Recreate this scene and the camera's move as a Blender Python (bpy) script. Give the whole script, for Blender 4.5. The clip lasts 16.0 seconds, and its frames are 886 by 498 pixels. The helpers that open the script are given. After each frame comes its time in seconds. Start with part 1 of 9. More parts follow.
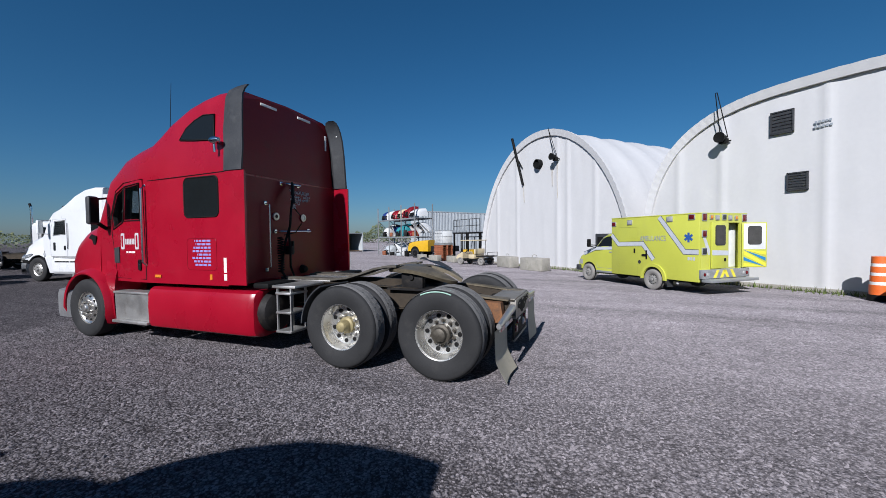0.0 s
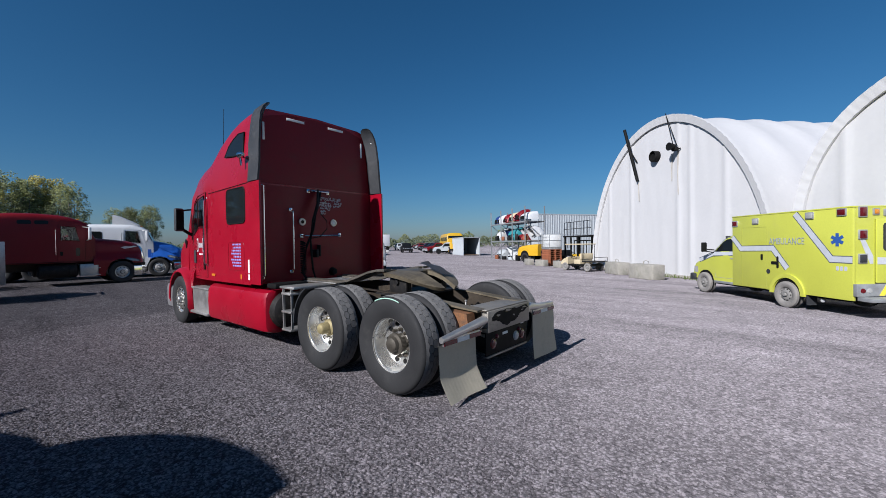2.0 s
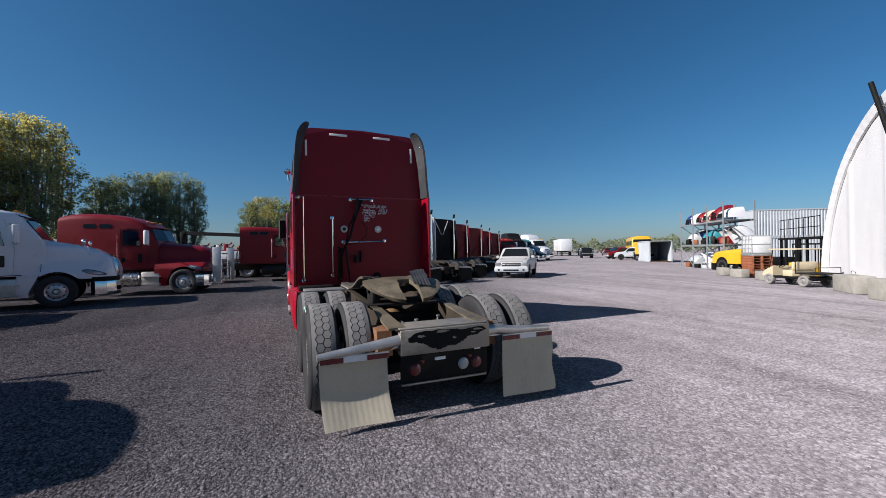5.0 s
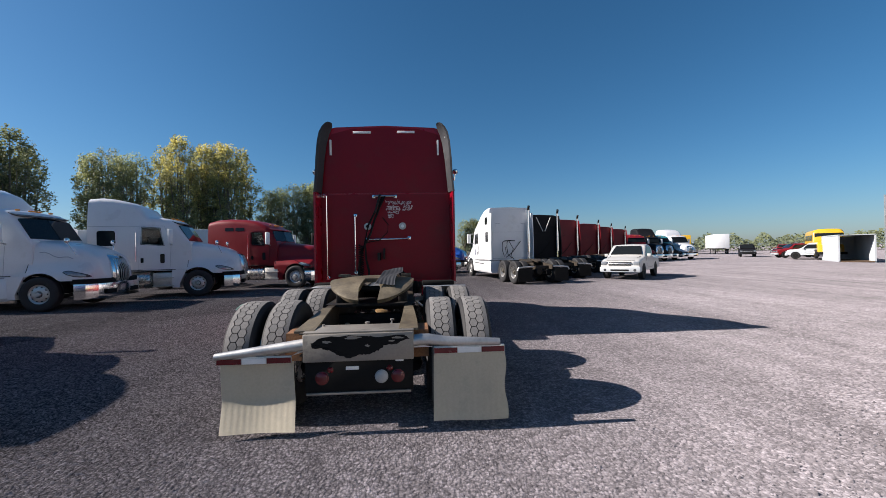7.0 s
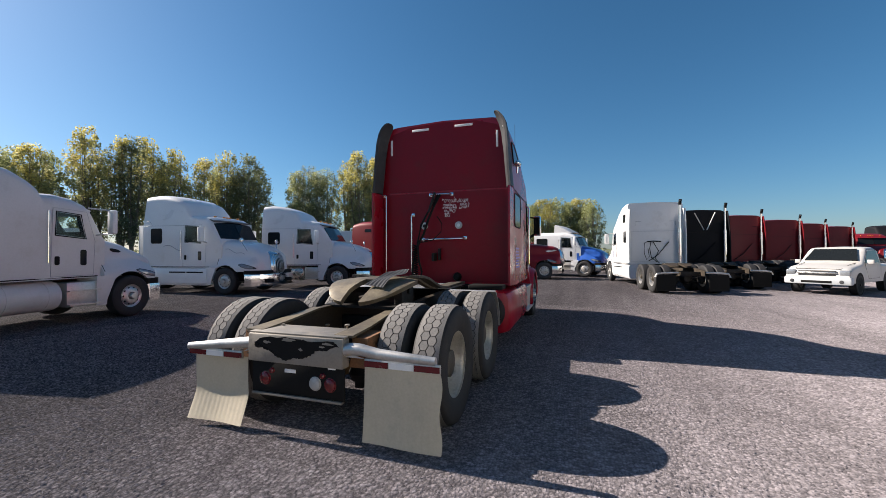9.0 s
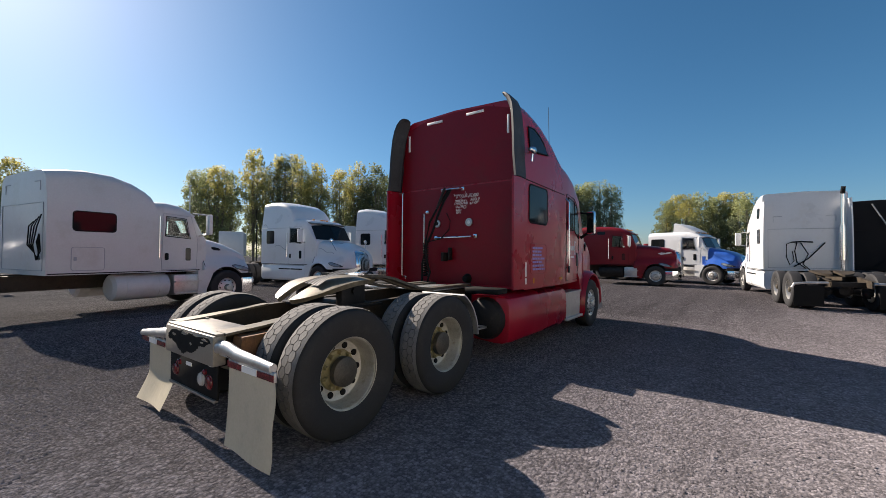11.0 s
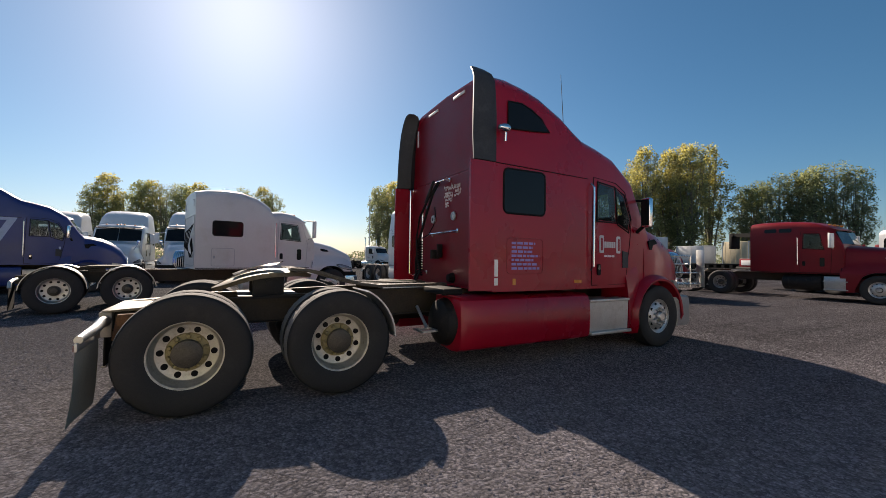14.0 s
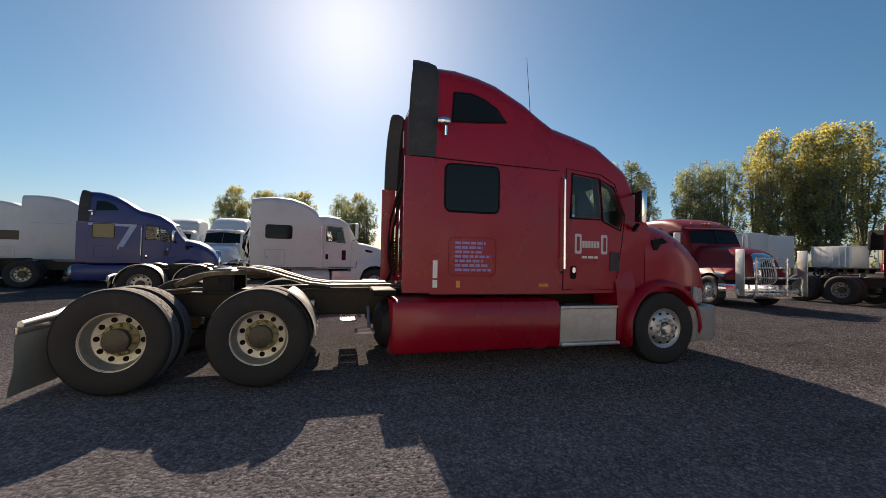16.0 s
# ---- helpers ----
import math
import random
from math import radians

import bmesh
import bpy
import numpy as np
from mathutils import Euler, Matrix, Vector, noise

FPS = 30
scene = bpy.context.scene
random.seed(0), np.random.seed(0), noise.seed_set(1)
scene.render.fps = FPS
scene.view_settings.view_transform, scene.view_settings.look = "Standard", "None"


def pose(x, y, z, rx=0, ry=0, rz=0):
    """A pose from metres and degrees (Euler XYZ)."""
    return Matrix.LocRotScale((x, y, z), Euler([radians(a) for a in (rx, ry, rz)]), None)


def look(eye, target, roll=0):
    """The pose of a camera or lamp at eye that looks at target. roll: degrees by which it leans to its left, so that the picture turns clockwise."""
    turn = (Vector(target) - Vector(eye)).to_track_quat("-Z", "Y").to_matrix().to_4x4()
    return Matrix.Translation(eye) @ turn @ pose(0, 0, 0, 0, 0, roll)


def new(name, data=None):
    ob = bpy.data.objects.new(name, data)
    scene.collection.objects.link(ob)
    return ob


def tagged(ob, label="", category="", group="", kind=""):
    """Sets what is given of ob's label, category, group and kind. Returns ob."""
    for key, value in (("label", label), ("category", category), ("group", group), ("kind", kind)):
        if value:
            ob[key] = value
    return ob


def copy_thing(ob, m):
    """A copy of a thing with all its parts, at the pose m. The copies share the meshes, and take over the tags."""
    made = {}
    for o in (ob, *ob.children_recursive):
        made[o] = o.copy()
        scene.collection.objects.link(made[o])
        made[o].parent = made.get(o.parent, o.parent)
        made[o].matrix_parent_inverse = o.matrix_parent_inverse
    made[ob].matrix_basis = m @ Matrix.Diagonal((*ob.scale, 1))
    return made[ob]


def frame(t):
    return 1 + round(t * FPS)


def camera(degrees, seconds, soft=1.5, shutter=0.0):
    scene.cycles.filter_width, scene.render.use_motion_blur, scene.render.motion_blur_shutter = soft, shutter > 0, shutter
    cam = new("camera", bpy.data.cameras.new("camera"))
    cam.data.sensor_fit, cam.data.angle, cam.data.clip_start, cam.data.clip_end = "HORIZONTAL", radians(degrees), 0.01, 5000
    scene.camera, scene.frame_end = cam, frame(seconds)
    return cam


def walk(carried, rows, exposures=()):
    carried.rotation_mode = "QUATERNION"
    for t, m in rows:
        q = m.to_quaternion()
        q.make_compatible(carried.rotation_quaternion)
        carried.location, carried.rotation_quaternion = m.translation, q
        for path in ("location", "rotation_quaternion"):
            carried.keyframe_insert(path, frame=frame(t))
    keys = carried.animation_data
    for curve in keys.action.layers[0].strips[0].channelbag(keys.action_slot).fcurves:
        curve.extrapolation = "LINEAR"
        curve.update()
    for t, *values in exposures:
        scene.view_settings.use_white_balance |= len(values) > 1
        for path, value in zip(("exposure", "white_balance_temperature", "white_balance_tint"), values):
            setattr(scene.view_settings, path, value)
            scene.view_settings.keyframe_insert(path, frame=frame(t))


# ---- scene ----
cam = camera(96.5, 16.0, 0.6)
PATH = [
    (0, pose(-5.290, -1.668, 1.630, 88.34, 0.68, -68.71)),
    (0.5, pose(-4.994, -2.041, 1.584, 88.71, 0.74, -64.02)),
    (1, pose(-4.691, -2.451, 1.584, 88.93, 0.78, -59.50)),
    (1.5, pose(-4.402, -2.833, 1.610, 88.98, 0.86, -54.75)),
    (2, pose(-4.011, -3.116, 1.593, 89.19, 0.83, -49.97)),
    (2.5, pose(-3.638, -3.396, 1.611, 89.37, 0.82, -46.00)),
    (3, pose(-3.268, -3.693, 1.659, 89.48, 0.86, -41.51)),
    (3.5, pose(-2.859, -3.903, 1.664, 89.65, 0.85, -37.67)),
    (4, pose(-2.416, -4.084, 1.628, 89.95, 0.90, -33.12)),
    (4.5, pose(-1.946, -4.138, 1.602, 90.12, 0.81, -27.49)),
    (5.1, pose(-1.367, -4.252, 1.570, 90.29, 0.85, -21.81)),
    (5.75, pose(-0.701, -4.302, 1.546, 90.33, 0.98, -16.16)),
    (6.4, pose(-0.042, -4.259, 1.531, 90.31, 1.07, -10.28)),
    (7, pose(0.518, -4.121, 1.523, 90.35, 1.03, -3.98)),
    (7.5, pose(0.942, -3.961, 1.529, 90.34, 0.91, 1.82)),
    (8, pose(1.391, -3.802, 1.514, 90.51, 0.80, 7.57)),
    (8.5, pose(1.804, -3.608, 1.518, 90.57, 0.42, 13.39)),
    (9.1, pose(2.299, -3.356, 1.512, 90.65, 0.15, 19.71)),
    (9.75, pose(2.793, -2.998, 1.504, 90.68, -0.09, 25.60)),
    (10.4, pose(3.260, -2.568, 1.493, 90.72, -0.27, 31.15)),
    (11, pose(3.681, -2.119, 1.479, 90.86, -0.40, 36.59)),
    (11.5, pose(4.011, -1.733, 1.470, 90.97, -0.55, 41.70)),
    (12, pose(4.383, -1.336, 1.451, 91.20, -0.59, 46.21)),
    (12.5, pose(4.632, -0.953, 1.436, 91.30, -0.71, 49.93)),
    (13, pose(4.822, -0.521, 1.442, 91.26, -0.84, 53.71)),
    (13.5, pose(5.036, -0.093, 1.436, 91.30, -0.90, 57.83)),
    (14, pose(5.209, 0.287, 1.382, 91.41, -0.79, 61.38)),
    (14.5, pose(5.360, 0.767, 1.409, 91.43, -0.91, 64.83)),
    (15, pose(5.512, 1.159, 1.438, 91.30, -0.79, 67.83)),
    (15.5, pose(5.662, 1.583, 1.422, 91.30, -0.81, 71.21)),
    (16, pose(5.747, 2.104, 1.403, 91.38, -1.08, 75.11)),
]
EXPOSURES = [(0.0, -0.14, 5850, 13), (2.5, 0.0, 5950, 14), (4.5, 0.18, 6200, 15), (7.0, 0.60, 6600, 16), (8.5, 0.84, 6950, 16), (11.0, 0.80, 7200, 16), (13.5, 0.66, 7500, 17), (16.0, 0.70, 8250, 18)]
walk(cam, PATH, EXPOSURES)

# ---- world, sun, exposure ----
SUN_DIR = Vector((-0.846, 0.014, 0.533)).normalized()
world = bpy.data.worlds.new("sky")
scene.world = world
world.use_nodes = True
wn = world.node_tree
sky = wn.nodes.new("ShaderNodeTexSky")
sky.sky_type = 'NISHITA'
sky.sun_disc = False
sky.sun_elevation = math.asin(SUN_DIR.z)
sky.sun_rotation = math.atan2(SUN_DIR.x, SUN_DIR.y)
sky.altitude = 0
sky.air_density = 1.0
sky.dust_density = 0.6
sky.ozone_density = 8.0
wn.nodes["Background"].inputs["Strength"].default_value = 0.065
rich = wn.nodes.new("ShaderNodeHueSaturation")
rich.inputs["Saturation"].default_value = 1.12
rich.inputs["Hue"].default_value = 0.488
wn.links.new(sky.outputs[0], rich.inputs["Color"])
wn.links.new(rich.outputs[0], wn.nodes["Background"].inputs[0])
sun = new("sun", bpy.data.lights.new("sun", 'SUN'))
sun.data.energy = 6.4
sun.data.angle = radians(0.53)
sun.data.color = (1.0, 0.95, 0.87)
sun.matrix_world = look(SUN_DIR * 50, (0, 0, 0))



# ---- materials ----
def material(name, color, rough=0.5, metal=0.0, vary=0.12, scale=3.0, fine=60.0, bump=0.0, coat=0.0,
             dirt=None, dirt_amount=0.0, rough_vary=0.1, emit=0.0, by_object=0.0, alpha=1.0, coords="Object", spec=0.5):
    """Procedural surface: base colour varied at two scales, optional dirt of a second colour, fine relief."""
    m = bpy.data.materials.new(name)
    m.use_nodes = True
    nt = m.node_tree
    b = nt.nodes["Principled BSDF"]
    tc = nt.nodes.new("ShaderNodeTexCoord")

    def noise_at(s, detail=4.0, r=0.6):
        n = nt.nodes.new("ShaderNodeTexNoise")
        n.inputs["Scale"].default_value = s
        n.inputs["Detail"].default_value = detail
        n.inputs["Roughness"].default_value = r
        nt.links.new(tc.outputs[coords], n.inputs["Vector"])
        return n

    def ramp(src, lo, hi, a, c):
        r = nt.nodes.new("ShaderNodeMapRange")
        r.inputs["From Min"].default_value, r.inputs["From Max"].default_value = lo, hi
        r.inputs["To Min"].default_value, r.inputs["To Max"].default_value = a, c
        nt.links.new(src, r.inputs["Value"])
        return r.outputs[0]

    big, small = noise_at(scale), noise_at(fine, 3.0)
    add = nt.nodes.new("ShaderNodeMath")
    add.operation = 'ADD'
    nt.links.new(ramp(big.outputs[0], 0.3, 0.7, -vary, vary), add.inputs[0])
    nt.links.new(ramp(small.outputs[0], 0.3, 0.7, -vary * 0.7, vary * 0.7), add.inputs[1])
    val = nt.nodes.new("ShaderNodeMath")
    val.operation = 'ADD'
    val.inputs[1].default_value = 1.0
    nt.links.new(add.outputs[0], val.inputs[0])
    hsv = nt.nodes.new("ShaderNodeHueSaturation")
    hsv.inputs["Color"].default_value = (*color, 1)
    if by_object:
        oi = nt.nodes.new("ShaderNodeObjectInfo")
        a2 = nt.nodes.new("ShaderNodeMath")
        a2.operation = 'ADD'
        nt.links.new(val.outputs[0], a2.inputs[0])
        nt.links.new(ramp(oi.outputs["Random"], 0, 1, -by_object, by_object), a2.inputs[1])
        val = a2
    nt.links.new(val.outputs[0], hsv.inputs["Value"])
    col = hsv.outputs[0]
    rough_src = ramp(big.outputs[0], 0.3, 0.7, max(0.02, rough - rough_vary), min(1.0, rough + rough_vary))
    if dirt:
        mask = noise_at(scale * 1.7, 8.0, 0.7)
        mm = ramp(mask.outputs[0], 0.62 - dirt_amount * 0.3, 0.78 - dirt_amount * 0.2, 0.0, min(1.0, 0.3 + dirt_amount))
        mix = nt.nodes.new("ShaderNodeMix")
        mix.data_type = 'RGBA'
        nt.links.new(mm, mix.inputs["Factor"])
        nt.links.new(col, mix.inputs[6])
        mix.inputs[7].default_value = (*dirt, 1)
        col = mix.outputs[2]
    nt.links.new(col, b.inputs["Base Color"])
    nt.links.new(rough_src, b.inputs["Roughness"])
    b.inputs["Metallic"].default_value = metal
    b.inputs["Specular IOR Level"].default_value = spec
    b.inputs["Coat Weight"].default_value = coat
    b.inputs["Coat Roughness"].default_value = 0.06
    if emit:
        b.inputs["Emission Color"].default_value = (*color, 1)
        b.inputs["Emission Strength"].default_value = emit
    if bump:
        bp = nt.nodes.new("ShaderNodeBump")
        bp.inputs["Strength"].default_value = 0.6
        bp.inputs["Distance"].default_value = bump
        nt.links.new(small.outputs[0], bp.inputs["Height"])
        nt.links.new(bp.outputs[0], b.inputs["Normal"])
    return m


RED = material("red_paint", (0.29, 0.003, 0.016), 0.30, 0.0, 0.08, 1.2, 40, 0, 0.2, (0.22, 0.008, 0.016), 0.15, spec=0.4)
# darker, duller red than the flanks
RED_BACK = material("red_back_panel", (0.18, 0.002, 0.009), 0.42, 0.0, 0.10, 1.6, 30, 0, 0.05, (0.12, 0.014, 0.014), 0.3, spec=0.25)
RED2 = material("dark_red_paint", (0.17, 0.007, 0.012), 0.42, 0, 0.10, 1.0, 30, 0, 0.06, (0.13, 0.012, 0.014), 0.2, spec=0.25)
WHITE = material("white_paint", (0.64, 0.65, 0.66), 0.35, 0, 0.04, 0.9, 30, 0, 0.4, (0.52, 0.50, 0.46), 0.2)
WHITE2 = material("dusty_white_paint", (0.56, 0.56, 0.56), 0.45, 0, 0.05, 0.9, 30, 0, 0.2, (0.45, 0.43, 0.40), 0.3)
BLUE = material("blue_paint", (0.012, 0.030, 0.15), 0.38, 0, 0.1, 1.0, 30, 0, 0.1, (0.03, 0.06, 0.17), 0.2)
BLUE2 = material("bright_blue_paint", (0.02, 0.10, 0.42), 0.35, 0, 0.1, 1.0, 30, 0, 0.4)
BLACKP = material("black_paint", (0.006, 0.006, 0.008), 0.7, 0, 0.2, 1.0, 30, 0, 0.0, spec=0.2)
GREENP = material("teal_paint", (0.03, 0.22, 0.25), 0.4, 0, 0.1, 1.0, 30, 0, 0.3)
YELLOW = material("yellow_paint", (0.62, 0.36, 0.015), 0.4, 0, 0.08, 1.2, 30, 0, 0.3, (0.4, 0.25, 0.06), 0.15)
LIME = material("lime_yellow_paint", (0.52, 0.54, 0.07), 0.38, 0, 0.05, 1.2, 30, 0, 0.4, (0.48, 0.47, 0.12), 0.15)
GREY_FAIR = material("weathered_black_plastic", (0.038, 0.040, 0.044), 0.55, 0, 0.2, 2.5, 45, 0.001, 0, (0.085, 0.085, 0.085), 0.3, spec=0.25)
GLASS = material("dark_tinted_glass", (0.010, 0.012, 0.013), 0.06, 0, 0.05, 2, 20, 0, 0.0, rough_vary=0.02, spec=0.22)
def pane_material():
    """Clear, faintly green side glass."""
    m = bpy.data.materials.new("clear_side_glass")
    m.use_nodes = True
    nt = m.node_tree
    clear = nt.nodes.new("ShaderNodeBsdfTransparent")
    clear.inputs[0].default_value = (0.87, 0.91, 0.90, 1)
    gloss = nt.nodes.new("ShaderNodeBsdfGlossy")
    gloss.inputs["Roughness"].default_value = 0.03
    lw = nt.nodes.new("ShaderNodeLayerWeight")
    lw.inputs["Blend"].default_value = 0.5
    po = nt.nodes.new("ShaderNodeMath")
    po.operation = 'POWER'
    po.inputs[1].default_value = 4.0
    nt.links.new(lw.outputs["Facing"], po.inputs[0])
    fr = nt.nodes.new("ShaderNodeMath")
    fr.operation = 'MULTIPLY_ADD'
    fr.inputs[1].default_value, fr.inputs[2].default_value = 0.5, 0.03
    nt.links.new(po.outputs[0], fr.inputs[0])
    mix = nt.nodes.new("ShaderNodeMixShader")
    nt.links.new(fr.outputs[0], mix.inputs[0])
    nt.links.new(clear.outputs[0], mix.inputs[1])
    nt.links.new(gloss.outputs[0], mix.inputs[2])
    nt.links.new(mix.outputs[0], nt.nodes["Material Output"].inputs["Surface"])
    return m


PANE = pane_material()
RUBBER = material("tyre_rubber", (0.026, 0.026, 0.027), 0.72, 0, 0.15, 3, 90, 0.0005, 0, (0.05, 0.048, 0.046), 0.25, spec=0.25)
DUSTY = material("dusty_wheel", (0.26, 0.25, 0.235), 0.8, 0.1, 0.15, 6, 60, 0.001, 0, (0.16, 0.15, 0.14), 0.3)
DUSTY_WHITE = material("road_dusted_white_paint", (0.44, 0.435, 0.42), 0.45, 0, 0.06, 1.2, 30, 0, 0.2, (0.33, 0.31, 0.28), 0.35)
BUMPER = material("weathered_bumper", (0.26, 0.26, 0.265), 0.45, 0.5, 0.12, 3, 50, 0.001, 0, (0.14, 0.135, 0.13), 0.3)
POLISH = material("polished_rim", (0.80, 0.785, 0.74), 0.26, 0.85, 0.04, 5, 60, 0.0003, 0, (0.55, 0.50, 0.42), 0.12, rough_vary=0.06)
TREAD = material("worn_tread_rubber", (0.17, 0.165, 0.16), 0.9, 0, 0.15, 9, 90, 0.001, 0, (0.09, 0.09, 0.09), 0.25, spec=0.2)
ALU = material("polished_aluminium", (0.72, 0.70, 0.66), 0.28, 0.9, 0.10, 8, 60, 0.0005, 0, (0.42, 0.37, 0.28), 0.35)
RIM_OLD = material("tarnished_alloy_rim", (0.50, 0.48, 0.42), 0.42, 0.6, 0.12, 7, 60, 0.0005, 0, (0.27, 0.24, 0.18), 0.4)
ALU_DULL = material("dull_aluminium", (0.52, 0.51, 0.49), 0.42, 0.8, 0.10, 4, 50, 0.001, 0, (0.32, 0.29, 0.25), 0.3)
CHROME = material("chrome", (0.80, 0.80, 0.80), 0.12, 1.0, 0.05, 4, 40, 0, 0, rough_vary=0.06)
BRASS = material("tarnished_yellow_hub", (0.30, 0.25, 0.125), 0.6, 0.3, 0.15, 14, 60, 0.001, 0, (0.18, 0.14, 0.07), 0.4)
HUBGREASE = material("greasy_hub", (0.085, 0.075, 0.06), 0.55, 0.5, 0.25, 20, 80, 0.002, 0, (0.07, 0.06, 0.05), 0.4)
DARK = material("dark_chassis_paint", (0.014, 0.013, 0.013), 0.6, 0.1, 0.3, 5, 60, 0.001, 0, (0.06, 0.05, 0.04), 0.3, spec=0.25)
CABIN = material("grey_cabin_trim", (0.06, 0.058, 0.055), 0.8, 0, 0.2, 5, 60, spec=0.2)
BLACK = material("matt_black", (0.008, 0.008, 0.008), 0.7, 0, 0.2, 5, 40, spec=0.15)
RUST = material("greasy_rusty_steel", (0.050, 0.039, 0.028), 0.65, 0.3, 0.3, 6, 50, 0.002, 0, (0.045, 0.038, 0.03), 0.55, spec=0.3)
GREASE = material("greased_steel_plate", (0.21, 0.17, 0.11), 0.55, 0.2, 0.2, 5, 40, 0.002, 0, (0.10, 0.08, 0.055), 0.4)
RAMP = material("dusty_dark_ramp_steel", (0.10, 0.09, 0.075), 0.55, 0.3, 0.2, 4, 40, 0.001, 0, (0.04, 0.036, 0.03), 0.4, spec=0.3)
# alloy base dimmed to carry the shade of the rear face; black chips over it
WORN = material("chipped_black_over_alloy", (0.25, 0.23, 0.20), 0.5, 0.4, 0.1, 4, 50, 0.001, 0, (0.06, 0.06, 0.06), 0.25)
FLAP = material("dirty_white_mudflap", (0.47, 0.42, 0.32), 0.6, 0, 0.07, 3, 50, 0.001, 0, (0.36, 0.33, 0.26), 0.3, spec=0.3)
RED_LENS = material("red_lens", (0.11, 0.004, 0.007), 0.2, 0, 0.1, 10, 60, 0, 0.3)
WHITE_LENS = material("white_lens", (0.36, 0.36, 0.35), 0.2, 0, 0.1, 10, 60, 0, 0.3)
AMBER = material("amber_lens", (0.6, 0.22, 0.02), 0.25, 0, 0.1, 10, 60, 0, 0.3)
REFLECT = material("white_reflective_tape", (0.75, 0.75, 0.73), 0.4, 0, 0.05, 10, 60)
CHALK = material("chalk", (0.72, 0.66, 0.66), 0.9, 0, 0.15, 10, 80)
PURPLE = material("pale_violet_print", (0.260, 0.238, 0.558), 0.5, 0, 0.05, 10, 60)
PRINT_WHITE = material("white_print", (0.52, 0.50, 0.52), 0.5, 0, 0.05, 10, 60)
PRINT_BLUE = material("blue_print", (0.03, 0.10, 0.35), 0.5, 0, 0.05, 10, 60)
PRINT_GREY = material("grey_print", (0.30, 0.33, 0.36), 0.5, 0, 0.05, 10, 60)
TARP = material("white_tarpaulin", (0.57, 0.565, 0.565), 0.55, 0, 0.02, 0.5, 8, 0.004, 0, (0.70, 0.69, 0.66), 0.1, coords="Object")
CONCRETE = material("weathered_concrete", (0.33, 0.31, 0.27), 0.9, 0, 0.16, 2, 40, 0.004, 0, (0.20, 0.20, 0.155), 0.4)
GALV = material("galvanised_steel", (0.42, 0.43, 0.43), 0.5, 0.6, 0.1, 4, 50, 0.001, 0, (0.30, 0.28, 0.25), 0.2)
GREYC = material("grey_container_paint", (0.42, 0.45, 0.47), 0.5, 0, 0.06, 1.5, 40, 0.001, 0, (0.30, 0.27, 0.24), 0.2)
ORANGE = material("orange_plastic", (0.75, 0.14, 0.02), 0.5, 0, 0.08, 4, 40, 0, 0, (0.4, 0.12, 0.05), 0.2)
RUSTWOOD = material("red_brown_pallet_wood", (0.30, 0.10, 0.045), 0.8, 0, 0.2, 5, 60, 0.002, by_object=0.15)
WOOD = material("weathered_brown_wood", (0.16, 0.10, 0.06), 0.8, 0, 0.2, 4, 60, 0.002, by_object=0.1)
BEIGE = material("beige_vinyl", (0.55, 0.46, 0.30), 0.6, 0, 0.08, 5, 40)
PLASTIC_W = material("milky_plastic", (0.68, 0.69, 0.68), 0.45, 0, 0.05, 5, 40)
BARK = material("poplar_bark", (0.16, 0.14, 0.11), 0.9, 0, 0.2, 2, 20, 0.01)
WEED = material("weeds", (0.09, 0.12, 0.03), 0.8, 0, 0.3, 3, 40)
STREAK = material("rust_streaked_tarpaulin", (0.50, 0.47, 0.42), 0.6, 0, 0.15, 3, 30, 0.001, 0, (0.40, 0.33, 0.24), 0.4)
STRIPE_Y = material("chevron_yellow", (0.75, 0.65, 0.05), 0.4, 0, 0.05, 5, 40)
SILVER = material("silver_reflective", (0.52, 0.54, 0.57), 0.45, 0, 0.05, 5, 40)
STRIPE_EDGE = material("dark_stripe_edge", (0.10, 0.11, 0.13), 0.5, 0, 0.05, 5, 40)
LIME_SEAM = material("shaded_lime_seam", (0.30, 0.31, 0.05), 0.5, 0, 0.05, 5, 40)
DUSTY_TYRE = material("dust_caked_tyre", (0.24, 0.225, 0.21), 0.9, 0, 0.12, 5, 60, 0.001, 0, (0.15, 0.14, 0.13), 0.3, spec=0.2)
STRIPE_B = material("chevron_blue", (0.03, 0.20, 0.42), 0.4, 0, 0.05, 5, 40)


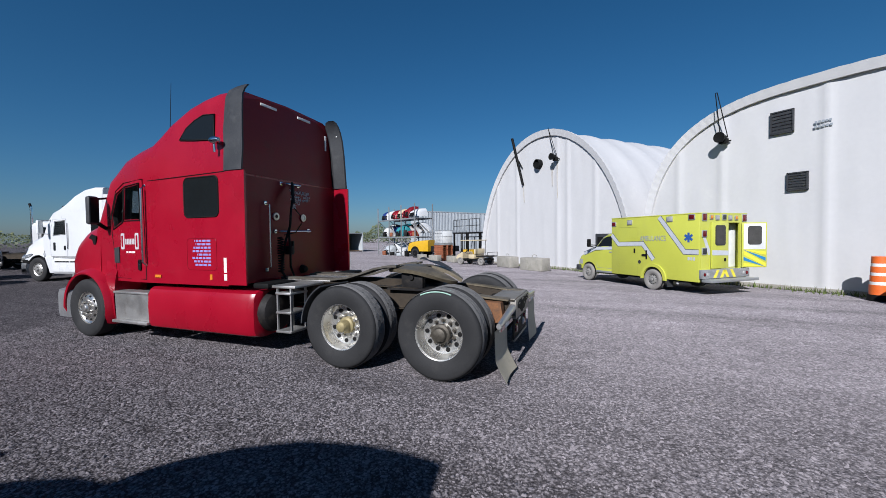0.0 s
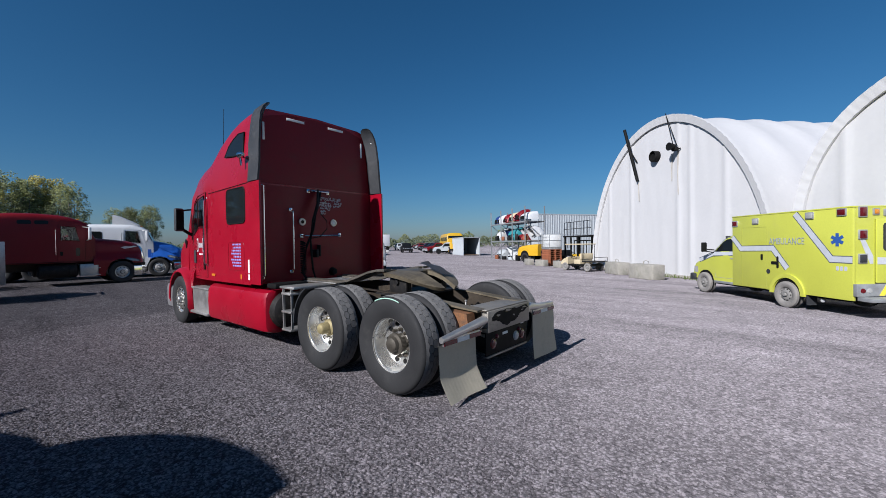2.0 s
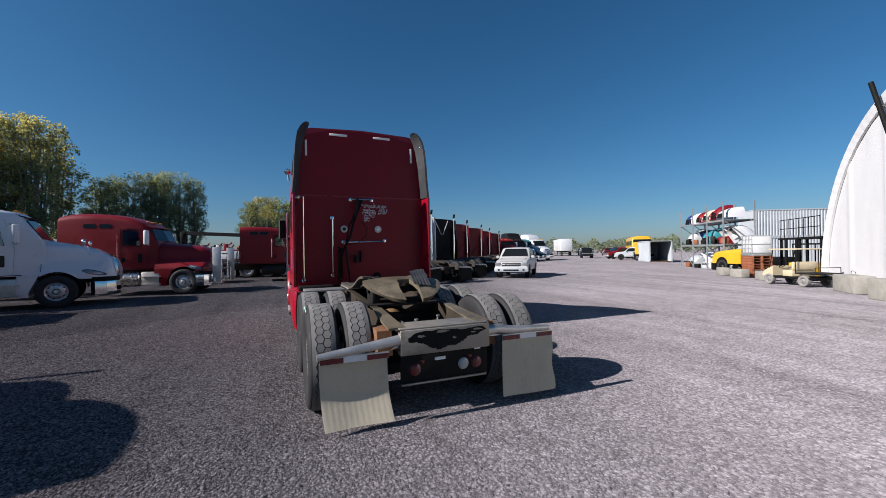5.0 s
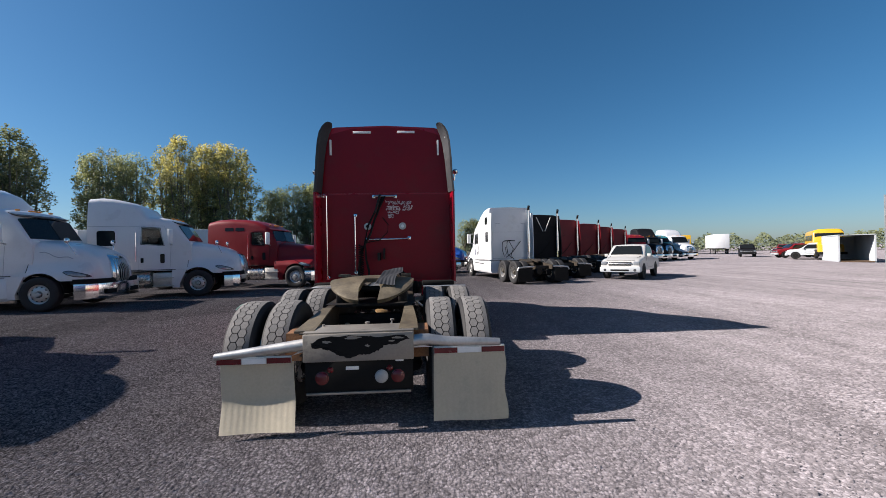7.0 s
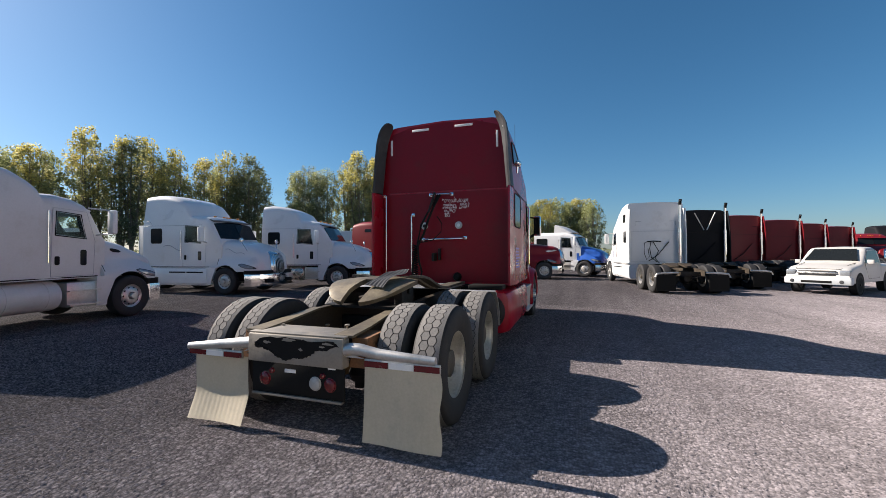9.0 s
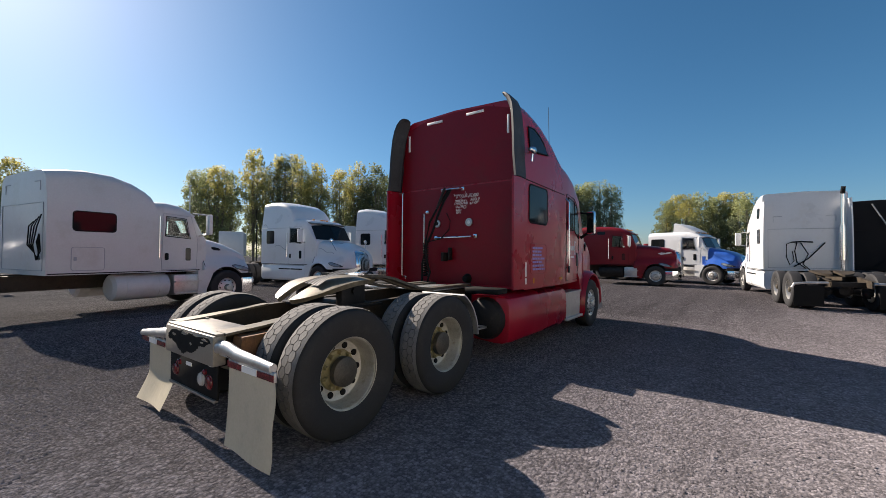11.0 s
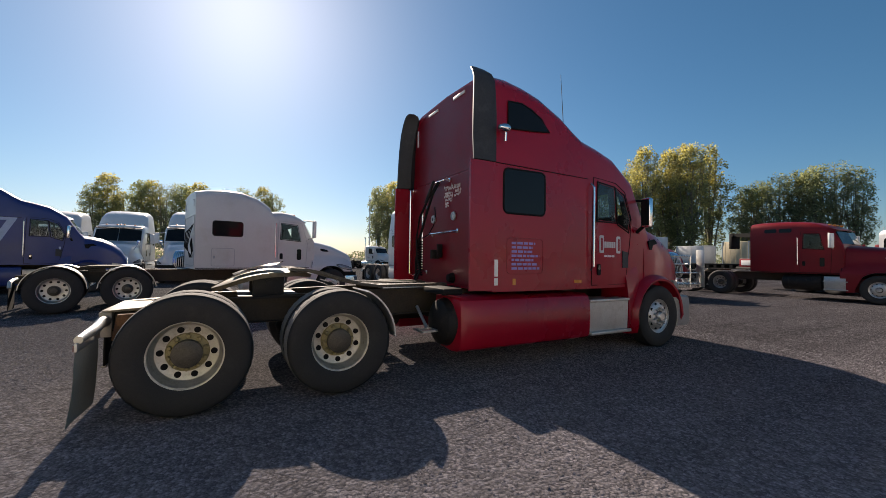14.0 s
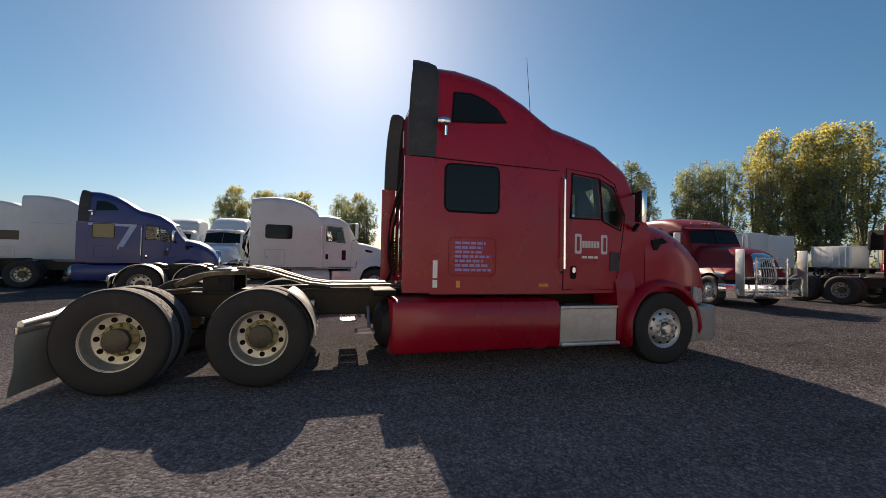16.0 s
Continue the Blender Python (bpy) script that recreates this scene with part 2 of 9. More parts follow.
def leaf_material(name, color, tint):
    """Leaves: colour varied clump by clump, a little light passing through."""
    m = bpy.data.materials.new(name)
    m.use_nodes = True
    nt = m.node_tree
    b = nt.nodes["Principled BSDF"]
    geo = nt.nodes.new("ShaderNodeNewGeometry")
    tc = nt.nodes.new("ShaderNodeTexCoord")
    n = nt.nodes.new("ShaderNodeTexNoise")
    n.inputs["Scale"].default_value = 0.25
    nt.links.new(tc.outputs["Object"], n.inputs["Vector"])
    r = nt.nodes.new("ShaderNodeMapRange")
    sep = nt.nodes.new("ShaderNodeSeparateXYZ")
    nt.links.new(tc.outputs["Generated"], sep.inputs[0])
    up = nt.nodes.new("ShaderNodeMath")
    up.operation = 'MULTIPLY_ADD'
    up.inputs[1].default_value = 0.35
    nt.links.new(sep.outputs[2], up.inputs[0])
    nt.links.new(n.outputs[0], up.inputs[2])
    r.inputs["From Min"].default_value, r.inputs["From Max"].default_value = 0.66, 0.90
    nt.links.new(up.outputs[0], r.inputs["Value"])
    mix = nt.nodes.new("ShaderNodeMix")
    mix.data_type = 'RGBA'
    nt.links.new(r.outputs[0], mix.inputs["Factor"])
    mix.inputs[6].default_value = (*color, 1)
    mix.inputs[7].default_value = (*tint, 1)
    hsv = nt.nodes.new("ShaderNodeHueSaturation")
    rr = nt.nodes.new("ShaderNodeMapRange")
    rr.inputs["To Min"].default_value, rr.inputs["To Max"].default_value = 0.6, 1.35
    nt.links.new(geo.outputs["Random Per Island"], rr.inputs["Value"])
    nt.links.new(rr.outputs[0], hsv.inputs["Value"])
    nt.links.new(mix.outputs[2], hsv.inputs["Color"])
    nt.links.new(hsv.outputs[0], b.inputs["Base Color"])
    b.inputs["Roughness"].default_value = 0.6
    tr = nt.nodes.new("ShaderNodeBsdfTranslucent")
    nt.links.new(hsv.outputs[0], tr.inputs["Color"])
    ms = nt.nodes.new("ShaderNodeMixShader")
    ms.inputs[0].default_value = 0.45
    out = nt.nodes["Material Output"]
    nt.links.new(b.outputs[0], ms.inputs[1])
    nt.links.new(tr.outputs[0], ms.inputs[2])
    nt.links.new(ms.outputs[0], out.inputs["Surface"])
    return m


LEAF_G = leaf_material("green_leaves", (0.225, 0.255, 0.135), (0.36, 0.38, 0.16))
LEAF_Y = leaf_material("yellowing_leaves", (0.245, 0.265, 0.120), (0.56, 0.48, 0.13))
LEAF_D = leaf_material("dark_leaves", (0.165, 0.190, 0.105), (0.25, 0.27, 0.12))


def lane_factor(nt, tc, wobble):
    """The driven lane is dusty and pale; the parking side has darker, fresher stone."""
    dot = nt.nodes.new("ShaderNodeVectorMath")
    dot.operation = 'DOT_PRODUCT'
    dot.inputs[1].default_value = (-0.87, 0.49, 0)
    nt.links.new(tc.outputs["Object"], dot.inputs[0])
    add = nt.nodes.new("ShaderNodeMath")
    add.operation = 'MULTIPLY_ADD'
    nt.links.new(wobble.outputs[0], add.inputs[0])
    add.inputs[1].default_value = 2.5
    nt.links.new(dot.outputs["Value"], add.inputs[2])
    r = nt.nodes.new("ShaderNodeMapRange")
    r.interpolation_type = 'SMOOTHSTEP'
    r.inputs["From Min"].default_value, r.inputs["From Max"].default_value = -3.0, 5.5
    r.inputs["To Min"].default_value, r.inputs["To Max"].default_value = 0.77, 0.66
    nt.links.new(add.outputs[0], r.inputs["Value"])
    return r.outputs[0]


def gravel_material():
    """Crushed grey stone: small cells, dusty patches and tyre-worn lanes."""
    m = bpy.data.materials.new("gravel")
    m.use_nodes = True
    nt = m.node_tree
    b = nt.nodes["Principled BSDF"]
    tc = nt.nodes.new("ShaderNodeTexCoord")
    vor = nt.nodes.new("ShaderNodeTexVoronoi")
    vor.distance = 'MANHATTAN'
    vor.inputs["Scale"].default_value = 40
    warp = nt.nodes.new("ShaderNodeTexNoise")
    warp.inputs["Scale"].default_value = 55
    warp.inputs["Detail"].default_value = 3
    nt.links.new(tc.outputs["Object"], warp.inputs["Vector"])
    bent = nt.nodes.new("ShaderNodeVectorMath")
    bent.operation = 'MULTIPLY_ADD'
    bent.inputs[1].default_value = (0.016, 0.016, 0.016)
    nt.links.new(warp.outputs["Color"], bent.inputs[0])
    nt.links.new(tc.outputs["Object"], bent.inputs[2])
    nt.links.new(bent.outputs[0], vor.inputs["Vector"])
    chip = nt.nodes.new("ShaderNodeTexVoronoi")
    chip.distance = 'CHEBYCHEV'
    chip.inputs["Scale"].default_value = 118
    nt.links.new(bent.outputs[0], chip.inputs["Vector"])
    big = nt.nodes.new("ShaderNodeTexNoise")
    big.inputs["Scale"].default_value = 0.22
    big.inputs["Detail"].default_value = 6
    nt.links.new(tc.outputs["Object"], big.inputs["Vector"])
    mid = nt.nodes.new("ShaderNodeTexNoise")
    mid.inputs["Scale"].default_value = 2.5
    mid.inputs["Detail"].default_value = 8
    mid.inputs["Roughness"].default_value = 0.7
    nt.links.new(tc.outputs["Object"], mid.inputs["Vector"])
    sep = nt.nodes.new("ShaderNodeSeparateColor")
    nt.links.new(vor.outputs["Color"], sep.inputs[0])
    cr = nt.nodes.new("ShaderNodeValToRGB")
    e = cr.color_ramp.elements
    e[0].position, e[0].color = 0.05, (0.184, 0.168, 0.178, 1)
    e[1].position, e[1].color = 0.97, (0.408, 0.371, 0.390, 1)
    k = e.new(0.55)
    k.color = (0.292, 0.266, 0.280, 1)
    nt.links.new(sep.outputs[0], cr.inputs[0])
    hsv = nt.nodes.new("ShaderNodeHueSaturation")
    nt.links.new(cr.outputs[0], hsv.inputs["Color"])
    mul = nt.nodes.new("ShaderNodeMath")
    mul.operation = 'MULTIPLY'
    r1 = nt.nodes.new("ShaderNodeMapRange")
    r1.inputs["From Min"].default_value, r1.inputs["From Max"].default_value = 0.3, 0.7
    r1.inputs["To Min"].default_value, r1.inputs["To Max"].default_value = 0.85, 1.15
    nt.links.new(big.outputs[0], r1.inputs["Value"])
    r2 = nt.nodes.new("ShaderNodeMapRange")
    r2.inputs["From Min"].default_value, r2.inputs["From Max"].default_value = 0.3, 0.7
    r2.inputs["To Min"].default_value, r2.inputs["To Max"].default_value = 0.8, 1.2
    nt.links.new(mid.outputs[0], r2.inputs["Value"])
    nt.links.new(r1.outputs[0], mul.inputs[0])
    nt.links.new(r2.outputs[0], mul.inputs[1])
    lane = lane_factor(nt, tc, mid)
    mul2 = nt.nodes.new("ShaderNodeMath")
    mul2.operation = 'MULTIPLY'
    nt.links.new(mul.outputs[0], mul2.inputs[0])
    nt.links.new(lane, mul2.inputs[1])
    # tracks of tyres: long dark streaks in two driving directions
    last = mul2.outputs[0]
    for turn, seed in ((0.10, 0.0), (-0.75, 7.3)):
        mp = nt.nodes.new("ShaderNodeMapping")
        mp.inputs["Rotation"].default_value = (0, 0, turn)
        mp.inputs["Location"].default_value = (seed, seed, 0)
        mp.inputs["Scale"].default_value = (1.1, 0.06, 1)
        nt.links.new(tc.outputs["Object"], mp.inputs["Vector"])
        st = nt.nodes.new("ShaderNodeTexNoise")
        st.inputs["Scale"].default_value = 1.0
        st.inputs["Detail"].default_value = 5
        st.inputs["Distortion"].default_value = 0.3
        nt.links.new(mp.outputs[0], st.inputs["Vector"])
        rs = nt.nodes.new("ShaderNodeMapRange")
        rs.inputs["From Min"].default_value, rs.inputs["From Max"].default_value = 0.30, 0.55
        rs.inputs["To Min"].default_value, rs.inputs["To Max"].default_value = 0.80, 1.04
        nt.links.new(st.outputs[0], rs.inputs["Value"])
        mm = nt.nodes.new("ShaderNodeMath")
        mm.operation = 'MULTIPLY'
        nt.links.new(last, mm.inputs[0])
        nt.links.new(rs.outputs[0], mm.inputs[1])
        last = mm.outputs[0]
    # shade of the gaps between stones painted into the colour, fainter in the lane
    gap_shade = nt.nodes.new("ShaderNodeMapRange")
    gap_shade.inputs["From Min"].default_value, gap_shade.inputs["From Max"].default_value = 0.45, 0.85
    gap_shade.inputs["To Min"].default_value = 1.12
    nt.links.new(vor.outputs["Distance"], gap_shade.inputs["Value"])
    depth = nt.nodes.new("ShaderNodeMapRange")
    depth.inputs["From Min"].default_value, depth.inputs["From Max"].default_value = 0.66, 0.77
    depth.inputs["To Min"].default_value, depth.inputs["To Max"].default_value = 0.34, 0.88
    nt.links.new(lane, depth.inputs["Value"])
    nt.links.new(depth.outputs[0], gap_shade.inputs["To Max"])
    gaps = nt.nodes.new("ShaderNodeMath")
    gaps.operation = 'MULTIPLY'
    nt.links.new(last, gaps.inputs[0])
    nt.links.new(gap_shade.outputs[0], gaps.inputs[1])
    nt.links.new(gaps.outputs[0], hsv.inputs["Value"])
    nt.links.new(hsv.outputs[0], b.inputs["Base Color"])
    b.inputs["Roughness"].default_value = 0.92
    b.inputs["Specular IOR Level"].default_value = 0.03
    b.inputs["Diffuse Roughness"].default_value = 1.0
    bp = nt.nodes.new("ShaderNodeBump")
    firm = nt.nodes.new("ShaderNodeMapRange")
    firm.inputs["From Min"].default_value, firm.inputs["From Max"].default_value = 0.66, 0.77
    firm.inputs["To Min"].default_value, firm.inputs["To Max"].default_value = 1.0, 0.5
    nt.links.new(lane, firm.inputs["Value"])
    nt.links.new(firm.outputs[0], bp.inputs["Strength"])
    bp.inputs["Distance"].default_value = 0.017
    inv = nt.nodes.new("ShaderNodeMath")
    inv.operation = 'SUBTRACT'
    inv.inputs[0].default_value = 1.0
    both = nt.nodes.new("ShaderNodeMath")
    both.operation = 'MULTIPLY_ADD'
    both.inputs[1].default_value = 0.45
    nt.links.new(chip.outputs["Distance"], both.inputs[0])
    nt.links.new(vor.outputs["Distance"], both.inputs[2])
    nt.links.new(both.outputs[0], inv.inputs[1])
    nt.links.new(inv.outputs[0], bp.inputs["Height"])
    bp2 = nt.nodes.new("ShaderNodeBump")
    bp2.inputs["Strength"].default_value = 0.6
    bp2.inputs["Distance"].default_value = 0.035
    nt.links.new(mid.outputs[0], bp2.inputs["Height"])
    nt.links.new(bp.outputs[0], bp2.inputs["Normal"])
    nt.links.new(bp2.outputs[0], b.inputs["Normal"])
    return m


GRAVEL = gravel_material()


def stone_material():
    m = bpy.data.materials.new("crushed_stone")
    m.use_nodes = True
    nt = m.node_tree
    b = nt.nodes["Principled BSDF"]
    geo = nt.nodes.new("ShaderNodeNewGeometry")
    cr = nt.nodes.new("ShaderNodeValToRGB")
    e = cr.color_ramp.elements
    e[0].color = (0.173, 0.159, 0.169, 1)
    e[1].color = (0.419, 0.381, 0.401, 1)
    k = e.new(0.6)
    k.color = (0.288, 0.262, 0.277, 1)
    nt.links.new(geo.outputs["Random Per Island"], cr.inputs[0])
    tc = nt.nodes.new("ShaderNodeTexCoord")
    mid = nt.nodes.new("ShaderNodeTexNoise")
    mid.inputs["Scale"].default_value = 2.5
    mid.inputs["Detail"].default_value = 8
    nt.links.new(tc.outputs["Object"], mid.inputs["Vector"])
    hsv = nt.nodes.new("ShaderNodeHueSaturation")
    nt.links.new(cr.outputs[0], hsv.inputs["Color"])
    nt.links.new(lane_factor(nt, tc, mid), hsv.inputs["Value"])
    nt.links.new(hsv.outputs[0], b.inputs["Base Color"])
    b.inputs["Roughness"].default_value = 0.9
    b.inputs["Specular IOR Level"].default_value = 0.03
    b.inputs["Diffuse Roughness"].default_value = 1.0
    return m


STONE = stone_material()


# ---- shape helpers ----
def mesh_from(bm, name, mat, angle=32):
    """Mesh data of a bmesh, smooth but for edges sharper than the angle."""
    bmesh.ops.remove_doubles(bm, verts=bm.verts, dist=1e-5)
    bmesh.ops.recalc_face_normals(bm, faces=bm.faces)
    lim = radians(angle)
    for f in bm.faces:
        f.smooth = True
    for e in bm.edges:
        e.smooth = len(e.link_faces) == 2 and e.calc_face_angle(0) < lim
    me = bpy.data.meshes.new(name)
    bm.to_mesh(me)
    bm.free()
    me.materials.append(mat)
    return me


def part(name, bm, mat, parent, label=""):
    """Links a bmesh (or mesh data) as one mesh object under a thing or a part."""
    me = mesh_from(bm, name, mat) if isinstance(bm, bmesh.types.BMesh) else bm
    ob = new(name, me)
    ob.parent = parent
    if label:
        tagged(ob, label)
    return ob


def thing(name, label, category, m=None, group="", kind=""):
    ob = new(name)
    ob.empty_display_size = 0.3
    if m is not None:
        ob.matrix_world = m
    return tagged(ob, label, category, group, kind)


def solo(name, bm, mat, label, category, m=None, group="", kind=""):
    """A thing of one mesh."""
    ob = new(name, mesh_from(bm, name, mat) if isinstance(bm, bmesh.types.BMesh) else bm)
    if m is not None:
        ob.matrix_world = m
    return tagged(ob, label, category, group, kind)


def B():
    return bmesh.new()


def face(bm, pts):
    try:
        return bm.faces.new([bm.verts.new(p) for p in pts])
    except ValueError:
        return None


def box(bm, x0, x1, y0, y1, z0, z1, bev=0.0, m=None):
    vs = [bm.verts.new(p) for p in ((x0, y0, z0), (x1, y0, z0), (x1, y1, z0), (x0, y1, z0),
                                    (x0, y0, z1), (x1, y0, z1), (x1, y1, z1), (x0, y1, z1))]
    fs = [bm.faces.new([vs[i] for i in q]) for q in
          ((3, 2, 1, 0), (4, 5, 6, 7), (0, 1, 5, 4), (1, 2, 6, 5), (2, 3, 7, 6), (3, 0, 4, 7))]
    if m is not None:
        for v in vs:
            v.co = m @ v.co
    if bev:
        es = list({e for f in fs for e in f.edges})
        bmesh.ops.bevel(bm, geom=es, offset=bev, segments=2, affect='EDGES', profile=0.5)
    return bm


def loft(bm, rings, caps=True, closed=True):
    """Skin through rings of equal length."""
    rows = [[bm.verts.new(p) for p in r] for r in rings]
    n = len(rows[0])
    for a, b in zip(rows, rows[1:]):
        for i in range(n if closed else n - 1):
            j = (i + 1) % n
            bm.faces.new((a[i], a[j], b[j], b[i]))
    if caps:
        bm.faces.new(rows[0][::-1])
        bm.faces.new(rows[-1])
    return bm


def frame_of(d):
    d = Vector(d).normalized()
    up = Vector((0, 0, 1)) if abs(d.z) < 0.95 else Vector((1, 0, 0))
    s = d.cross(up).normalized()
    return s, s.cross(d).normalized()


def rod(bm, p, q, r, r2=None, n=10):
    """A straight round bar."""
    p, q = Vector(p), Vector(q)
    s, u = frame_of(q - p)
    r2 = r if r2 is None else r2
    ring = lambda c, k: [c + (s * math.cos(a) + u * math.sin(a)) * k for a in (2 * math.pi * i / n for i in range(n))]
    return loft(bm, [ring(p, r), ring(q, r2)])


def pipe(bm, pts, r, n=8):
    """A bent round bar."""
    pts = [Vector(p) for p in pts]
    rings = []
    for i, c in enumerate(pts):
        d = (pts[min(i + 1, len(pts) - 1)] - pts[max(i - 1, 0)])
        s, u = frame_of(d)
        rings.append([c + (s * math.cos(a) + u * math.sin(a)) * r for a in (2 * math.pi * k / n for k in range(n))])
    return loft(bm, rings)


def lathe(bm, prof, c=(0, 0, 0), axis='x', n=40):
    """Turns a profile of (radius, along) round an axis through c."""
    rings = []
    for k in range(n):
        a = 2 * math.pi * k / n
        ring = []
        for r, h in prof:
            v = {'x': (h, r * math.cos(a), r * math.sin(a)), 'y': (r * math.cos(a), h, r * math.sin(a)),
                 'z': (r * math.cos(a), r * math.sin(a), h)}[axis]
            ring.append((c[0] + v[0], c[1] + v[1], c[2] + v[2]))
        rings.append([bm.verts.new(p) for p in ring])
    for k in range(n):
        a, b = rings[k], rings[(k + 1) % n]
        for i in range(len(prof) - 1):
            bm.faces.new((a[i], a[i + 1], b[i + 1], b[i]))
    return bm


def slab(bm, poly, xf, sign, thick=0.012, proud=0.006):
    """A panel on the side of a body: poly of (y, z), lying on the surface x = sign * xf(y, z)."""
    out = [bm.verts.new((sign * (xf(y, z) + proud), y, z)) for y, z in poly]
    inn = [bm.verts.new((sign * (xf(y, z) + proud - thick), y, z)) for y, z in poly]
    n = len(poly)
    bm.faces.new(out)
    bm.faces.new(inn[::-1])
    for i in range(n):
        j = (i + 1) % n
        bm.faces.new((out[i], inn[i], inn[j], out[j]))
    return bm


def rounded(y0, y1, z0, z1, r, n=4):
    """A rounded rectangle as (y, z) points."""
    pts = []
    for cy, cz, a0 in ((y1 - r, z1 - r, 0), (y0 + r, z1 - r, 90), (y0 + r, z0 + r, 180), (y1 - r, z0 + r, 270)):
        for k in range(n + 1):
            a = radians(a0 + 90 * k / n)
            pts.append((cy + r * math.cos(a), cz + r * math.sin(a)))
    return pts


def outline(bm, poly, xf, sign, r=0.006):
    pts = [(sign * (xf(y, z) + 0.001), y, z) for y, z in poly]
    return pipe(bm, pts + [pts[0]], r, 5)


MESHES = {}


def cached(key, build):
    if key not in MESHES:
        MESHES[key] = build()
    return MESHES[key]


# ---- wheels ----
TYRE_R = 0.525


def tyre_mesh(w=0.27, R=TYRE_R, ri=0.290, detail=True, mat=None):
    def build():
        bm = B()
        h = w / 2
        g = 0.007 if detail else 0.0
        prof = [(ri, -h * 0.80), (ri + 0.03, -h * 0.92), (R * 0.78, -h * 1.04), (R * 0.90, -h * 1.02), (R - 0.03, -h * 0.95),
                (R - 0.008 - g, -h * 0.80), (R - g, -h * 0.4), (R - g, h * 0.4), (R - 0.008 - g, h * 0.80), (R - 0.03, h * 0.95),
                (R * 0.90, h * 1.02), (R * 0.78, h * 1.04), (ri + 0.03, h * 0.92), (ri, h * 0.80)]
        lathe(bm, prof, n=48 if detail else 28)
        return mesh_from(bm, "tyre", mat or RUBBER)
    return cached(("tyre", w, R, ri, detail, mat.name if mat else ""), build)


def tread_mesh(w=0.27, R=TYRE_R):
    """Two rows of six-sided blocks between unbroken shoulders with a zigzag edge."""
    def build():
        bm = B()
        count = 40
        pitch = 2 * math.pi / count
        q = w * 0.158
        gap = 0.006
        rnd = random.Random(3)

        def at(x, a, r):
            return bm.verts.new((x, r * math.cos(a), r * math.sin(a)))
        for k in (0, 1):
            cx = (k - 0.5) * 1.5 * q
            for i in range(count):
                a0 = pitch * (i + 0.5 * k)
                hh = pitch * R * 0.5 - gap / 2
                hexa = [(q - gap, 0), (q / 2 - gap / 3, hh), (-q / 2 + gap / 3, hh), (gap - q, 0), (-q / 2 + gap / 3, -hh), (q / 2 - gap / 3, -hh)]
                dr = rnd.uniform(-0.0015, 0.0005)
                top = [at(cx + dx, a0 + ds / R, R + dr) for dx, ds in hexa]
                low = [at(cx + dx, a0 + ds / R, R - 0.014) for dx, ds in hexa]
                bm.faces.new(top)
                for e in range(6):
                    j = (e + 1) % 6
                    bm.faces.new((top[e], low[e], low[j], top[j]))
        for sx in (-1, 1):
            rings = []
            for i in range(count * 2):
                a = pitch * (i * 0.5 + (0.0 if sx < 0 else 0.5))
                xi = 0.75 * q + (q * 0.5 + gap * 0.4 if i % 2 else q + gap * 0.2)
                rings.append([at(sx * xi, a, R - 0.014), at(sx * (xi + 0.002), a, R), at(sx * w * 0.392, a, R - 0.008)])
            for i in range(len(rings)):
                a, b = rings[i], rings[(i + 1) % len(rings)]
                for e in range(2):
                    bm.faces.new((a[e], a[e + 1], b[e + 1], b[e]))
        return mesh_from(bm, "tread", TREAD)
    return cached(("tread", w, R), build)


def rim_mesh(kind, mat, fine=False):
    """kind: dual (deep dish, outer side at +x) or steer (face near the outer side)."""
    def build():
        bm = B()
        if kind == "dual":
            prof = [(0.285, 0.105), (0.300, 0.110), (0.302, 0.095), (0.280, 0.088), (0.268, 0.06), (0.262, -0.02), (0.245, -0.045),
                    (0.20, -0.058), (0.13, -0.062), (0.10, -0.06), (0.10, -0.10), (0.26, -0.10), (0.285, -0.12), (0.29, -0.105), (0.272, -0.04), (0.285, 0.08), (0.285, 0.105)]
        else:
            prof = [(0.285, 0.105), (0.300, 0.110), (0.302, 0.095), (0.280, 0.088), (0.262, 0.07), (0.245, 0.065), (0.235, 0.085),
                    (0.20, 0.105), (0.14, 0.118), (0.10, 0.118), (0.10, 0.0), (0.24, 0.0), (0.28, -0.08), (0.285, -0.11), (0.295, -0.11), (0.285, 0.06), (0.285, 0.105)]
        lathe(bm, prof, n=40 if fine else 22)
        return mesh_from(bm, "rim", mat)
    return cached(("rim", kind, mat.name, fine), build)


# black disc painting the dark of a hand hole onto the closed rim
def hole_mesh():
    def build():
        bm = B()
        lathe(bm, [(0.0, 0.004), (0.027, 0.004), (0.029, -0.02)], n=14)
        return mesh_from(bm, "hand_hole", BLACK)
    return cached("hole", build)


def hub_mesh(kind, mat):
    def build():
        bm = B()
        if kind == "dual":
            k = 0.4 if mat is BRASS else 1.0
            lathe(bm, [(0.0, 0.115 * k), (0.05, 0.112 * k), (0.075, 0.10 * k), (0.085, 0.06 * k), (0.115, 0.05 * k), (0.118, 0.02 * k), (0.10, 0.015 * k), (0.10, -0.06)], n=28)
            if mat is BRASS:
                lathe(bm, [(0.10, -0.03), (0.165, -0.045), (0.172, -0.062)], n=28)
            rr, f, o = 0.145, -0.050, 0.035
        elif kind == "cap":
            lathe(bm, [(0.0, 0.125), (0.035, 0.122), (0.062, 0.105), (0.074, 0.075), (0.078, 0.0), (0.105, -0.015), (0.108, -0.06)], n=28)
            rr, f, o = 0.145, -0.055, 0.03
        else:
            lathe(bm, [(0.0, 0.17), (0.06, 0.168), (0.075, 0.15), (0.08, 0.118)], n=24)
            rr, f, o = 0.135, 0.116, 0.03
        return mesh_from(bm, "hub", mat)
    return cached(("hub", kind, mat.name), build)


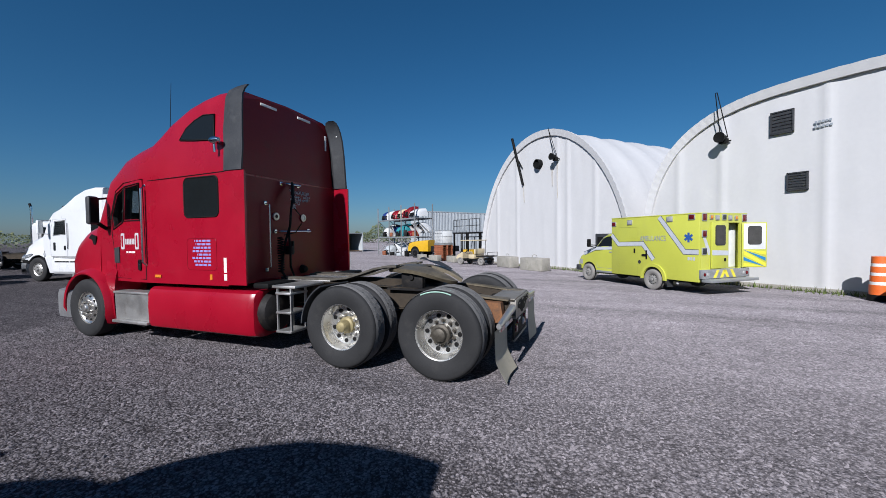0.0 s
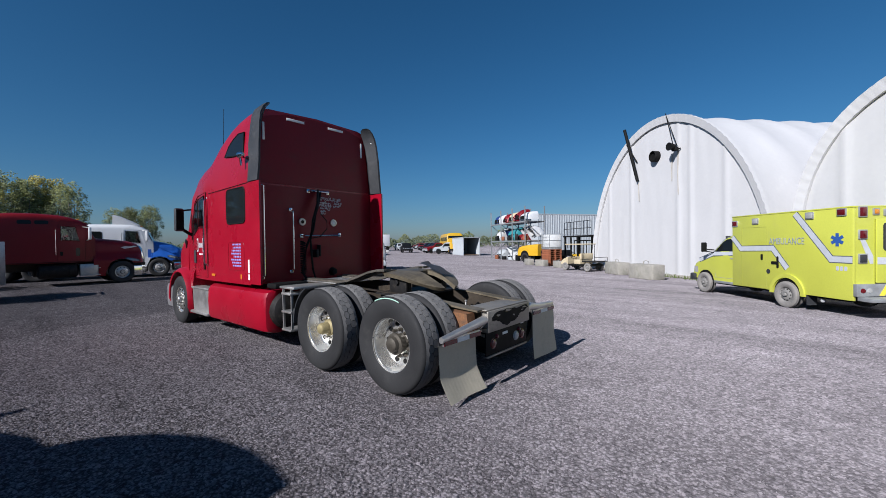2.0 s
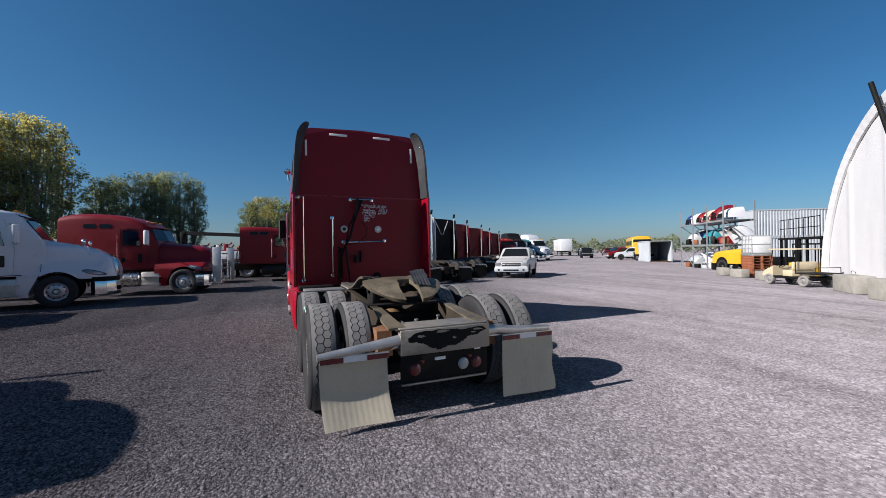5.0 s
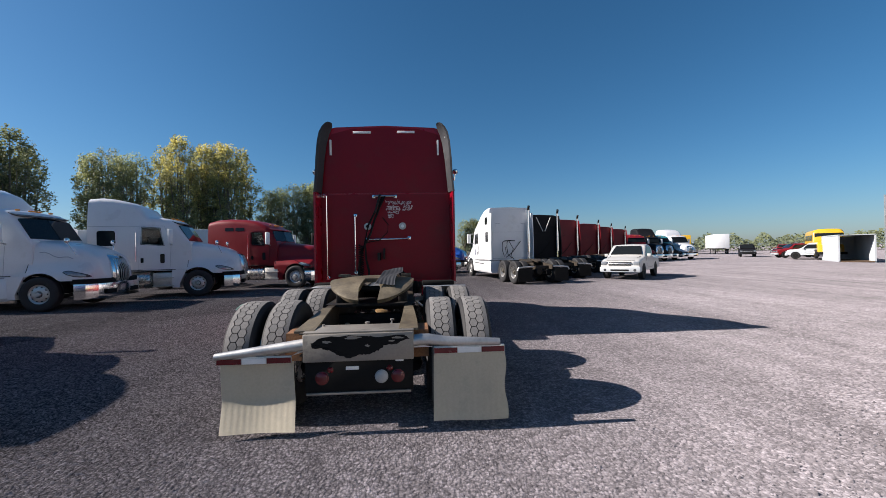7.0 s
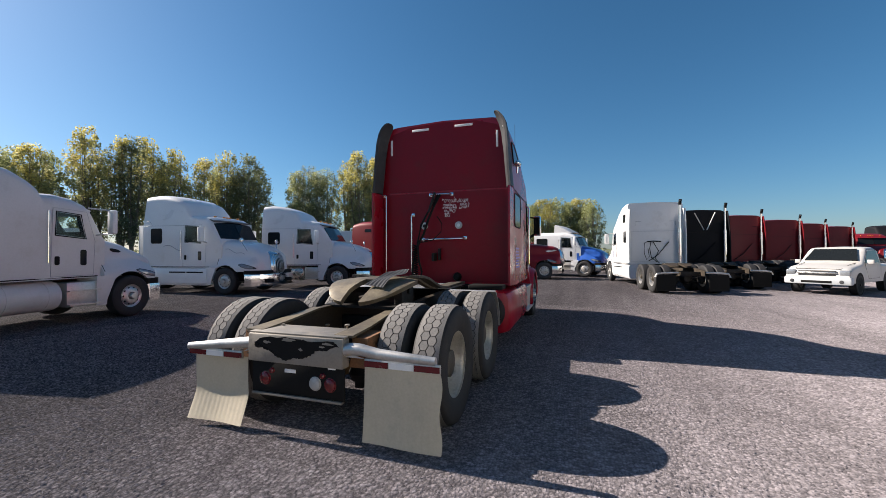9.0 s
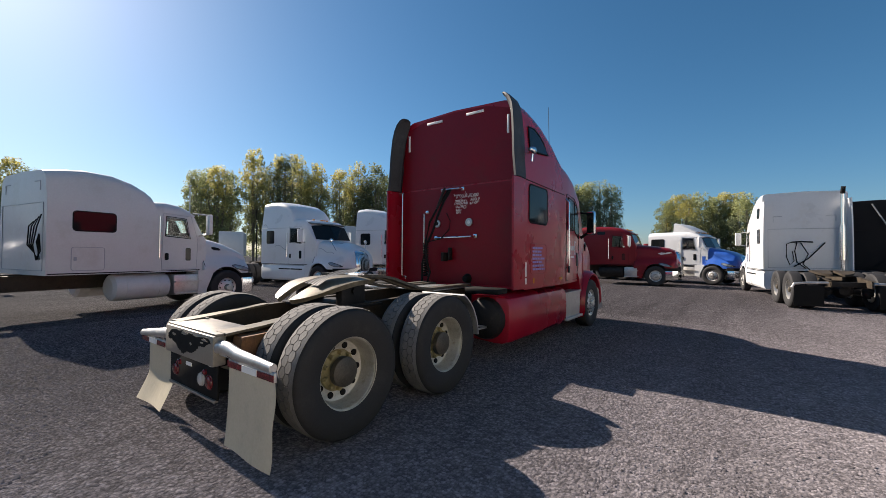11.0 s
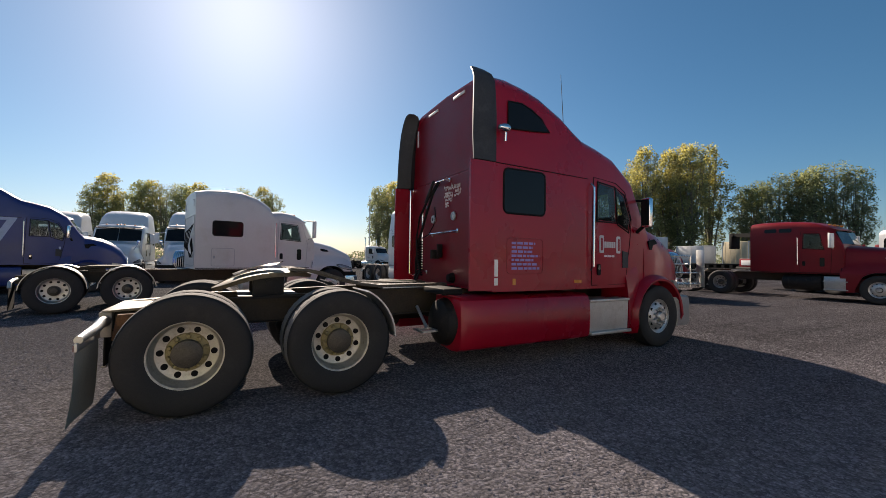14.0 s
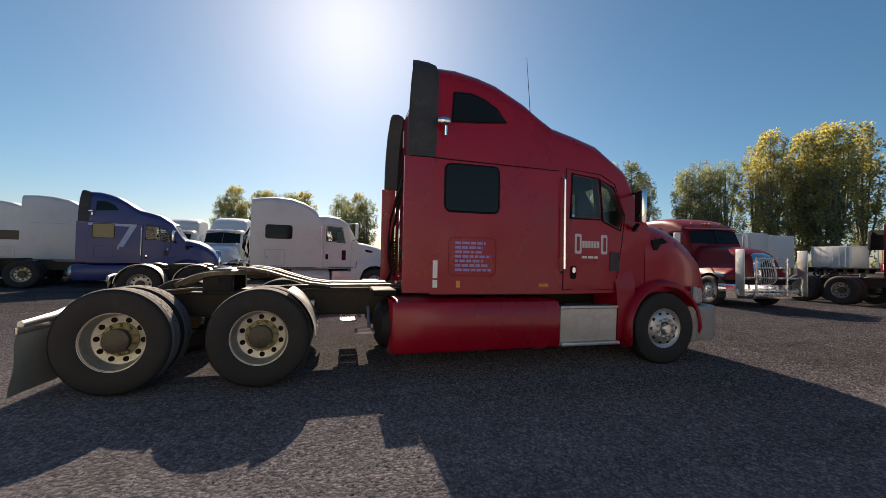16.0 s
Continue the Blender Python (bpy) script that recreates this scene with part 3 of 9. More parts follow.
def nut_mesh(mat):
    def build():
        bm = B()
        lathe(bm, [(0.0, 0.044), (0.014, 0.044), (0.021, 0.03), (0.022, 0.0)], n=6)
        return mesh_from(bm, "wheel_nut", mat)
    return cached(("nut", mat.name), build)


def cap_mesh():
    def build():
        bm = B()
        lathe(bm, [(0.0, 0.070), (0.07, 0.068), (0.098, 0.060), (0.119, 0.052), (0.121, 0.0)], n=28)
        return mesh_from(bm, "hub_cap", HUBGREASE)
    return cached("hub_cap", build)


def wheel(parent, x, y, z, side, kind="dual", rim=None, hub=None, hubkind=None, tread=False, bare=False, w=0.27, R=TYRE_R, label="", spin=0, holes=True, nuts=False, rubber=None):
    """A wheel under a vehicle: rim with tyre, hub and black hand-hole discs beneath it. side: +1 right, -1 left."""
    rim = rim or ALU
    ob = part("wheel", rim_mesh(kind, rim, tread), None, parent, label)
    s = R / TYRE_R
    ob.matrix_basis = pose(x, y, z, spin, 0, 0) @ Matrix.Diagonal((side * w / 0.27, s, s, 1))
    part("tyre", tyre_mesh(detail=tread, mat=rubber), None, ob, "black rubber tyre with dusty sidewall")
    if tread:
        part("tread", tread_mesh(), None, ob, "worn grey tread blocks")
    if not bare:
        part("hub", hub_mesh(hubkind or kind, hub or HUBGREASE), None, ob)
        if hub is BRASS and (hubkind or kind) == "dual":
            part("hub_cap", cap_mesh(), None, ob, "dark greasy axle cap")
        f = -0.052 if kind == "dual" else 0.098
        for i in range(10 if nuts else 0):
            a = 2 * math.pi * (i + 0.5) / 10
            r = 0.145 if kind == "dual" else 0.135
            part("wheel_nut", nut_mesh(ALU_DULL if hubkind == "cap" else hub or HUBGREASE), None, ob).location = (-0.050 if kind == "dual" else 0.116, r * math.cos(a), r * math.sin(a))
        for i in range(10 if holes else 0):
            a = 2 * math.pi * i / 10
            part("hand_hole", hole_mesh(), None, ob).location = (f, 0.205 * math.cos(a), 0.205 * math.sin(a))
    return ob


# ---- lorry bodies ----
def cut_through(ob, cutters):
    """Cuts closed solids out of a shell; the cut faces take the trim material of the cutters."""
    bm = B()
    for rings in cutters:
        loft(bm, rings)
    bmesh.ops.recalc_face_normals(bm, faces=bm.faces[:])
    tool = new("cutter", mesh_from(bm, "cutter", CABIN))
    tool.parent = ob.parent
    md = ob.modifiers.new("cut", 'BOOLEAN')
    md.operation, md.object, md.solver, md.use_self, md.material_mode = 'DIFFERENCE', tool, 'EXACT', True, 'TRANSFER'
    bpy.context.view_layer.update()
    deps = bpy.context.evaluated_depsgraph_get()
    me = bpy.data.meshes.new_from_object(ob.evaluated_get(deps))
    me.set_sharp_from_angle(angle=radians(32))
    old, dead = ob.data, tool.data
    ob.modifiers.remove(md)
    bpy.data.objects.remove(tool)
    ob.data = me
    bpy.data.meshes.remove(old)
    bpy.data.meshes.remove(dead)


def cabin(t, shell, panes, y0, y1, z0, z1, hw, screen=None):
    """Hollows the driver's cabin behind its side panes and puts seats and a steering wheel in it."""
    solids = [[[(sx * 1.7, y, z) for y, z in poly], [(sx * (hw - 0.02), y, z) for y, z in poly]] for poly in panes for sx in (-1, 1)]
    solids.append([[(x, y0, z0), (x, y1, z0), (x, y1, z1), (x, y0, z1)] for x in (-hw, hw)])
    if screen:
        solids += [[[(sx * x, y, z) for x, z in screen] for y in (y1 - 0.05, y1 + 1.0)] for sx in (-1, 1)]
    cut_through(shell, solids)
    for x in (-0.55, 0.55):
        bm = B()
        box(bm, x - 0.25, x + 0.25, y0 + 0.06, y0 + 0.20, z0 + 0.003, z0 + 0.62, 0.05)
        box(bm, x - 0.13, x + 0.13, y0 + 0.08, y0 + 0.17, z0 + 0.60, z0 + 0.80, 0.04)
        part("seat", bm, CABIN, t, "dark cloth seat")
    bm = B()
    ring = [(-0.55 + 0.22 * math.cos(a * math.pi / 8), y1 - 0.22 - 0.10 * math.sin(a * math.pi / 8), z0 + 0.46 + 0.19 * math.sin(a * math.pi / 8)) for a in range(17)]
    pipe(bm, ring, 0.016, 6)
    pipe(bm, [ring[0], (-0.55, y1 - 0.22, z0 + 0.46), ring[8]], 0.014, 5)
    rod(bm, (-0.55, y1 - 0.22, z0 + 0.46), (-0.55, y1 - 0.004, z0 + 0.22), 0.03)
    part("steering_wheel", bm, BLACK, t)


def section(y, z0, z1, xf, r, rx, crown=0.03, nz=6, na=6):
    """Closed cross-section at y: sides after xf, rounded shoulders, slightly crowned top."""
    right = []
    for k in range(nz):
        z = z0 + (z1 - r - z0) * k / (nz - 1)
        right.append((xf(y, z), y, z))
    xr = xf(y, z1 - r)
    for k in range(1, na + 1):
        a = radians(90 * k / na)
        x = xr - rx * (1 - math.cos(a))
        right.append((x, y, z1 - r + r * math.sin(a) + crown * (1 - x / max(xr, 0.1)) * (1 if k == na else 0.5)))
    mid = (0.0, y, z1 + crown)
    return right + [mid] + [(-x, yy, z) for x, yy, z in reversed(right)]


def lerp_profile(prof, y):
    if y <= prof[0][0]:
        return prof[0][1]
    for (a, b), (c, d) in zip(prof, prof[1:]):
        if a <= y <= c:
            return b + (d - b) * (y - a) / (c - a)
    return prof[-1][1]


def fender(bm, x0, x1, yc, zc, r, a0, a1, t=0.03, n=14, lip=0.0):
    """An arched wheel cover from angle a0 to a1 (degrees, 0 ahead, 90 up)."""
    rings = []
    for k in range(n + 1):
        a = radians(a0 + (a1 - a0) * k / n)
        c, s = math.cos(a), math.sin(a)
        rings.append([(x0, yc + r * c, zc + r * s), (x1, yc + r * c, zc + r * s), (x1, yc + (r + t) * c, zc + (r + t) * s), (x0, yc + (r + t) * c, zc + (r + t) * s)])
    return loft(bm, rings)


def chassis(t, y_front, fifth=1.0, rear=-0.72, casing=None):
    """Frame rails, cross members, axles and fifth wheel."""
    for sx in (-1, 1):
        bm = B()
        tops = [(rear, 0.85), (-0.35, 0.875), (0.15, 0.93), (1.8, 0.985), (y_front, 0.985)]
        loft(bm, [[(sx * 0.392, y, 0.66), (sx * 0.408, y, 0.66), (sx * 0.408, y, z), (sx * 0.392, y, z)] for y, z in tops])
        loft(bm, [[(sx * 0.40, y, z), (sx * 0.47, y, z), (sx * 0.47, y, z - 0.010), (sx * 0.40, y, z - 0.010)] for y, z in tops])
        box(bm, min(sx * 0.40, sx * 0.47), max(sx * 0.40, sx * 0.47), rear, y_front, 0.66, 0.67)
        part("frame_rail", bm, RUST, t)
    for y in (-0.35, 0.66, 2.0, 3.4):
        if y < y_front:
            bm = B()
            box(bm, -0.40, 0.40, y - 0.05, y + 0.05, 0.66, 0.80, 0.008)
            part("cross_member", bm, DARK, t)
    for y in (0.0, 1.32):
        bm = B()
        rod(bm, (-0.75, y, 0.515), (0.75, y, 0.515), 0.075, n=14)
        lathe(bm, [(0.0, -0.24), (0.12, -0.22), (0.21, -0.1), (0.22, 0.0), (0.19, 0.12), (0.10, 0.24), (0.08, 0.40), (0.0, 0.40)], (0.02, y, 0.54), 'y', 18)
        part("axle", bm, casing or DARK, t)
        for sx in (-1, 1):
            bm = B()
            lathe(bm, [(0.0, 0.0), (0.11, 0.0), (0.13, 0.06), (0.115, 0.10), (0.13, 0.16), (0.11, 0.21), (0.0, 0.21)], (sx * 0.44, y - 0.33, 0.42), 'z', 16)
            box(bm, sx * 0.44 - 0.04, sx * 0.44 + 0.04, y - 0.42, y + 0.42, 0.36, 0.42, 0.01)
            part("air_spring", bm, BLACK, t)
    if fifth:
        fifth_wheel(t, 0.70, fifth)


def fifth_wheel(t, yc, h=1.0, mat=None):
    bm = B()
    zt = 1.06 * h + 0.07
    pts = []
    for k in range(25):
        a = radians(180 + 180 * k / 24 - 180)
        pts.append((0.47 * math.cos(a), yc + 0.10 + 0.40 * math.sin(a)))
    pts += [(-0.48, yc), (-0.47, yc - 0.16), (-0.43, yc - 0.30), (-0.36, yc - 0.42), (-0.26, yc - 0.50), (-0.15, yc - 0.54), (-0.10, yc - 0.50), (-0.06, yc - 0.20), (-0.04, yc - 0.04), (0.04, yc - 0.04), (0.06, yc - 0.20), (0.10, yc - 0.50), (0.15, yc - 0.54), (0.26, yc - 0.50), (0.36, yc - 0.42), (0.43, yc - 0.30), (0.47, yc - 0.16), (0.48, yc)]

    def zz(y):
        return zt - 0.02 - (0.10 * max(0, (yc - 0.1 - y)) / 0.45)
    top = [bm.verts.new((x, y, zz(y))) for x, y in pts]
    low = [bm.verts.new((x * 0.985, y, zz(y) - 0.06)) for x, y in pts]
    bm.faces.new(top)
    bm.faces.new(low[::-1])
    for i in range(len(pts)):
        j = (i + 1) % len(pts)
        bm.faces.new((top[i], low[i], low[j], top[j]))
    part("fifth_wheel_plate", bm, mat or RUST, t, "greasy tan steel coupling plate")
    bm = B()
    for sx in (-1, 1):
        box(bm, sx * 0.36 - 0.05, sx * 0.36 + 0.05, yc - 0.16, yc + 0.16, 0.92, zt - 0.07, 0.01)
    box(bm, -0.50, 0.50, yc - 0.30, yc + 0.34, 0.92, 0.945)
    rod(bm, (-0.44, yc, zt - 0.12), (0.44, yc, zt - 0.12), 0.035)
    part("fifth_wheel_base", bm, RUST, t)


# ---- ground ----
def fall(x, y):
    """The yard drops a little towards the domes."""
    return -0.02 * min(max(x * 0.755 - y * 0.656 - 4.0, 0.0), 10.0)


bm = B()
vs = {}
edge = [-2500, -600, -200, -80] + [-60 + 4 * i for i in range(31)] + [80, 200, 600, 2500]
edge = sorted(edge + [-38 + 4 * i for i in range(20)])
for i, x in enumerate(edge):
    for j, y in enumerate(edge):
        near = abs(x) < 70 and abs(y) < 70
        z = 0.012 * noise.noise(Vector((x * 0.15, y * 0.15, 3))) if near and math.hypot(x, y) > 14 else 0.0
        vs[i, j] = bm.verts.new((x, y, z - 0.01 + fall(x, y)))
for i in range(len(edge) - 1):
    for j in range(len(edge) - 1):
        bm.faces.new((vs[i, j], vs[i + 1, j], vs[i + 1, j + 1], vs[i, j + 1]))
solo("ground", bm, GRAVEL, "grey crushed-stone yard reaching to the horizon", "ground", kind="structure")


# ---- the red tractor in the middle ----
CASING = material("rusty_axle_casing", (0.19, 0.115, 0.045), 0.75, 0.1, 0.3, 5, 40, 0.003, 0, (0.07, 0.05, 0.03), 0.4)
RUSTY = material("orange_rust", (0.19, 0.085, 0.035), 0.85, 0, 0.3, 7, 60, 0.003, 0, (0.07, 0.045, 0.03), 0.4)
SADDLE = material("greasy_saddle_plate", (0.145, 0.120, 0.080), 0.5, 0.2, 0.25, 3, 30, 0.002, 0, (0.06, 0.05, 0.038), 0.5)


def aero_xf(y, z):
    hw = 1.22
    if y > 5.2:
        hw = 1.22 - 0.10 * (y - 5.2)
    if z > 2.58:
        hw -= 0.05 * (z - 2.58) + 0.045 * (z - 2.58) ** 3
    return hw


AERO_ROOF = [(3.28, 3.80), (3.6, 3.80), (3.9, 3.745), (4.15, 3.67), (4.54, 3.45), (4.75, 3.30), (4.96, 3.17), (5.3, 3.09), (5.67, 3.0),
             (5.95, 2.83), (6.12, 2.70), (6.3, 2.42), (6.48, 2.14), (6.62, 1.96)]


def bars(bm, rows, xf, sign, y0, z0, dy, dz, gap, seed):
    """Lines of unreadable print as short bars on a side."""
    rnd = random.Random(seed)
    for k in range(rows):
        z = z0 - k * (dz + gap)
        y = y0
        end = y0 + dy * rnd.uniform(0.7, 1.0)
        while y < end:
            w = rnd.uniform(0.04, 0.10)
            slab(bm, [(y, z), (min(y + w, end), z), (min(y + w, end), z + dz), (y, z + dz)], xf, sign, 0.004, 0.003)
            y += w + 0.018


def aero_tractor(name, label, paint, m, hero=False, back=None, group=""):
    t = thing(name, label, "truck", m, group)
    xf = aero_xf
    # cab and sleeper shell
    bm = B()
    rings = []
    for y, z in AERO_ROOF:
        z0 = 0.98 if y < 6.2 else 1.05
        r = 0.26 if y < 4.2 else (0.22 if y < 6.1 else 0.16)
        rings.append(section(y, z0, z, xf, r, r * 0.95, 0.045))
    loft(bm, rings)
    cab = part("cab", bm, paint, t, "cab and raised-roof sleeper in one painted shell")
    door = [(5.21, 1.98), (5.69, 1.98), (5.63, 2.49), (5.23, 2.52)]
    front = [(5.75, 1.96), (6.02, 1.86), (6.07, 2.05), (5.89, 2.39), (5.69, 2.48)]
    cabin(t, cab, [door, front], 5.12, 6.10, 1.50, 2.50, 1.06, [(0.04, 2.13), (0.98, 2.13), (0.88, 2.54), (0.04, 2.60)])
    # hood
    bm = B()
    hx = lambda hw: (lambda y, z: hw - 0.10 * max(0, z - 1.5))
    loft(bm, [section(6.50, 0.95, 2.02, hx(1.10), 0.30, 0.42, 0.05), section(6.8, 0.98, 1.99, hx(1.08), 0.32, 0.44, 0.05), section(7.14, 1.0, 1.92, hx(1.03), 0.33, 0.44, 0.05),
              section(7.45, 0.98, 1.77, hx(0.97), 0.32, 0.42, 0.05), section(7.72, 0.92, 1.55, hx(0.90), 0.28, 0.36, 0.04), section(7.88, 0.86, 1.25, hx(0.82), 0.2, 0.26, 0.03),
              section(7.93, 0.84, 1.0, hx(0.78), 0.08, 0.12, 0.02)])
    hood = part("hood", bm, paint, t)
    for sx in (-1, 1):
        bm = B()
        slab(bm, [(6.62, 1.72), (6.85, 1.76), (7.12, 1.62), (7.08, 1.56), (6.66, 1.58)], lambda y, z: 1.085 - 0.2 * max(0, y - 6.6) + 0.02, sx, 0.03, 0.0)
        part("vent", bm, BLACK, hood)
    bm = B()
    for i in range(9):
        box(bm, -0.42 + i * 0.1, -0.36 + i * 0.1, 7.90, 7.955, 0.78, 1.28, 0.006)
    part("grille", bm, CHROME, t)
    for sx in (-1, 1):
        # wheel arch
        bm = B()
        rings = []
        for k in range(19):
            a = radians(-12 + 214 * k / 18)
            c, s = math.cos(a), math.sin(a)
            ri, ro = 0.585, 0.665
            xo = 1.235 - (0.05 if k in (0, 18) else 0.0)
            rings.append([(sx * 0.78, 6.76 + ri * c, 0.49 + ri * s), (sx * xo, 6.76 + ri * c, 0.49 + ri * s), (sx * (xo + 0.012), 6.76 + (ri + 0.03) * c, 0.49 + (ri + 0.03) * s),
                          (sx * (xo - 0.06), 6.76 + ro * c, 0.49 + ro * s), (sx * 0.78, 6.76 + (ro + 0.06) * c, 0.49 + (ro + 0.06) * s)])
        loft(bm, rings)
        part("fender", bm, paint, t)
        bm = B()
        loft(bm, [[(sx * 0.7, 5.95, z0), (sx * x, 5.95, z0), (sx * x2, 6.28, z0), (sx * 0.7, 6.28, z0)] for z0, x, x2 in ((0.36, 1.20, 1.05), (0.7, 1.22, 1.10), (1.06, 1.18, 1.16), (1.3, 1.10, 1.12))])
        part("cowl_side", bm, paint, t)
        # side skirt with rounded edges
        bm = B()
        rings = []
        for y, k in ((2.80, 0.90), (2.83, 0.97), (2.90, 1.0), (3.6, 1.0), (4.5, 1.0), (5.03, 1.0)):
            rings.append([(sx * 0.62, y, 0.30), (sx * 1.14 * k, y, 0.27), (sx * 1.205 * k, y, 0.30), (sx * 1.235 * k, y, 0.36), (sx * 1.245 * k, y, 0.60), (sx * 1.235 * k, y, 0.80), (sx * 1.20 * k, y, 0.88), (sx * 1.14 * k, y, 0.915), (sx * 0.62, y, 0.915)])
        loft(bm, rings)
        part("side_skirt", bm, paint, t)
        bm = B()
        lathe(bm, [(0.0, -0.16), (0.18, -0.15), (0.27, -0.09), (0.30, 0.0), (0.30, 0.4), (0.0, 0.4)], (sx * 0.86, 2.80, 0.60), 'y', 22)
        part("fuel_tank", bm, DARK if hero else ALU_DULL, t, "dark tank end behind the skirt")
        # battery box with steps
        bm = B()
        loft(bm, [[(sx * 0.7, y, 0.36), (sx * 1.20, y, 0.36), (sx * 1.215, y, 0.78), (sx * 0.7, y, 0.80)] for y in (5.06, 5.93)])
        box(bm, min(sx * 0.85, sx * 1.26), max(sx * 0.85, sx * 1.26), 5.05, 5.95, 0.31, 0.355, 0.008)
        box(bm, min(sx * 1.0, sx * 1.235), max(sx * 1.0, sx * 1.235), 5.05, 5.94, 0.785, 0.82, 0.006)
        part("battery_box", bm, ALU_DULL, t, "brushed aluminium box with step")
        # windows
        bm = B()
        slab(bm, rounded(3.45, 4.14, 1.98, 2.53, 0.07), xf, sx, 0.02, 0.006)
        w = part("sleeper_window", bm, GLASS if hero else BRASS if paint is BLUE else GLASS, t)
        bm = B()
        outline(bm, rounded(3.44, 4.15, 1.97, 2.54, 0.075), xf, sx, 0.014)
        part("window_gasket", bm, BLACK, w)
        bm = B()
        slab(bm, [(5.20, 1.97), (5.70, 1.97), (5.64, 2.50), (5.22, 2.53)], xf, sx, 0.02, 0.006)
        w = part("door_window", bm, PANE, t, "clear door window")
        w.visible_shadow = False
        bm = B()
        outline(bm, [(5.19, 1.96), (5.71, 1.96), (5.65, 2.51), (5.21, 2.54)], xf, sx, 0.014)
        part("window_gasket", bm, BLACK, w)
        bm = B()
        slab(bm, [(5.74, 1.95), (6.03, 1.84), (6.08, 2.05), (5.90, 2.40), (5.68, 2.49)], xf, sx, 0.02, 0.006)
        w = part("quarter_window", bm, PANE, t, "clear quarter window")
        w.visible_shadow = False
        bm = B()
        outline(bm, [(5.73, 1.94), (6.04, 1.83), (6.09, 2.05), (5.91, 2.41), (5.67, 2.50)], xf, sx, 0.014)
        part("window_gasket", bm, BLACK, w)
        bm = B()
        slab(bm, [(3.53, 3.07), (3.95, 3.10), (4.24, 3.13), (4.12, 3.27), (3.95, 3.37), (3.78, 3.43), (3.56, 3.42)], xf, sx, 0.03, 0.012)
        w = part("upper_window", bm, GLASS, t)
        bm = B()
        outline(bm, [(3.52, 3.06), (3.95, 3.09), (4.25, 3.12), (4.12, 3.28), (3.95, 3.38), (3.78, 3.44), (3.55, 3.43)], lambda y, z: xf(y, z) + 0.008, sx, 0.012)
        part("window_gasket", bm, BLACK, w)
        # seams: door, body joint, locker
        bm = B()
        outline(bm, [(5.08, 1.03), (5.95, 1.03), (6.08, 1.7), (6.12, 2.05), (5.93, 2.46), (5.68, 2.57), (5.12, 2.60)], xf, sx, 0.006)
        pipe(bm, [(sx * (xf(y, 2.58) + 0.001), y, 2.60 - 0.02 * (y - 3)) for y in (2.98, 3.6, 4.2, 5.0)], 0.006, 5)
        part("door_seam", bm, BLACK, t)
        bm = B()
        outline(bm, rounded(3.50, 4.12, 1.20, 1.66, 0.06), xf, sx, 0.0035)
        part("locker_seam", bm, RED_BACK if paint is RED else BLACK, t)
        bm = B()
        slab(bm, [(5.86, 1.28), (6.02, 1.28), (6.02, 1.52), (5.86, 1.54)], xf, sx, 0.03, 0.012)
        part("cowl_vent", bm, GREY_FAIR, t)
        bm = B()
        slab(bm, rounded(5.20, 5.28, 1.17, 1.34, 0.03), xf, sx, 0.03, 0.014)
        part("door_handle", bm, BLACK, t)
        bm = B()
        slab(bm, rounded(5.215, 5.265, 1.25, 1.32, 0.02), xf, sx, 0.03, 0.018)
        part("door_latch", bm, CHROME, t)
        bm = B()
        pipe(bm, [(sx * 1.22, 5.06, 1.25), (sx * 1.28, 5.06, 1.30), (sx * 1.28, 5.06, 2.44), (sx * 1.22, 5.06, 2.50)], 0.017)
        part("grab_rail", bm, CHROME, t)
        # mirror
        bm = B()
        box(bm, -0.085, 0.085, -0.045, 0.045, -0.23, 0.23, 0.035, Matrix.Translation((sx * 1.35, 6.20, 2.14)) @ pose(0, 0, 0, 0, 0, sx * -12))
        mir = part("mirror", bm, CHROME if sx > 0 else GREY_FAIR, t)
        bm = B()
        box(bm, -0.07, 0.07, -0.052, -0.046, -0.20, 0.20, 0.0, Matrix.Translation((sx * 1.35, 6.20, 2.14)) @ pose(0, 0, 0, 0, 0, sx * -12))
        part("mirror_glass", bm, GLASS, mir)
        bm = B()
        rod(bm, (sx * 1.12, 6.28, 1.85), (sx * 1.33, 6.22, 1.98), 0.03)
        part("mirror_arm", bm, BLACK, t)
        bm = B()
        rod(bm, (sx * 1.10, 6.28, 2.36), (sx * 1.33, 6.22, 2.32), 0.018)
        part("mirror_arm", bm, BLACK, t)
        # roof edge extenders
        bm = B()
        rings = []
        for z, y0, y1 in ((2.60, 2.97, 3.31), (2.9, 2.97, 3.33), (3.2, 2.98, 3.34), (3.5, 3.00, 3.35), (3.66, 3.02, 3.36), (3.76, 3.03, 3.33), (3.82, 3.04, 3.24), (3.845, 3.06, 3.16)):
            x = xf(3.3, z) + 0.012
            xr = lerp_profile([(2.6, x), (3.2, 1.19), (3.5, 1.165), (3.66, 1.135), (3.76, 1.085), (3.82, 1.03), (3.845, 0.99)], z)
            x = min(x, xr)
            xi = lerp_profile([(2.6, 1.13), (3.2, 1.08), (3.5, 1.04), (3.66, 1.0), (3.76, 0.96), (3.845, 0.93)], z)
            rings.append([(sx * xr, y0, z), (sx * (0.4 * x + 0.6 * xr + 0.01), (y0 + y1) / 2, z), (sx * x, y1, z), (sx * (x - 0.04), y1, z), (sx * xi, min(y1 - 0.01, y0 + 0.22), z), (sx * (xr - 0.035), y0 + 0.01, z)])
        loft(bm, rings)
        rx = part("roof_extender", bm, GREY_FAIR, t, "weathered black plastic fairing")
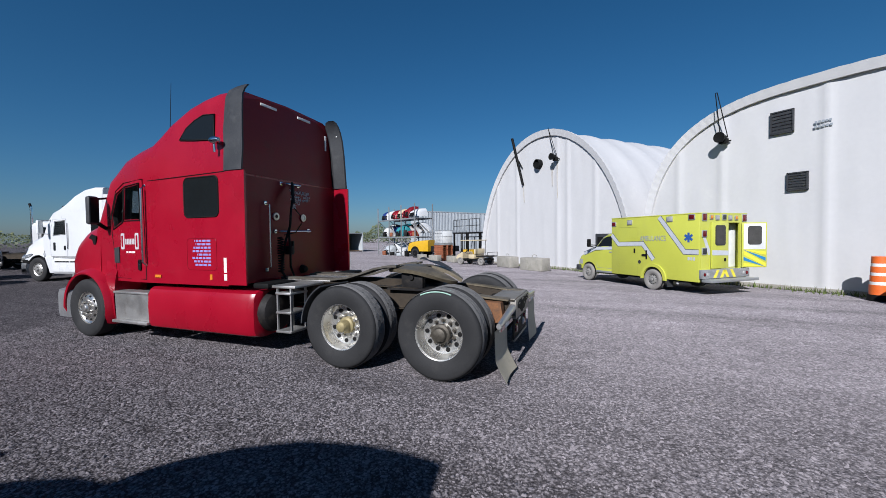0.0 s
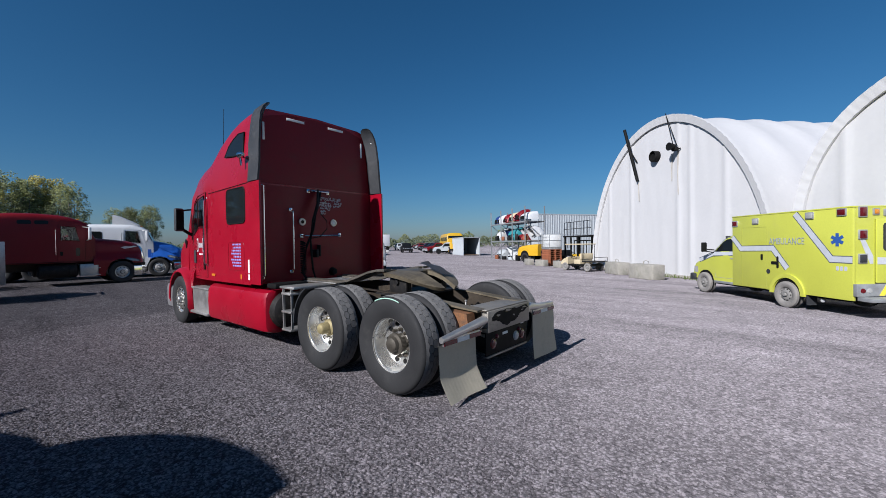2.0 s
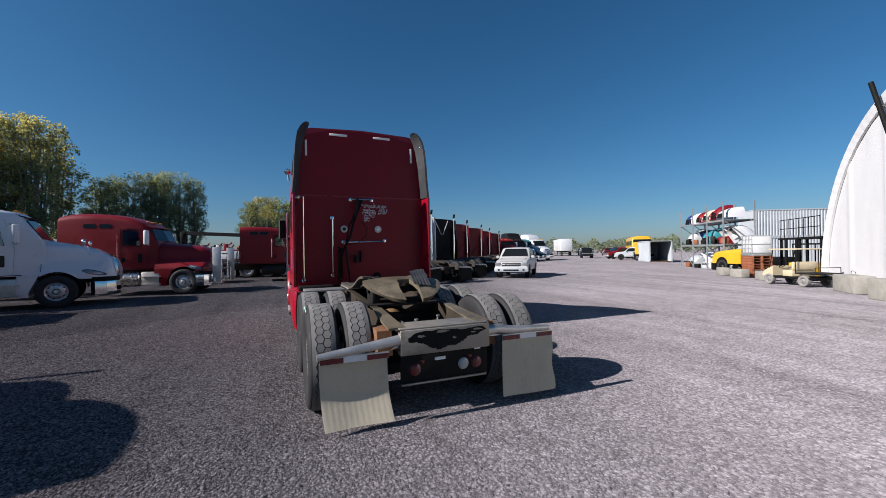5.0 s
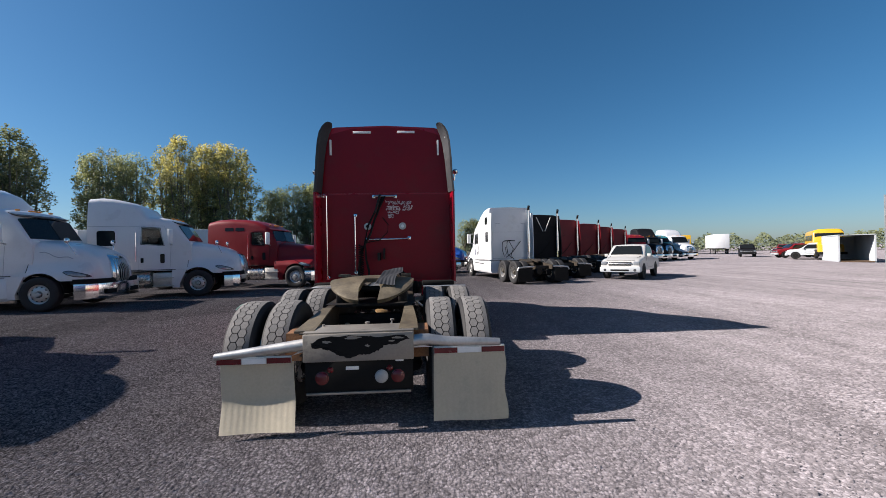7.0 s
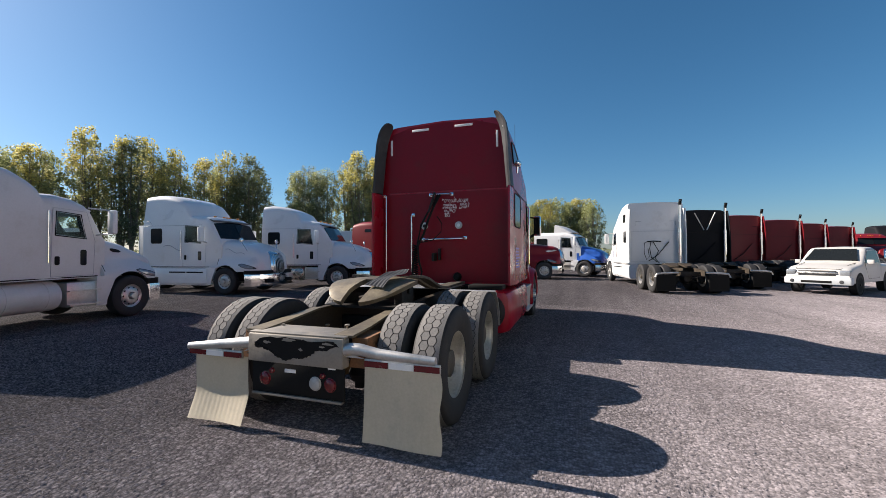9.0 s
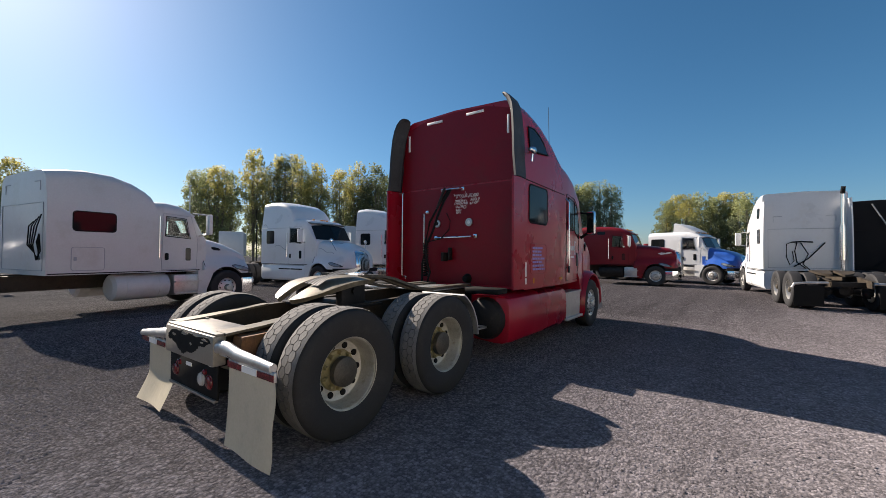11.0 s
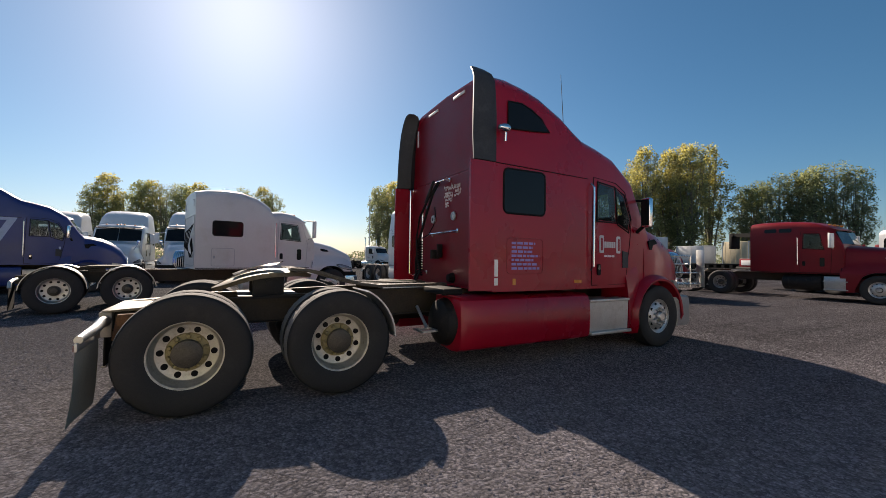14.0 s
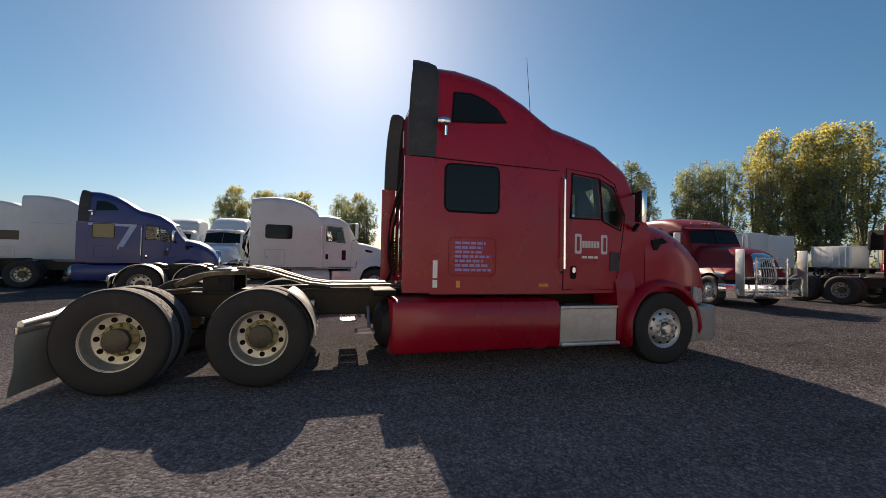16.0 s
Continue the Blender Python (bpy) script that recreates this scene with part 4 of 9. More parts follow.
        if hero and sx > 0:
            for x, z in ((1.10, 3.58), (1.15, 3.16)):
                bm = B()
                box(bm, x - 0.02, x + 0.02, 3.08, 3.12, z - 0.012, z + 0.012, 0.004)
                part("latch", bm, REFLECT, rx)
        bm = B()
        loft(bm, [[(sx * 1.222, 2.93, z), (sx * 1.226, 3.3, z), (sx * 1.16, 3.3, z), (sx * 1.19, 2.93, z)] for z in (1.0, 1.8, 2.59)])
        part("side_extender", bm, paint, t)
        bm = B()
        lathe(bm, [(0.0, 0.05), (0.04, 0.04), (0.055, 0.0), (0.05, -0.05), (0.03, -0.11), (0.0, -0.13)], (sx * 1.29, 3.42, 3.02), 'y', 16)
        rod(bm, (sx * 1.28, 3.42, 2.98), (sx * 1.27, 3.42, 2.86), 0.018)
        rod(bm, (sx * 1.28, 3.42, 3.0), (sx * 1.12, 3.42, 2.99), 0.015)
        part("marker_lamp", bm, CHROME, t, "chrome bullet lamp")
        if hero:
            bm = B()
            rod(bm, (sx * 1.06, 4.66, 2.93), (sx * 1.06, 4.68, 3.06), 0.035, 0.02)
            rod(bm, (sx * 1.06, 4.68, 3.06), (sx * 1.07, 4.59, 4.05), 0.006, 0.003, 6)
            part("aerial", bm, BLACK, t)
        # steer wheel
        wheel(t, sx * 1.08, 6.76, 0.49, sx, "steer", (ALU_DULL if sx > 0 else ALU) if hero else ALU_DULL, ALU if hero else CHROME, "steer", False, R=0.50, nuts=hero)
        # bumper corner lamp
        bm = B()
        slab(bm, [(7.42, 0.80), (7.72, 0.82), (7.70, 1.02), (7.44, 1.06)], lambda y, z: 1.06 - 0.35 * (y - 7.4), sx, 0.05, 0.0)
        part("headlight", bm, WHITE_LENS, t)
    # windscreen
    bm = B()
    for sx in (-1, 1):
        pts = [(sx * 0.02, 6.155, 2.70), (sx * 0.92, 6.155, 2.60), (sx * 1.0, 6.46, 2.10), (sx * 0.02, 6.55, 2.10)]
        up = Vector((0, 0.035, 0.02))
        loft(bm, [[Vector(p) for p in pts], [Vector(p) + up for p in pts]])
    part("windscreen", bm, PANE, t, "clear split windscreen").visible_shadow = False
    bm = B()
    loft(bm, [[(x, 6.02 + d - 0.12 * abs(x) ** 2, 2.80 - 0.10 * abs(x) ** 2), (x, 6.28 + d - 0.16 * abs(x) ** 2, 2.68 - 0.10 * abs(x) ** 2), (x, 6.27 + d - 0.16 * abs(x) ** 2, 2.655 - 0.1 * abs(x) ** 2), (x, 6.02 + d - 0.12 * abs(x) ** 2, 2.76 - 0.1 * abs(x) ** 2)] for x, d in ((-1.0, 0), (-0.6, 0), (0, 0), (0.6, 0), (1.0, 0))])
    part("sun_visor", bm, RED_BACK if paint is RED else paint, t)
    # bumper
    bm = B()
    plan = [(-1.20, 7.28), (-1.19, 7.62), (-1.02, 7.86), (-0.6, 7.98), (0, 8.01), (0.6, 7.98), (1.02, 7.86), (1.19, 7.62), (1.20, 7.28)]
    loft(bm, [[(x, y, 0.30), (x * 1.01, y + 0.01, 0.40), (x * 1.01, y + 0.01, 0.70), (x, y, 0.78), (x * 0.9, y - 0.12, 0.78), (x * 0.9, y - 0.12, 0.30)] for x, y in plan])
    part("bumper", bm, BUMPER, t, "weathered grey wrap-round bumper")
    for sx in (-1, 1):
        for y, hk in ((0.0, "dual"), (1.32, "cap" if sx < 0 else "dual")):
            for x in (1.085, 0.755):
                outer = x > 1
                wheel(t, sx * x, y, TYRE_R, sx, "dual", RIM_OLD if sx > 0 else POLISH, HUBGREASE if hk == "dual" and sx < 0 else BRASS, hk, hero, not outer, holes=True, spin=17 * (y + 2 * sx), nuts=hero)
    chassis(t, 7.4, 0 if hero else 1.0, casing=CASING if hero else None)
    if back:
        back(t)
    # the cab is a little shorter and nearer to the axles, the frame end nearer too
    for ob in t.children:
        ys = [v[1] for v in ob.bound_box] if ob.type == 'MESH' else [0.0]
        lo, hi = min(ys) + ob.location.y, max(ys) + ob.location.y
        if lo > 2.4 and ob.location.y:
            ob.location.y = 0.968 * ob.location.y - 0.011
        elif lo > 2.4:
            ob.location.y, ob.scale.y = -0.011, 0.968
        elif hi < -0.3:
            ob.location.y += 0.06
    return t


def hero_back(t):
    """Everything on and behind the sleeper's back wall."""
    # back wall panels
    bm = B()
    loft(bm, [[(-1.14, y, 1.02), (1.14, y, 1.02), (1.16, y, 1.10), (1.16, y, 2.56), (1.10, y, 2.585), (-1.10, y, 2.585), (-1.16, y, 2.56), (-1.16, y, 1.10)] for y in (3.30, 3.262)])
    part("back_panel", bm, RED_BACK, t, "lower back wall in darker red than the flanks")
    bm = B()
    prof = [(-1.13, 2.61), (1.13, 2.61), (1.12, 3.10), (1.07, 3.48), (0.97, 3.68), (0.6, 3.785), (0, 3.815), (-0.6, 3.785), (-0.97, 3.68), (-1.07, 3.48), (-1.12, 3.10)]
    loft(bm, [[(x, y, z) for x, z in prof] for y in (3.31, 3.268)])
    part("upper_back_panel", bm, RED_BACK, t, "upper back wall in darker red than the flanks")
    for x0, x1, z0, z1 in ((-0.58, -0.26, 3.695, 3.735), (0.22, 0.54, 3.705, 3.745), (-1.0, -0.965, 3.30, 3.58), (0.945, 0.98, 3.30, 3.58)):
        bm = B()
        box(bm, x0, x1, 3.255, 3.275, z0, z1, 0.002)
        part("reflective_tape", bm, REFLECT, t)
    # grab rails
    for pts in ([(-1.13, 3.25, 2.56), (-1.13, 3.17, 2.57), (-1.05, 3.16, 2.55), (-1.05, 3.16, 1.12), (-1.05, 3.25, 1.08)],
                [(-0.555, 3.25, 2.20), (-0.555, 3.16, 2.17), (-0.555, 3.16, 1.2), (-0.555, 3.25, 1.16)],
                [(-0.22, 3.25, 2.54), (-0.20, 3.17, 2.54), (0.15, 3.17, 2.54), (0.17, 3.25, 2.54)],
                [(-0.36, 3.25, 1.76), (-0.34, 3.17, 1.76), (0.38, 3.17, 1.77), (0.41, 3.25, 1.78)]):
        bm = B()
        pipe(bm, pts, 0.014)
        for p in (pts[0], pts[-1]):
            box(bm, p[0] - 0.03, p[0] + 0.03, 3.235, 3.265, p[2] - 0.03, p[2] + 0.03, 0.004)
        part("grab_rail", bm, CHROME, t)
    for x in (-0.34, 0.29):
        bm = B()
        lathe(bm, [(0.030, -0.03), (0.062, -0.028), (0.066, -0.01), (0.06, 0.0)], (x, 3.262, 2.0), 'y', 24)
        ring = part("vent_ring", bm, ALU_DULL, t, "round aluminium vent")
        bm = B()
        lathe(bm, [(0.0, -0.018), (0.034, -0.02), (0.034, 0.0)], (x, 3.262, 2.0), 'y', 16)
        part("vent_plug", bm, DARK if x < 0 else REFLECT, ring)
    # hoses
    bm = B()
    pipe(bm, [(-0.02, 3.17, 2.53), (-0.10, 3.10, 2.35), (-0.20, 3.06, 2.1), (-0.27, 3.02, 1.85), (-0.40, 3.0, 1.6), (-0.46, 3.0, 1.35), (-0.48, 3.02, 1.15), (-0.42, 2.95, 0.98)], 0.02)
    part("air_hose", bm, BLACK, t)
    bm = B()
    pipe(bm, [(-0.06, 3.17, 2.53), (-0.16, 3.06, 2.3), (-0.30, 2.98, 2.0), (-0.36, 2.96, 1.7), (-0.34, 2.96, 1.4), (-0.30, 3.0, 1.2), (-0.30, 2.9, 0.98)], 0.018)
    part("air_hose", bm, BLACK, t)
    bm = B()
    pts = []
    for k in range(140):
        a = k * 0.62
        pts.append((-0.44 + 0.045 * math.cos(a), 3.06 + 0.045 * math.sin(a), 1.12 + 0.55 * k / 140))
    pipe(bm, pts, 0.010, 5)
    part("coiled_cable", bm, BLACK, t)
    bm = B()
    pipe(bm, [(-0.06, 3.12, 2.15), (0.04, 3.08, 2.02), (0.03, 3.06, 1.88), (-0.12, 3.05, 1.74), (-0.24, 3.06, 1.72), (-0.36, 3.06, 1.70)], 0.009, 6)
    part("coiled_cable", bm, BLACK, t)
    bm = B()
    box(bm, -0.16, -0.11, 3.10, 3.25, 1.38, 1.52, 0.008)
    part("hose_bracket", bm, DARK, t)
    bm = B()
    box(bm, -0.06, -0.03, 3.16, 3.25, 1.40, 1.60, 0.006)
    part("hose_bracket", bm, DARK, t)
    bm = B()
    rod(bm, (-0.10, 3.12, 2.56), (-0.18, 3.02, 2.22), 0.022)
    part("hose_hanger", bm, DARK, t)
    for x in (0.26,):
        bm = B()
        lathe(bm, [(0.0, -0.07), (0.05, -0.06), (0.065, -0.02), (0.08, 0.03), (0.0, 0.03)], (x, 3.24, 1.11), 'y', 16)
        part("rubber_boot", bm, BLACK, t)
    # chalk scrawl: lines of loops, strokes and rings
    bm = B()
    rnd = random.Random(4)
    for z, x0, x1, h in ((2.43, 0.0, 0.44, 0.055), (2.355, 0.02, 0.20, 0.032), (2.31, 0.0, 0.24, 0.032), (2.262, 0.03, 0.17, 0.032), (2.36, 0.30, 0.46, 0.045), (2.30, 0.30, 0.44, 0.036), (2.21, 0.03, 0.13, 0.034), (2.165, 0.04, 0.11, 0.03)):
        x = x0
        while x < x1:
            w = h * rnd.uniform(0.35, 0.6)
            a0, turn = rnd.uniform(0, 6.28), rnd.choice((3.6, 4.6, 6.0, 2.4))
            c = Vector((x + w / 2, 3.257, z + h * rnd.uniform(-0.12, 0.12)))
            pts = [c + Vector((0.5 * w * math.cos(a0 + turn * k / 5), 0, 0.5 * h * math.sin(a0 + turn * k / 5))) for k in range(6)]
            if rnd.random() < 0.45:
                pts += [pts[-1] + Vector((w * rnd.uniform(-0.5, 0.5), 0, h * rnd.choice((-0.7, 0.7))))]
            pipe(bm, pts, 0.0050, 4)
            x += w + h * 0.18
    for cx, cz, r in ((0.215, 2.335, 0.024), (0.20, 2.25, 0.026)):
        pipe(bm, [(cx + r * math.cos(k * 0.7), 3.257, cz + r * math.sin(k * 0.7)) for k in range(10)], 0.0050, 4)
    part("chalk_scribble", bm, CHALK, t, "unreadable chalk scribble")
    # side prints and stickers
    for sx in (-1, 1):
        bm = B()
        if sx > 0:
            bars(bm, 7, aero_xf, sx, 3.58, 1.58, 0.48, 0.030, 0.024, 11)
        else:
            bars(bm, 8, aero_xf, sx, 3.62, 1.61, 0.40, 0.028, 0.022, 12)
        part("side_print", bm, PURPLE, t, "faded violet print lines")
        bm = B()
        for y0 in (5.26, 5.70):
            slab(bm, rounded(y0, y0 + 0.11, 1.50, 1.76, 0.02), aero_xf, sx, 0.004, 0.003)
        y = 5.385
        for k in range(6):
            slab(bm, [(y, 1.58), (y + 0.036, 1.58), (y + 0.036, 1.67), (y, 1.67)], aero_xf, sx, 0.004, 0.003)
            y += 0.05
        logo = part("door_emblem", bm, PRINT_WHITE, t, "white and blue door emblem")
        for y0 in (5.29, 5.74):
            bm = B()
            slab(bm, rounded(y0, y0 + 0.05, 1.535, 1.725, 0.02), aero_xf, sx, 0.004, 0.006)
            part("emblem_fill", bm, RED, logo)
        bm = B()
        bars(bm, 1, aero_xf, sx, 5.38, 1.44, 0.30, 0.03, 0.01, 5)
        part("door_print", bm, CHALK, t)
        for z0, z1, mat in ((1.06, 1.15, REFLECT), (1.17, 1.38, REFLECT)):
            bm = B()
            slab(bm, [(3.28, z0), (3.36, z0), (3.36, z1), (3.28, z1)], aero_xf, sx, 0.004, 0.003)
            part("sticker", bm, mat, t, "white inspection sticker")
        bm = B()
        slab(bm, [(3.36 + 0.24, 1.06), (3.65, 1.06), (3.65, 1.14), (3.60, 1.14)], aero_xf, sx, 0.004, 0.003)
        part("side_marker", bm, AMBER, t)
        bm = B()
        slab(bm, [(4.72, 1.07), (4.86, 1.07), (4.86, 1.11), (4.72, 1.11)], aero_xf, sx, 0.02, 0.012)
        part("side_marker", bm, AMBER, t)
    # deck behind the cab
    bm = B()
    box(bm, -0.46, 0.46, 2.02, 2.92, 0.996, 1.012, 0.003)
    dk = part("deck_plate", bm, ALU_DULL, t, "dull aluminium deck plate")
    for i in range(7):
        bm = B()
        box(bm, -0.45, 0.45, 2.08 + i * 0.12, 2.10 + i * 0.12, 1.012, 1.019)
        part("tread_bar", bm, ALU_DULL, dk)
    bm = B()
    for sx in (-1, 1):
        bm = B()
        box(bm, min(sx * 0.62, sx * 1.16), max(sx * 0.62, sx * 1.16), 2.60, 2.88, 0.955, 1.03, 0.02)
        part("step_fairing", bm, BLACK, t)
    bm = B()
    box(bm, -0.55, 0.55, 2.95, 3.22, 0.80, 1.0, 0.03)
    box(bm, -0.40, 0.40, 2.92, 3.2, 0.55, 0.80, 0.02)
    part("cab_mount", bm, BLACK, t)
    # access steps on the driver's side
    bm = B()
    for z in (0.36, 0.62, 0.88):
        box(bm, -1.12, -0.78, 2.16, 2.42, z, z + 0.03, 0.004)
    for y in (2.17, 2.40):
        box(bm, -1.10, -1.07, y, y + 0.02, 0.36, 0.96)
        box(bm, -0.82, -0.79, y, y + 0.02, 0.36, 0.96)
    box(bm, -1.10, -0.50, 2.10, 2.50, 0.965, 1.0, 0.006)
    part("access_step", bm, ALU_DULL, t, "aluminium frame steps")
    bm = B()
    for k in (0, 1):
        box(bm, 0.74, 0.96, 2.32 + k * 0.20, 2.355 + k * 0.20, 0.50, 0.52, 0.003)
    box(bm, 0.74, 0.755, 2.32, 2.555, 0.495, 0.52)
    box(bm, 0.945, 0.96, 2.32, 2.555, 0.495, 0.52)
    rod(bm, (0.75, 2.5, 0.52), (0.45, 2.5, 0.75), 0.02)
    part("small_step", bm, ALU_DULL, t)
    # quarter fenders over the drive tyres
    for sx in (-1, 1):
        bm = B()
        fender(bm, min(sx * 0.62, sx * 1.23), max(sx * 0.62, sx * 1.23), 1.32, TYRE_R, 0.565, 2, 62, 0.016)
        box(bm, min(sx * 0.48, sx * 0.66), max(sx * 0.48, sx * 0.66), 1.78, 1.84, 0.80, 0.86)
        part("quarter_fender", bm, ALU_DULL if sx > 0 else GREY_FAIR, t)
        # ramp rails that lead up to the coupling
        for x0, x1, dz in ((0.22, 0.30, 0.0), (0.33, 0.45, 0.012)):
            bm = B()
            prof = [(2.95, 1.04), (2.4, 1.035), (2.0, 1.03), (1.75, 1.06), (1.5, 1.13), (1.28, 1.20), (1.08, 1.237), (0.92, 1.243)]
            loft(bm, [[(sx * x0, y, z + dz), (sx * x1, y, z + dz), (sx * x1, y, z + dz - 0.03), (sx * x0, y, z + dz - 0.03)] for y, z in prof])
            part("ramp_rail", bm, RAMP, t, "curved dusty ramp rail")
    # domed coupling plate with its throat
    bm = B()
    rows = []
    for i in range(13):
        u = -1 + i / 6
        row = []
        for j in range(17):
            v = -1 + j / 8
            x, w = 0.49 * u * math.sqrt(1 - 0.5 * v * v), v * math.sqrt(1 - 0.5 * u * u)
            y = 0.68 + 0.55 * w
            if w < -0.15:
                x += (0.055 if u > 0 else -0.055 if u < 0 else 0.0) * min(1.0, (-0.15 - w) * 2.2) * (1 - abs(u))
            z = 1.238 - 0.22 * max(0.0, 0.80 - y) ** 2 / 0.45 - 0.25 * max(0.0, y - 0.95) ** 2 / 0.3 - 0.035 * u * u
            row.append(bm.verts.new((x, y, z)))
        rows.append(row)
    for i in range(12):
        for j in range(16):
            if i in (5, 6) and j < 7:
                continue
            bm.faces.new((rows[i][j], rows[i + 1][j], rows[i + 1][j + 1], rows[i][j + 1]))
    bmesh.ops.recalc_face_normals(bm, faces=bm.faces)
    bmesh.ops.solidify(bm, geom=bm.faces[:], thickness=0.05)
    part("fifth_wheel_plate", bm, SADDLE, t, "domed greasy steel coupling plate")
    bm = B()
    for sx in (-1, 1):
        box(bm, sx * 0.36 - 0.05, sx * 0.36 + 0.05, 0.54, 0.86, 0.92, 1.16, 0.01)
    box(bm, -0.50, 0.50, 0.40, 1.04, 0.92, 0.945)
    rod(bm, (-0.44, 0.70, 1.09), (0.44, 0.70, 1.09), 0.035)
    part("fifth_wheel_base", bm, DARK, t)
    # torn ribbed strap of rubber propped in the coupling's throat
    bm = B()
    rows = []
    for k in range(10):
        f = k / 9
        y = 0.84 - 0.50 * f
        z = 1.27 - 0.22 * max(0.0, 0.80 - y) ** 2 / 0.45 + 0.03 * (1 - f)
        x0 = 0.15 - 0.09 * f
        wide = 0.21 + 0.012 * math.sin(7 * f)
        rows.append([bm.verts.new((x0 + wide * j / 24, y - 0.006 * math.sin(j / 24 * 5 * 2 * math.pi) + 0.02 * math.sin(j / 24 * math.pi), z + (0.03 * j / 24 if k == 0 else 0.0) + 0.010 * math.sin(k * 0.9 + j * 0.12))) for j in range(25)])
    for a, b in zip(rows, rows[1:]):
        for i in range(24):
            bm.faces.new((a[i], a[i + 1], b[i + 1], b[i]))
    bmesh.ops.solidify(bm, geom=bm.faces[:], thickness=0.010)
    part("rubber_scrap", bm, GREY_FAIR, t, "ribbed strap of weathered black rubber")
    # rusted spring hangers at the frame's tail
    for sx in (-1, 1):
        bm = B()
        loft(bm, [[(sx * x, y, z) for y, z in ((-0.62, 0.60), (-0.25, 0.56), (-0.18, 0.72), (-0.30, 0.84), (-0.58, 0.83))] for x in (0.48, 0.62)])
        rod(bm, (sx * 0.47, -0.42, 0.70), (sx * 0.66, -0.42, 0.70), 0.05, n=12)
        part("spring_hanger", bm, RUSTY, t, "orange-brown rusted hanger")
    # widened, dusty top flanges of the frame's tail
    for sx in (-1, 1):
        bm = B()
        tops = [(-0.66, 0.862, 0.36, 0.53), (-0.35, 0.884, 0.37, 0.52), (-0.05, 0.915, 0.38, 0.50), (0.2, 0.941, 0.385, 0.48)]
        loft(bm, [[(sx * a, y, z), (sx * b, y, z), (sx * b, y, z - 0.02), (sx * a, y, z - 0.02)] for y, z, a, b in tops])
        part("rail_flange", bm, SADDLE, t, "dusty tan frame flange")
    for x, y, z, r in ((-0.22, 0.05, 0.74, 0.022), (-0.02, 0.10, 0.74, 0.025), (0.24, 0.08, 0.77, 0.022)):
        bm = B()
        rod(bm, (x, y, z - 0.08), (x + 0.02, y, z + 0.04), r * 0.6, r * 0.4, 8)
        lathe(bm, [(0.0, 0.02), (r, 0.015), (r, 0.0), (0.0, 0.0)], (x + 0.02, y, z + 0.04), 'z', 10)
        part("line_fitting", bm, ALU_DULL if x > -0.1 else GREASE, t)
    bm = B()
    pipe(bm, [(-0.36, -0.2, 0.77), (-0.1, -0.16, 0.72), (0.15, -0.1, 0.73), (0.36, -0.05, 0.78)], 0.022)
    part("air_line", bm, BLACK, t)
    # frame end
    bm = B()
    box(bm, -0.44, 0.49, -0.80, -0.70, 0.61, 0.845, 0.012)
    box(bm, -0.44, 0.49, -0.78, -0.45, 0.845, 0.86, 0.004)
    for x in (-0.38, -0.33, 0.38, 0.43):
        rod(bm, (x, -0.5, 0.86), (x, -0.5, 0.875), 0.015, n=6)
    end = part("end_cross_member", bm, WORN, t, "cast cross member, black paint chipped to bare alloy")
    bm = B()
    rnd = random.Random(7)
    rim = [(-0.37, 0.775), (-0.27, 0.822), (0.08, 0.828), (0.16, 0.812), (0.40, 0.826), (0.45, 0.79), (0.34, 0.748), (0.24, 0.735), (0.20, 0.70), (0.11, 0.66), (0.04, 0.672), (-0.05, 0.635), (-0.13, 0.66), (-0.18, 0.70), (-0.27, 0.725), (-0.36, 0.735)]
    pts = []
    for (xa, za), (xb, zb) in zip(rim, rim[1:] + rim[:1]):
        for k in range(5):
            f = k / 5
            pts.append((xa + (xb - xa) * f + rnd.uniform(-0.008, 0.008), za + (zb - za) * f + rnd.uniform(-0.007, 0.007)))
    loft(bm, [[(x, y, z) for x, z in pts] for y in (-0.80, -0.8035)])
    part("old_paint", bm, BLACK, end)
    for cx, cz, w, h in ((-0.02, 0.812, 0.07, 0.014), (0.36, 0.80, 0.05, 0.012), (-0.24, 0.78, 0.04, 0.012), (0.10, 0.74, 0.02, 0.012), (0.30, 0.775, 0.03, 0.008)):
        bm = B()
        pts = []
        for k in range(18):
            a = 2 * math.pi * k / 18
            g = rnd.uniform(0.55, 1.15)
            pts.append((cx + w * g * math.cos(a), cz + h * g * math.sin(a)))
        loft(bm, [[(x, y, z) for x, z in pts] for y in (-0.8035, -0.8055)])
        part("bare_patch", bm, WORN, end)
    bm = B()
    box(bm, -0.43, 0.48, -0.76, -0.745, 0.345, 0.615, 0.003)
    lp = part("lamp_panel", bm, BLACK, t, "black steel lamp panel")
    bm = B()
    box(bm, -0.42, 0.46, -0.775, -0.74, 0.325, 0.345, 0.003)
    part("panel_lip", bm, WORN, lp)
    for x, r, mat in ((-0.29, 0.052, RED_LENS), (-0.22, 0.024, RED_LENS), (0.21, 0.052, WHITE_LENS), (0.35, 0.052, RED_LENS), (0.28, 0.024, RED_LENS)):
        z = 0.465 if r > 0.04 else 0.535
        bm = B()
        lathe(bm, [(0.0, -0.03), (r * 0.6, -0.027), (r * 0.95, -0.018), (r, -0.008), (r * 1.1, -0.006), (r * 1.1, 0.01)], (x, -0.757, z), 'y', 24)
        part("tail_lamp", bm, mat, lp)
    bm = B()
    box(bm, -0.09, 0.02, -0.766, -0.752, 0.53, 0.56, 0.003)
    box(bm, 0.33, 0.40, -0.766, -0.752, 0.59, 0.61, 0.003)
    part("plate_lamp", bm, REFLECT, lp)
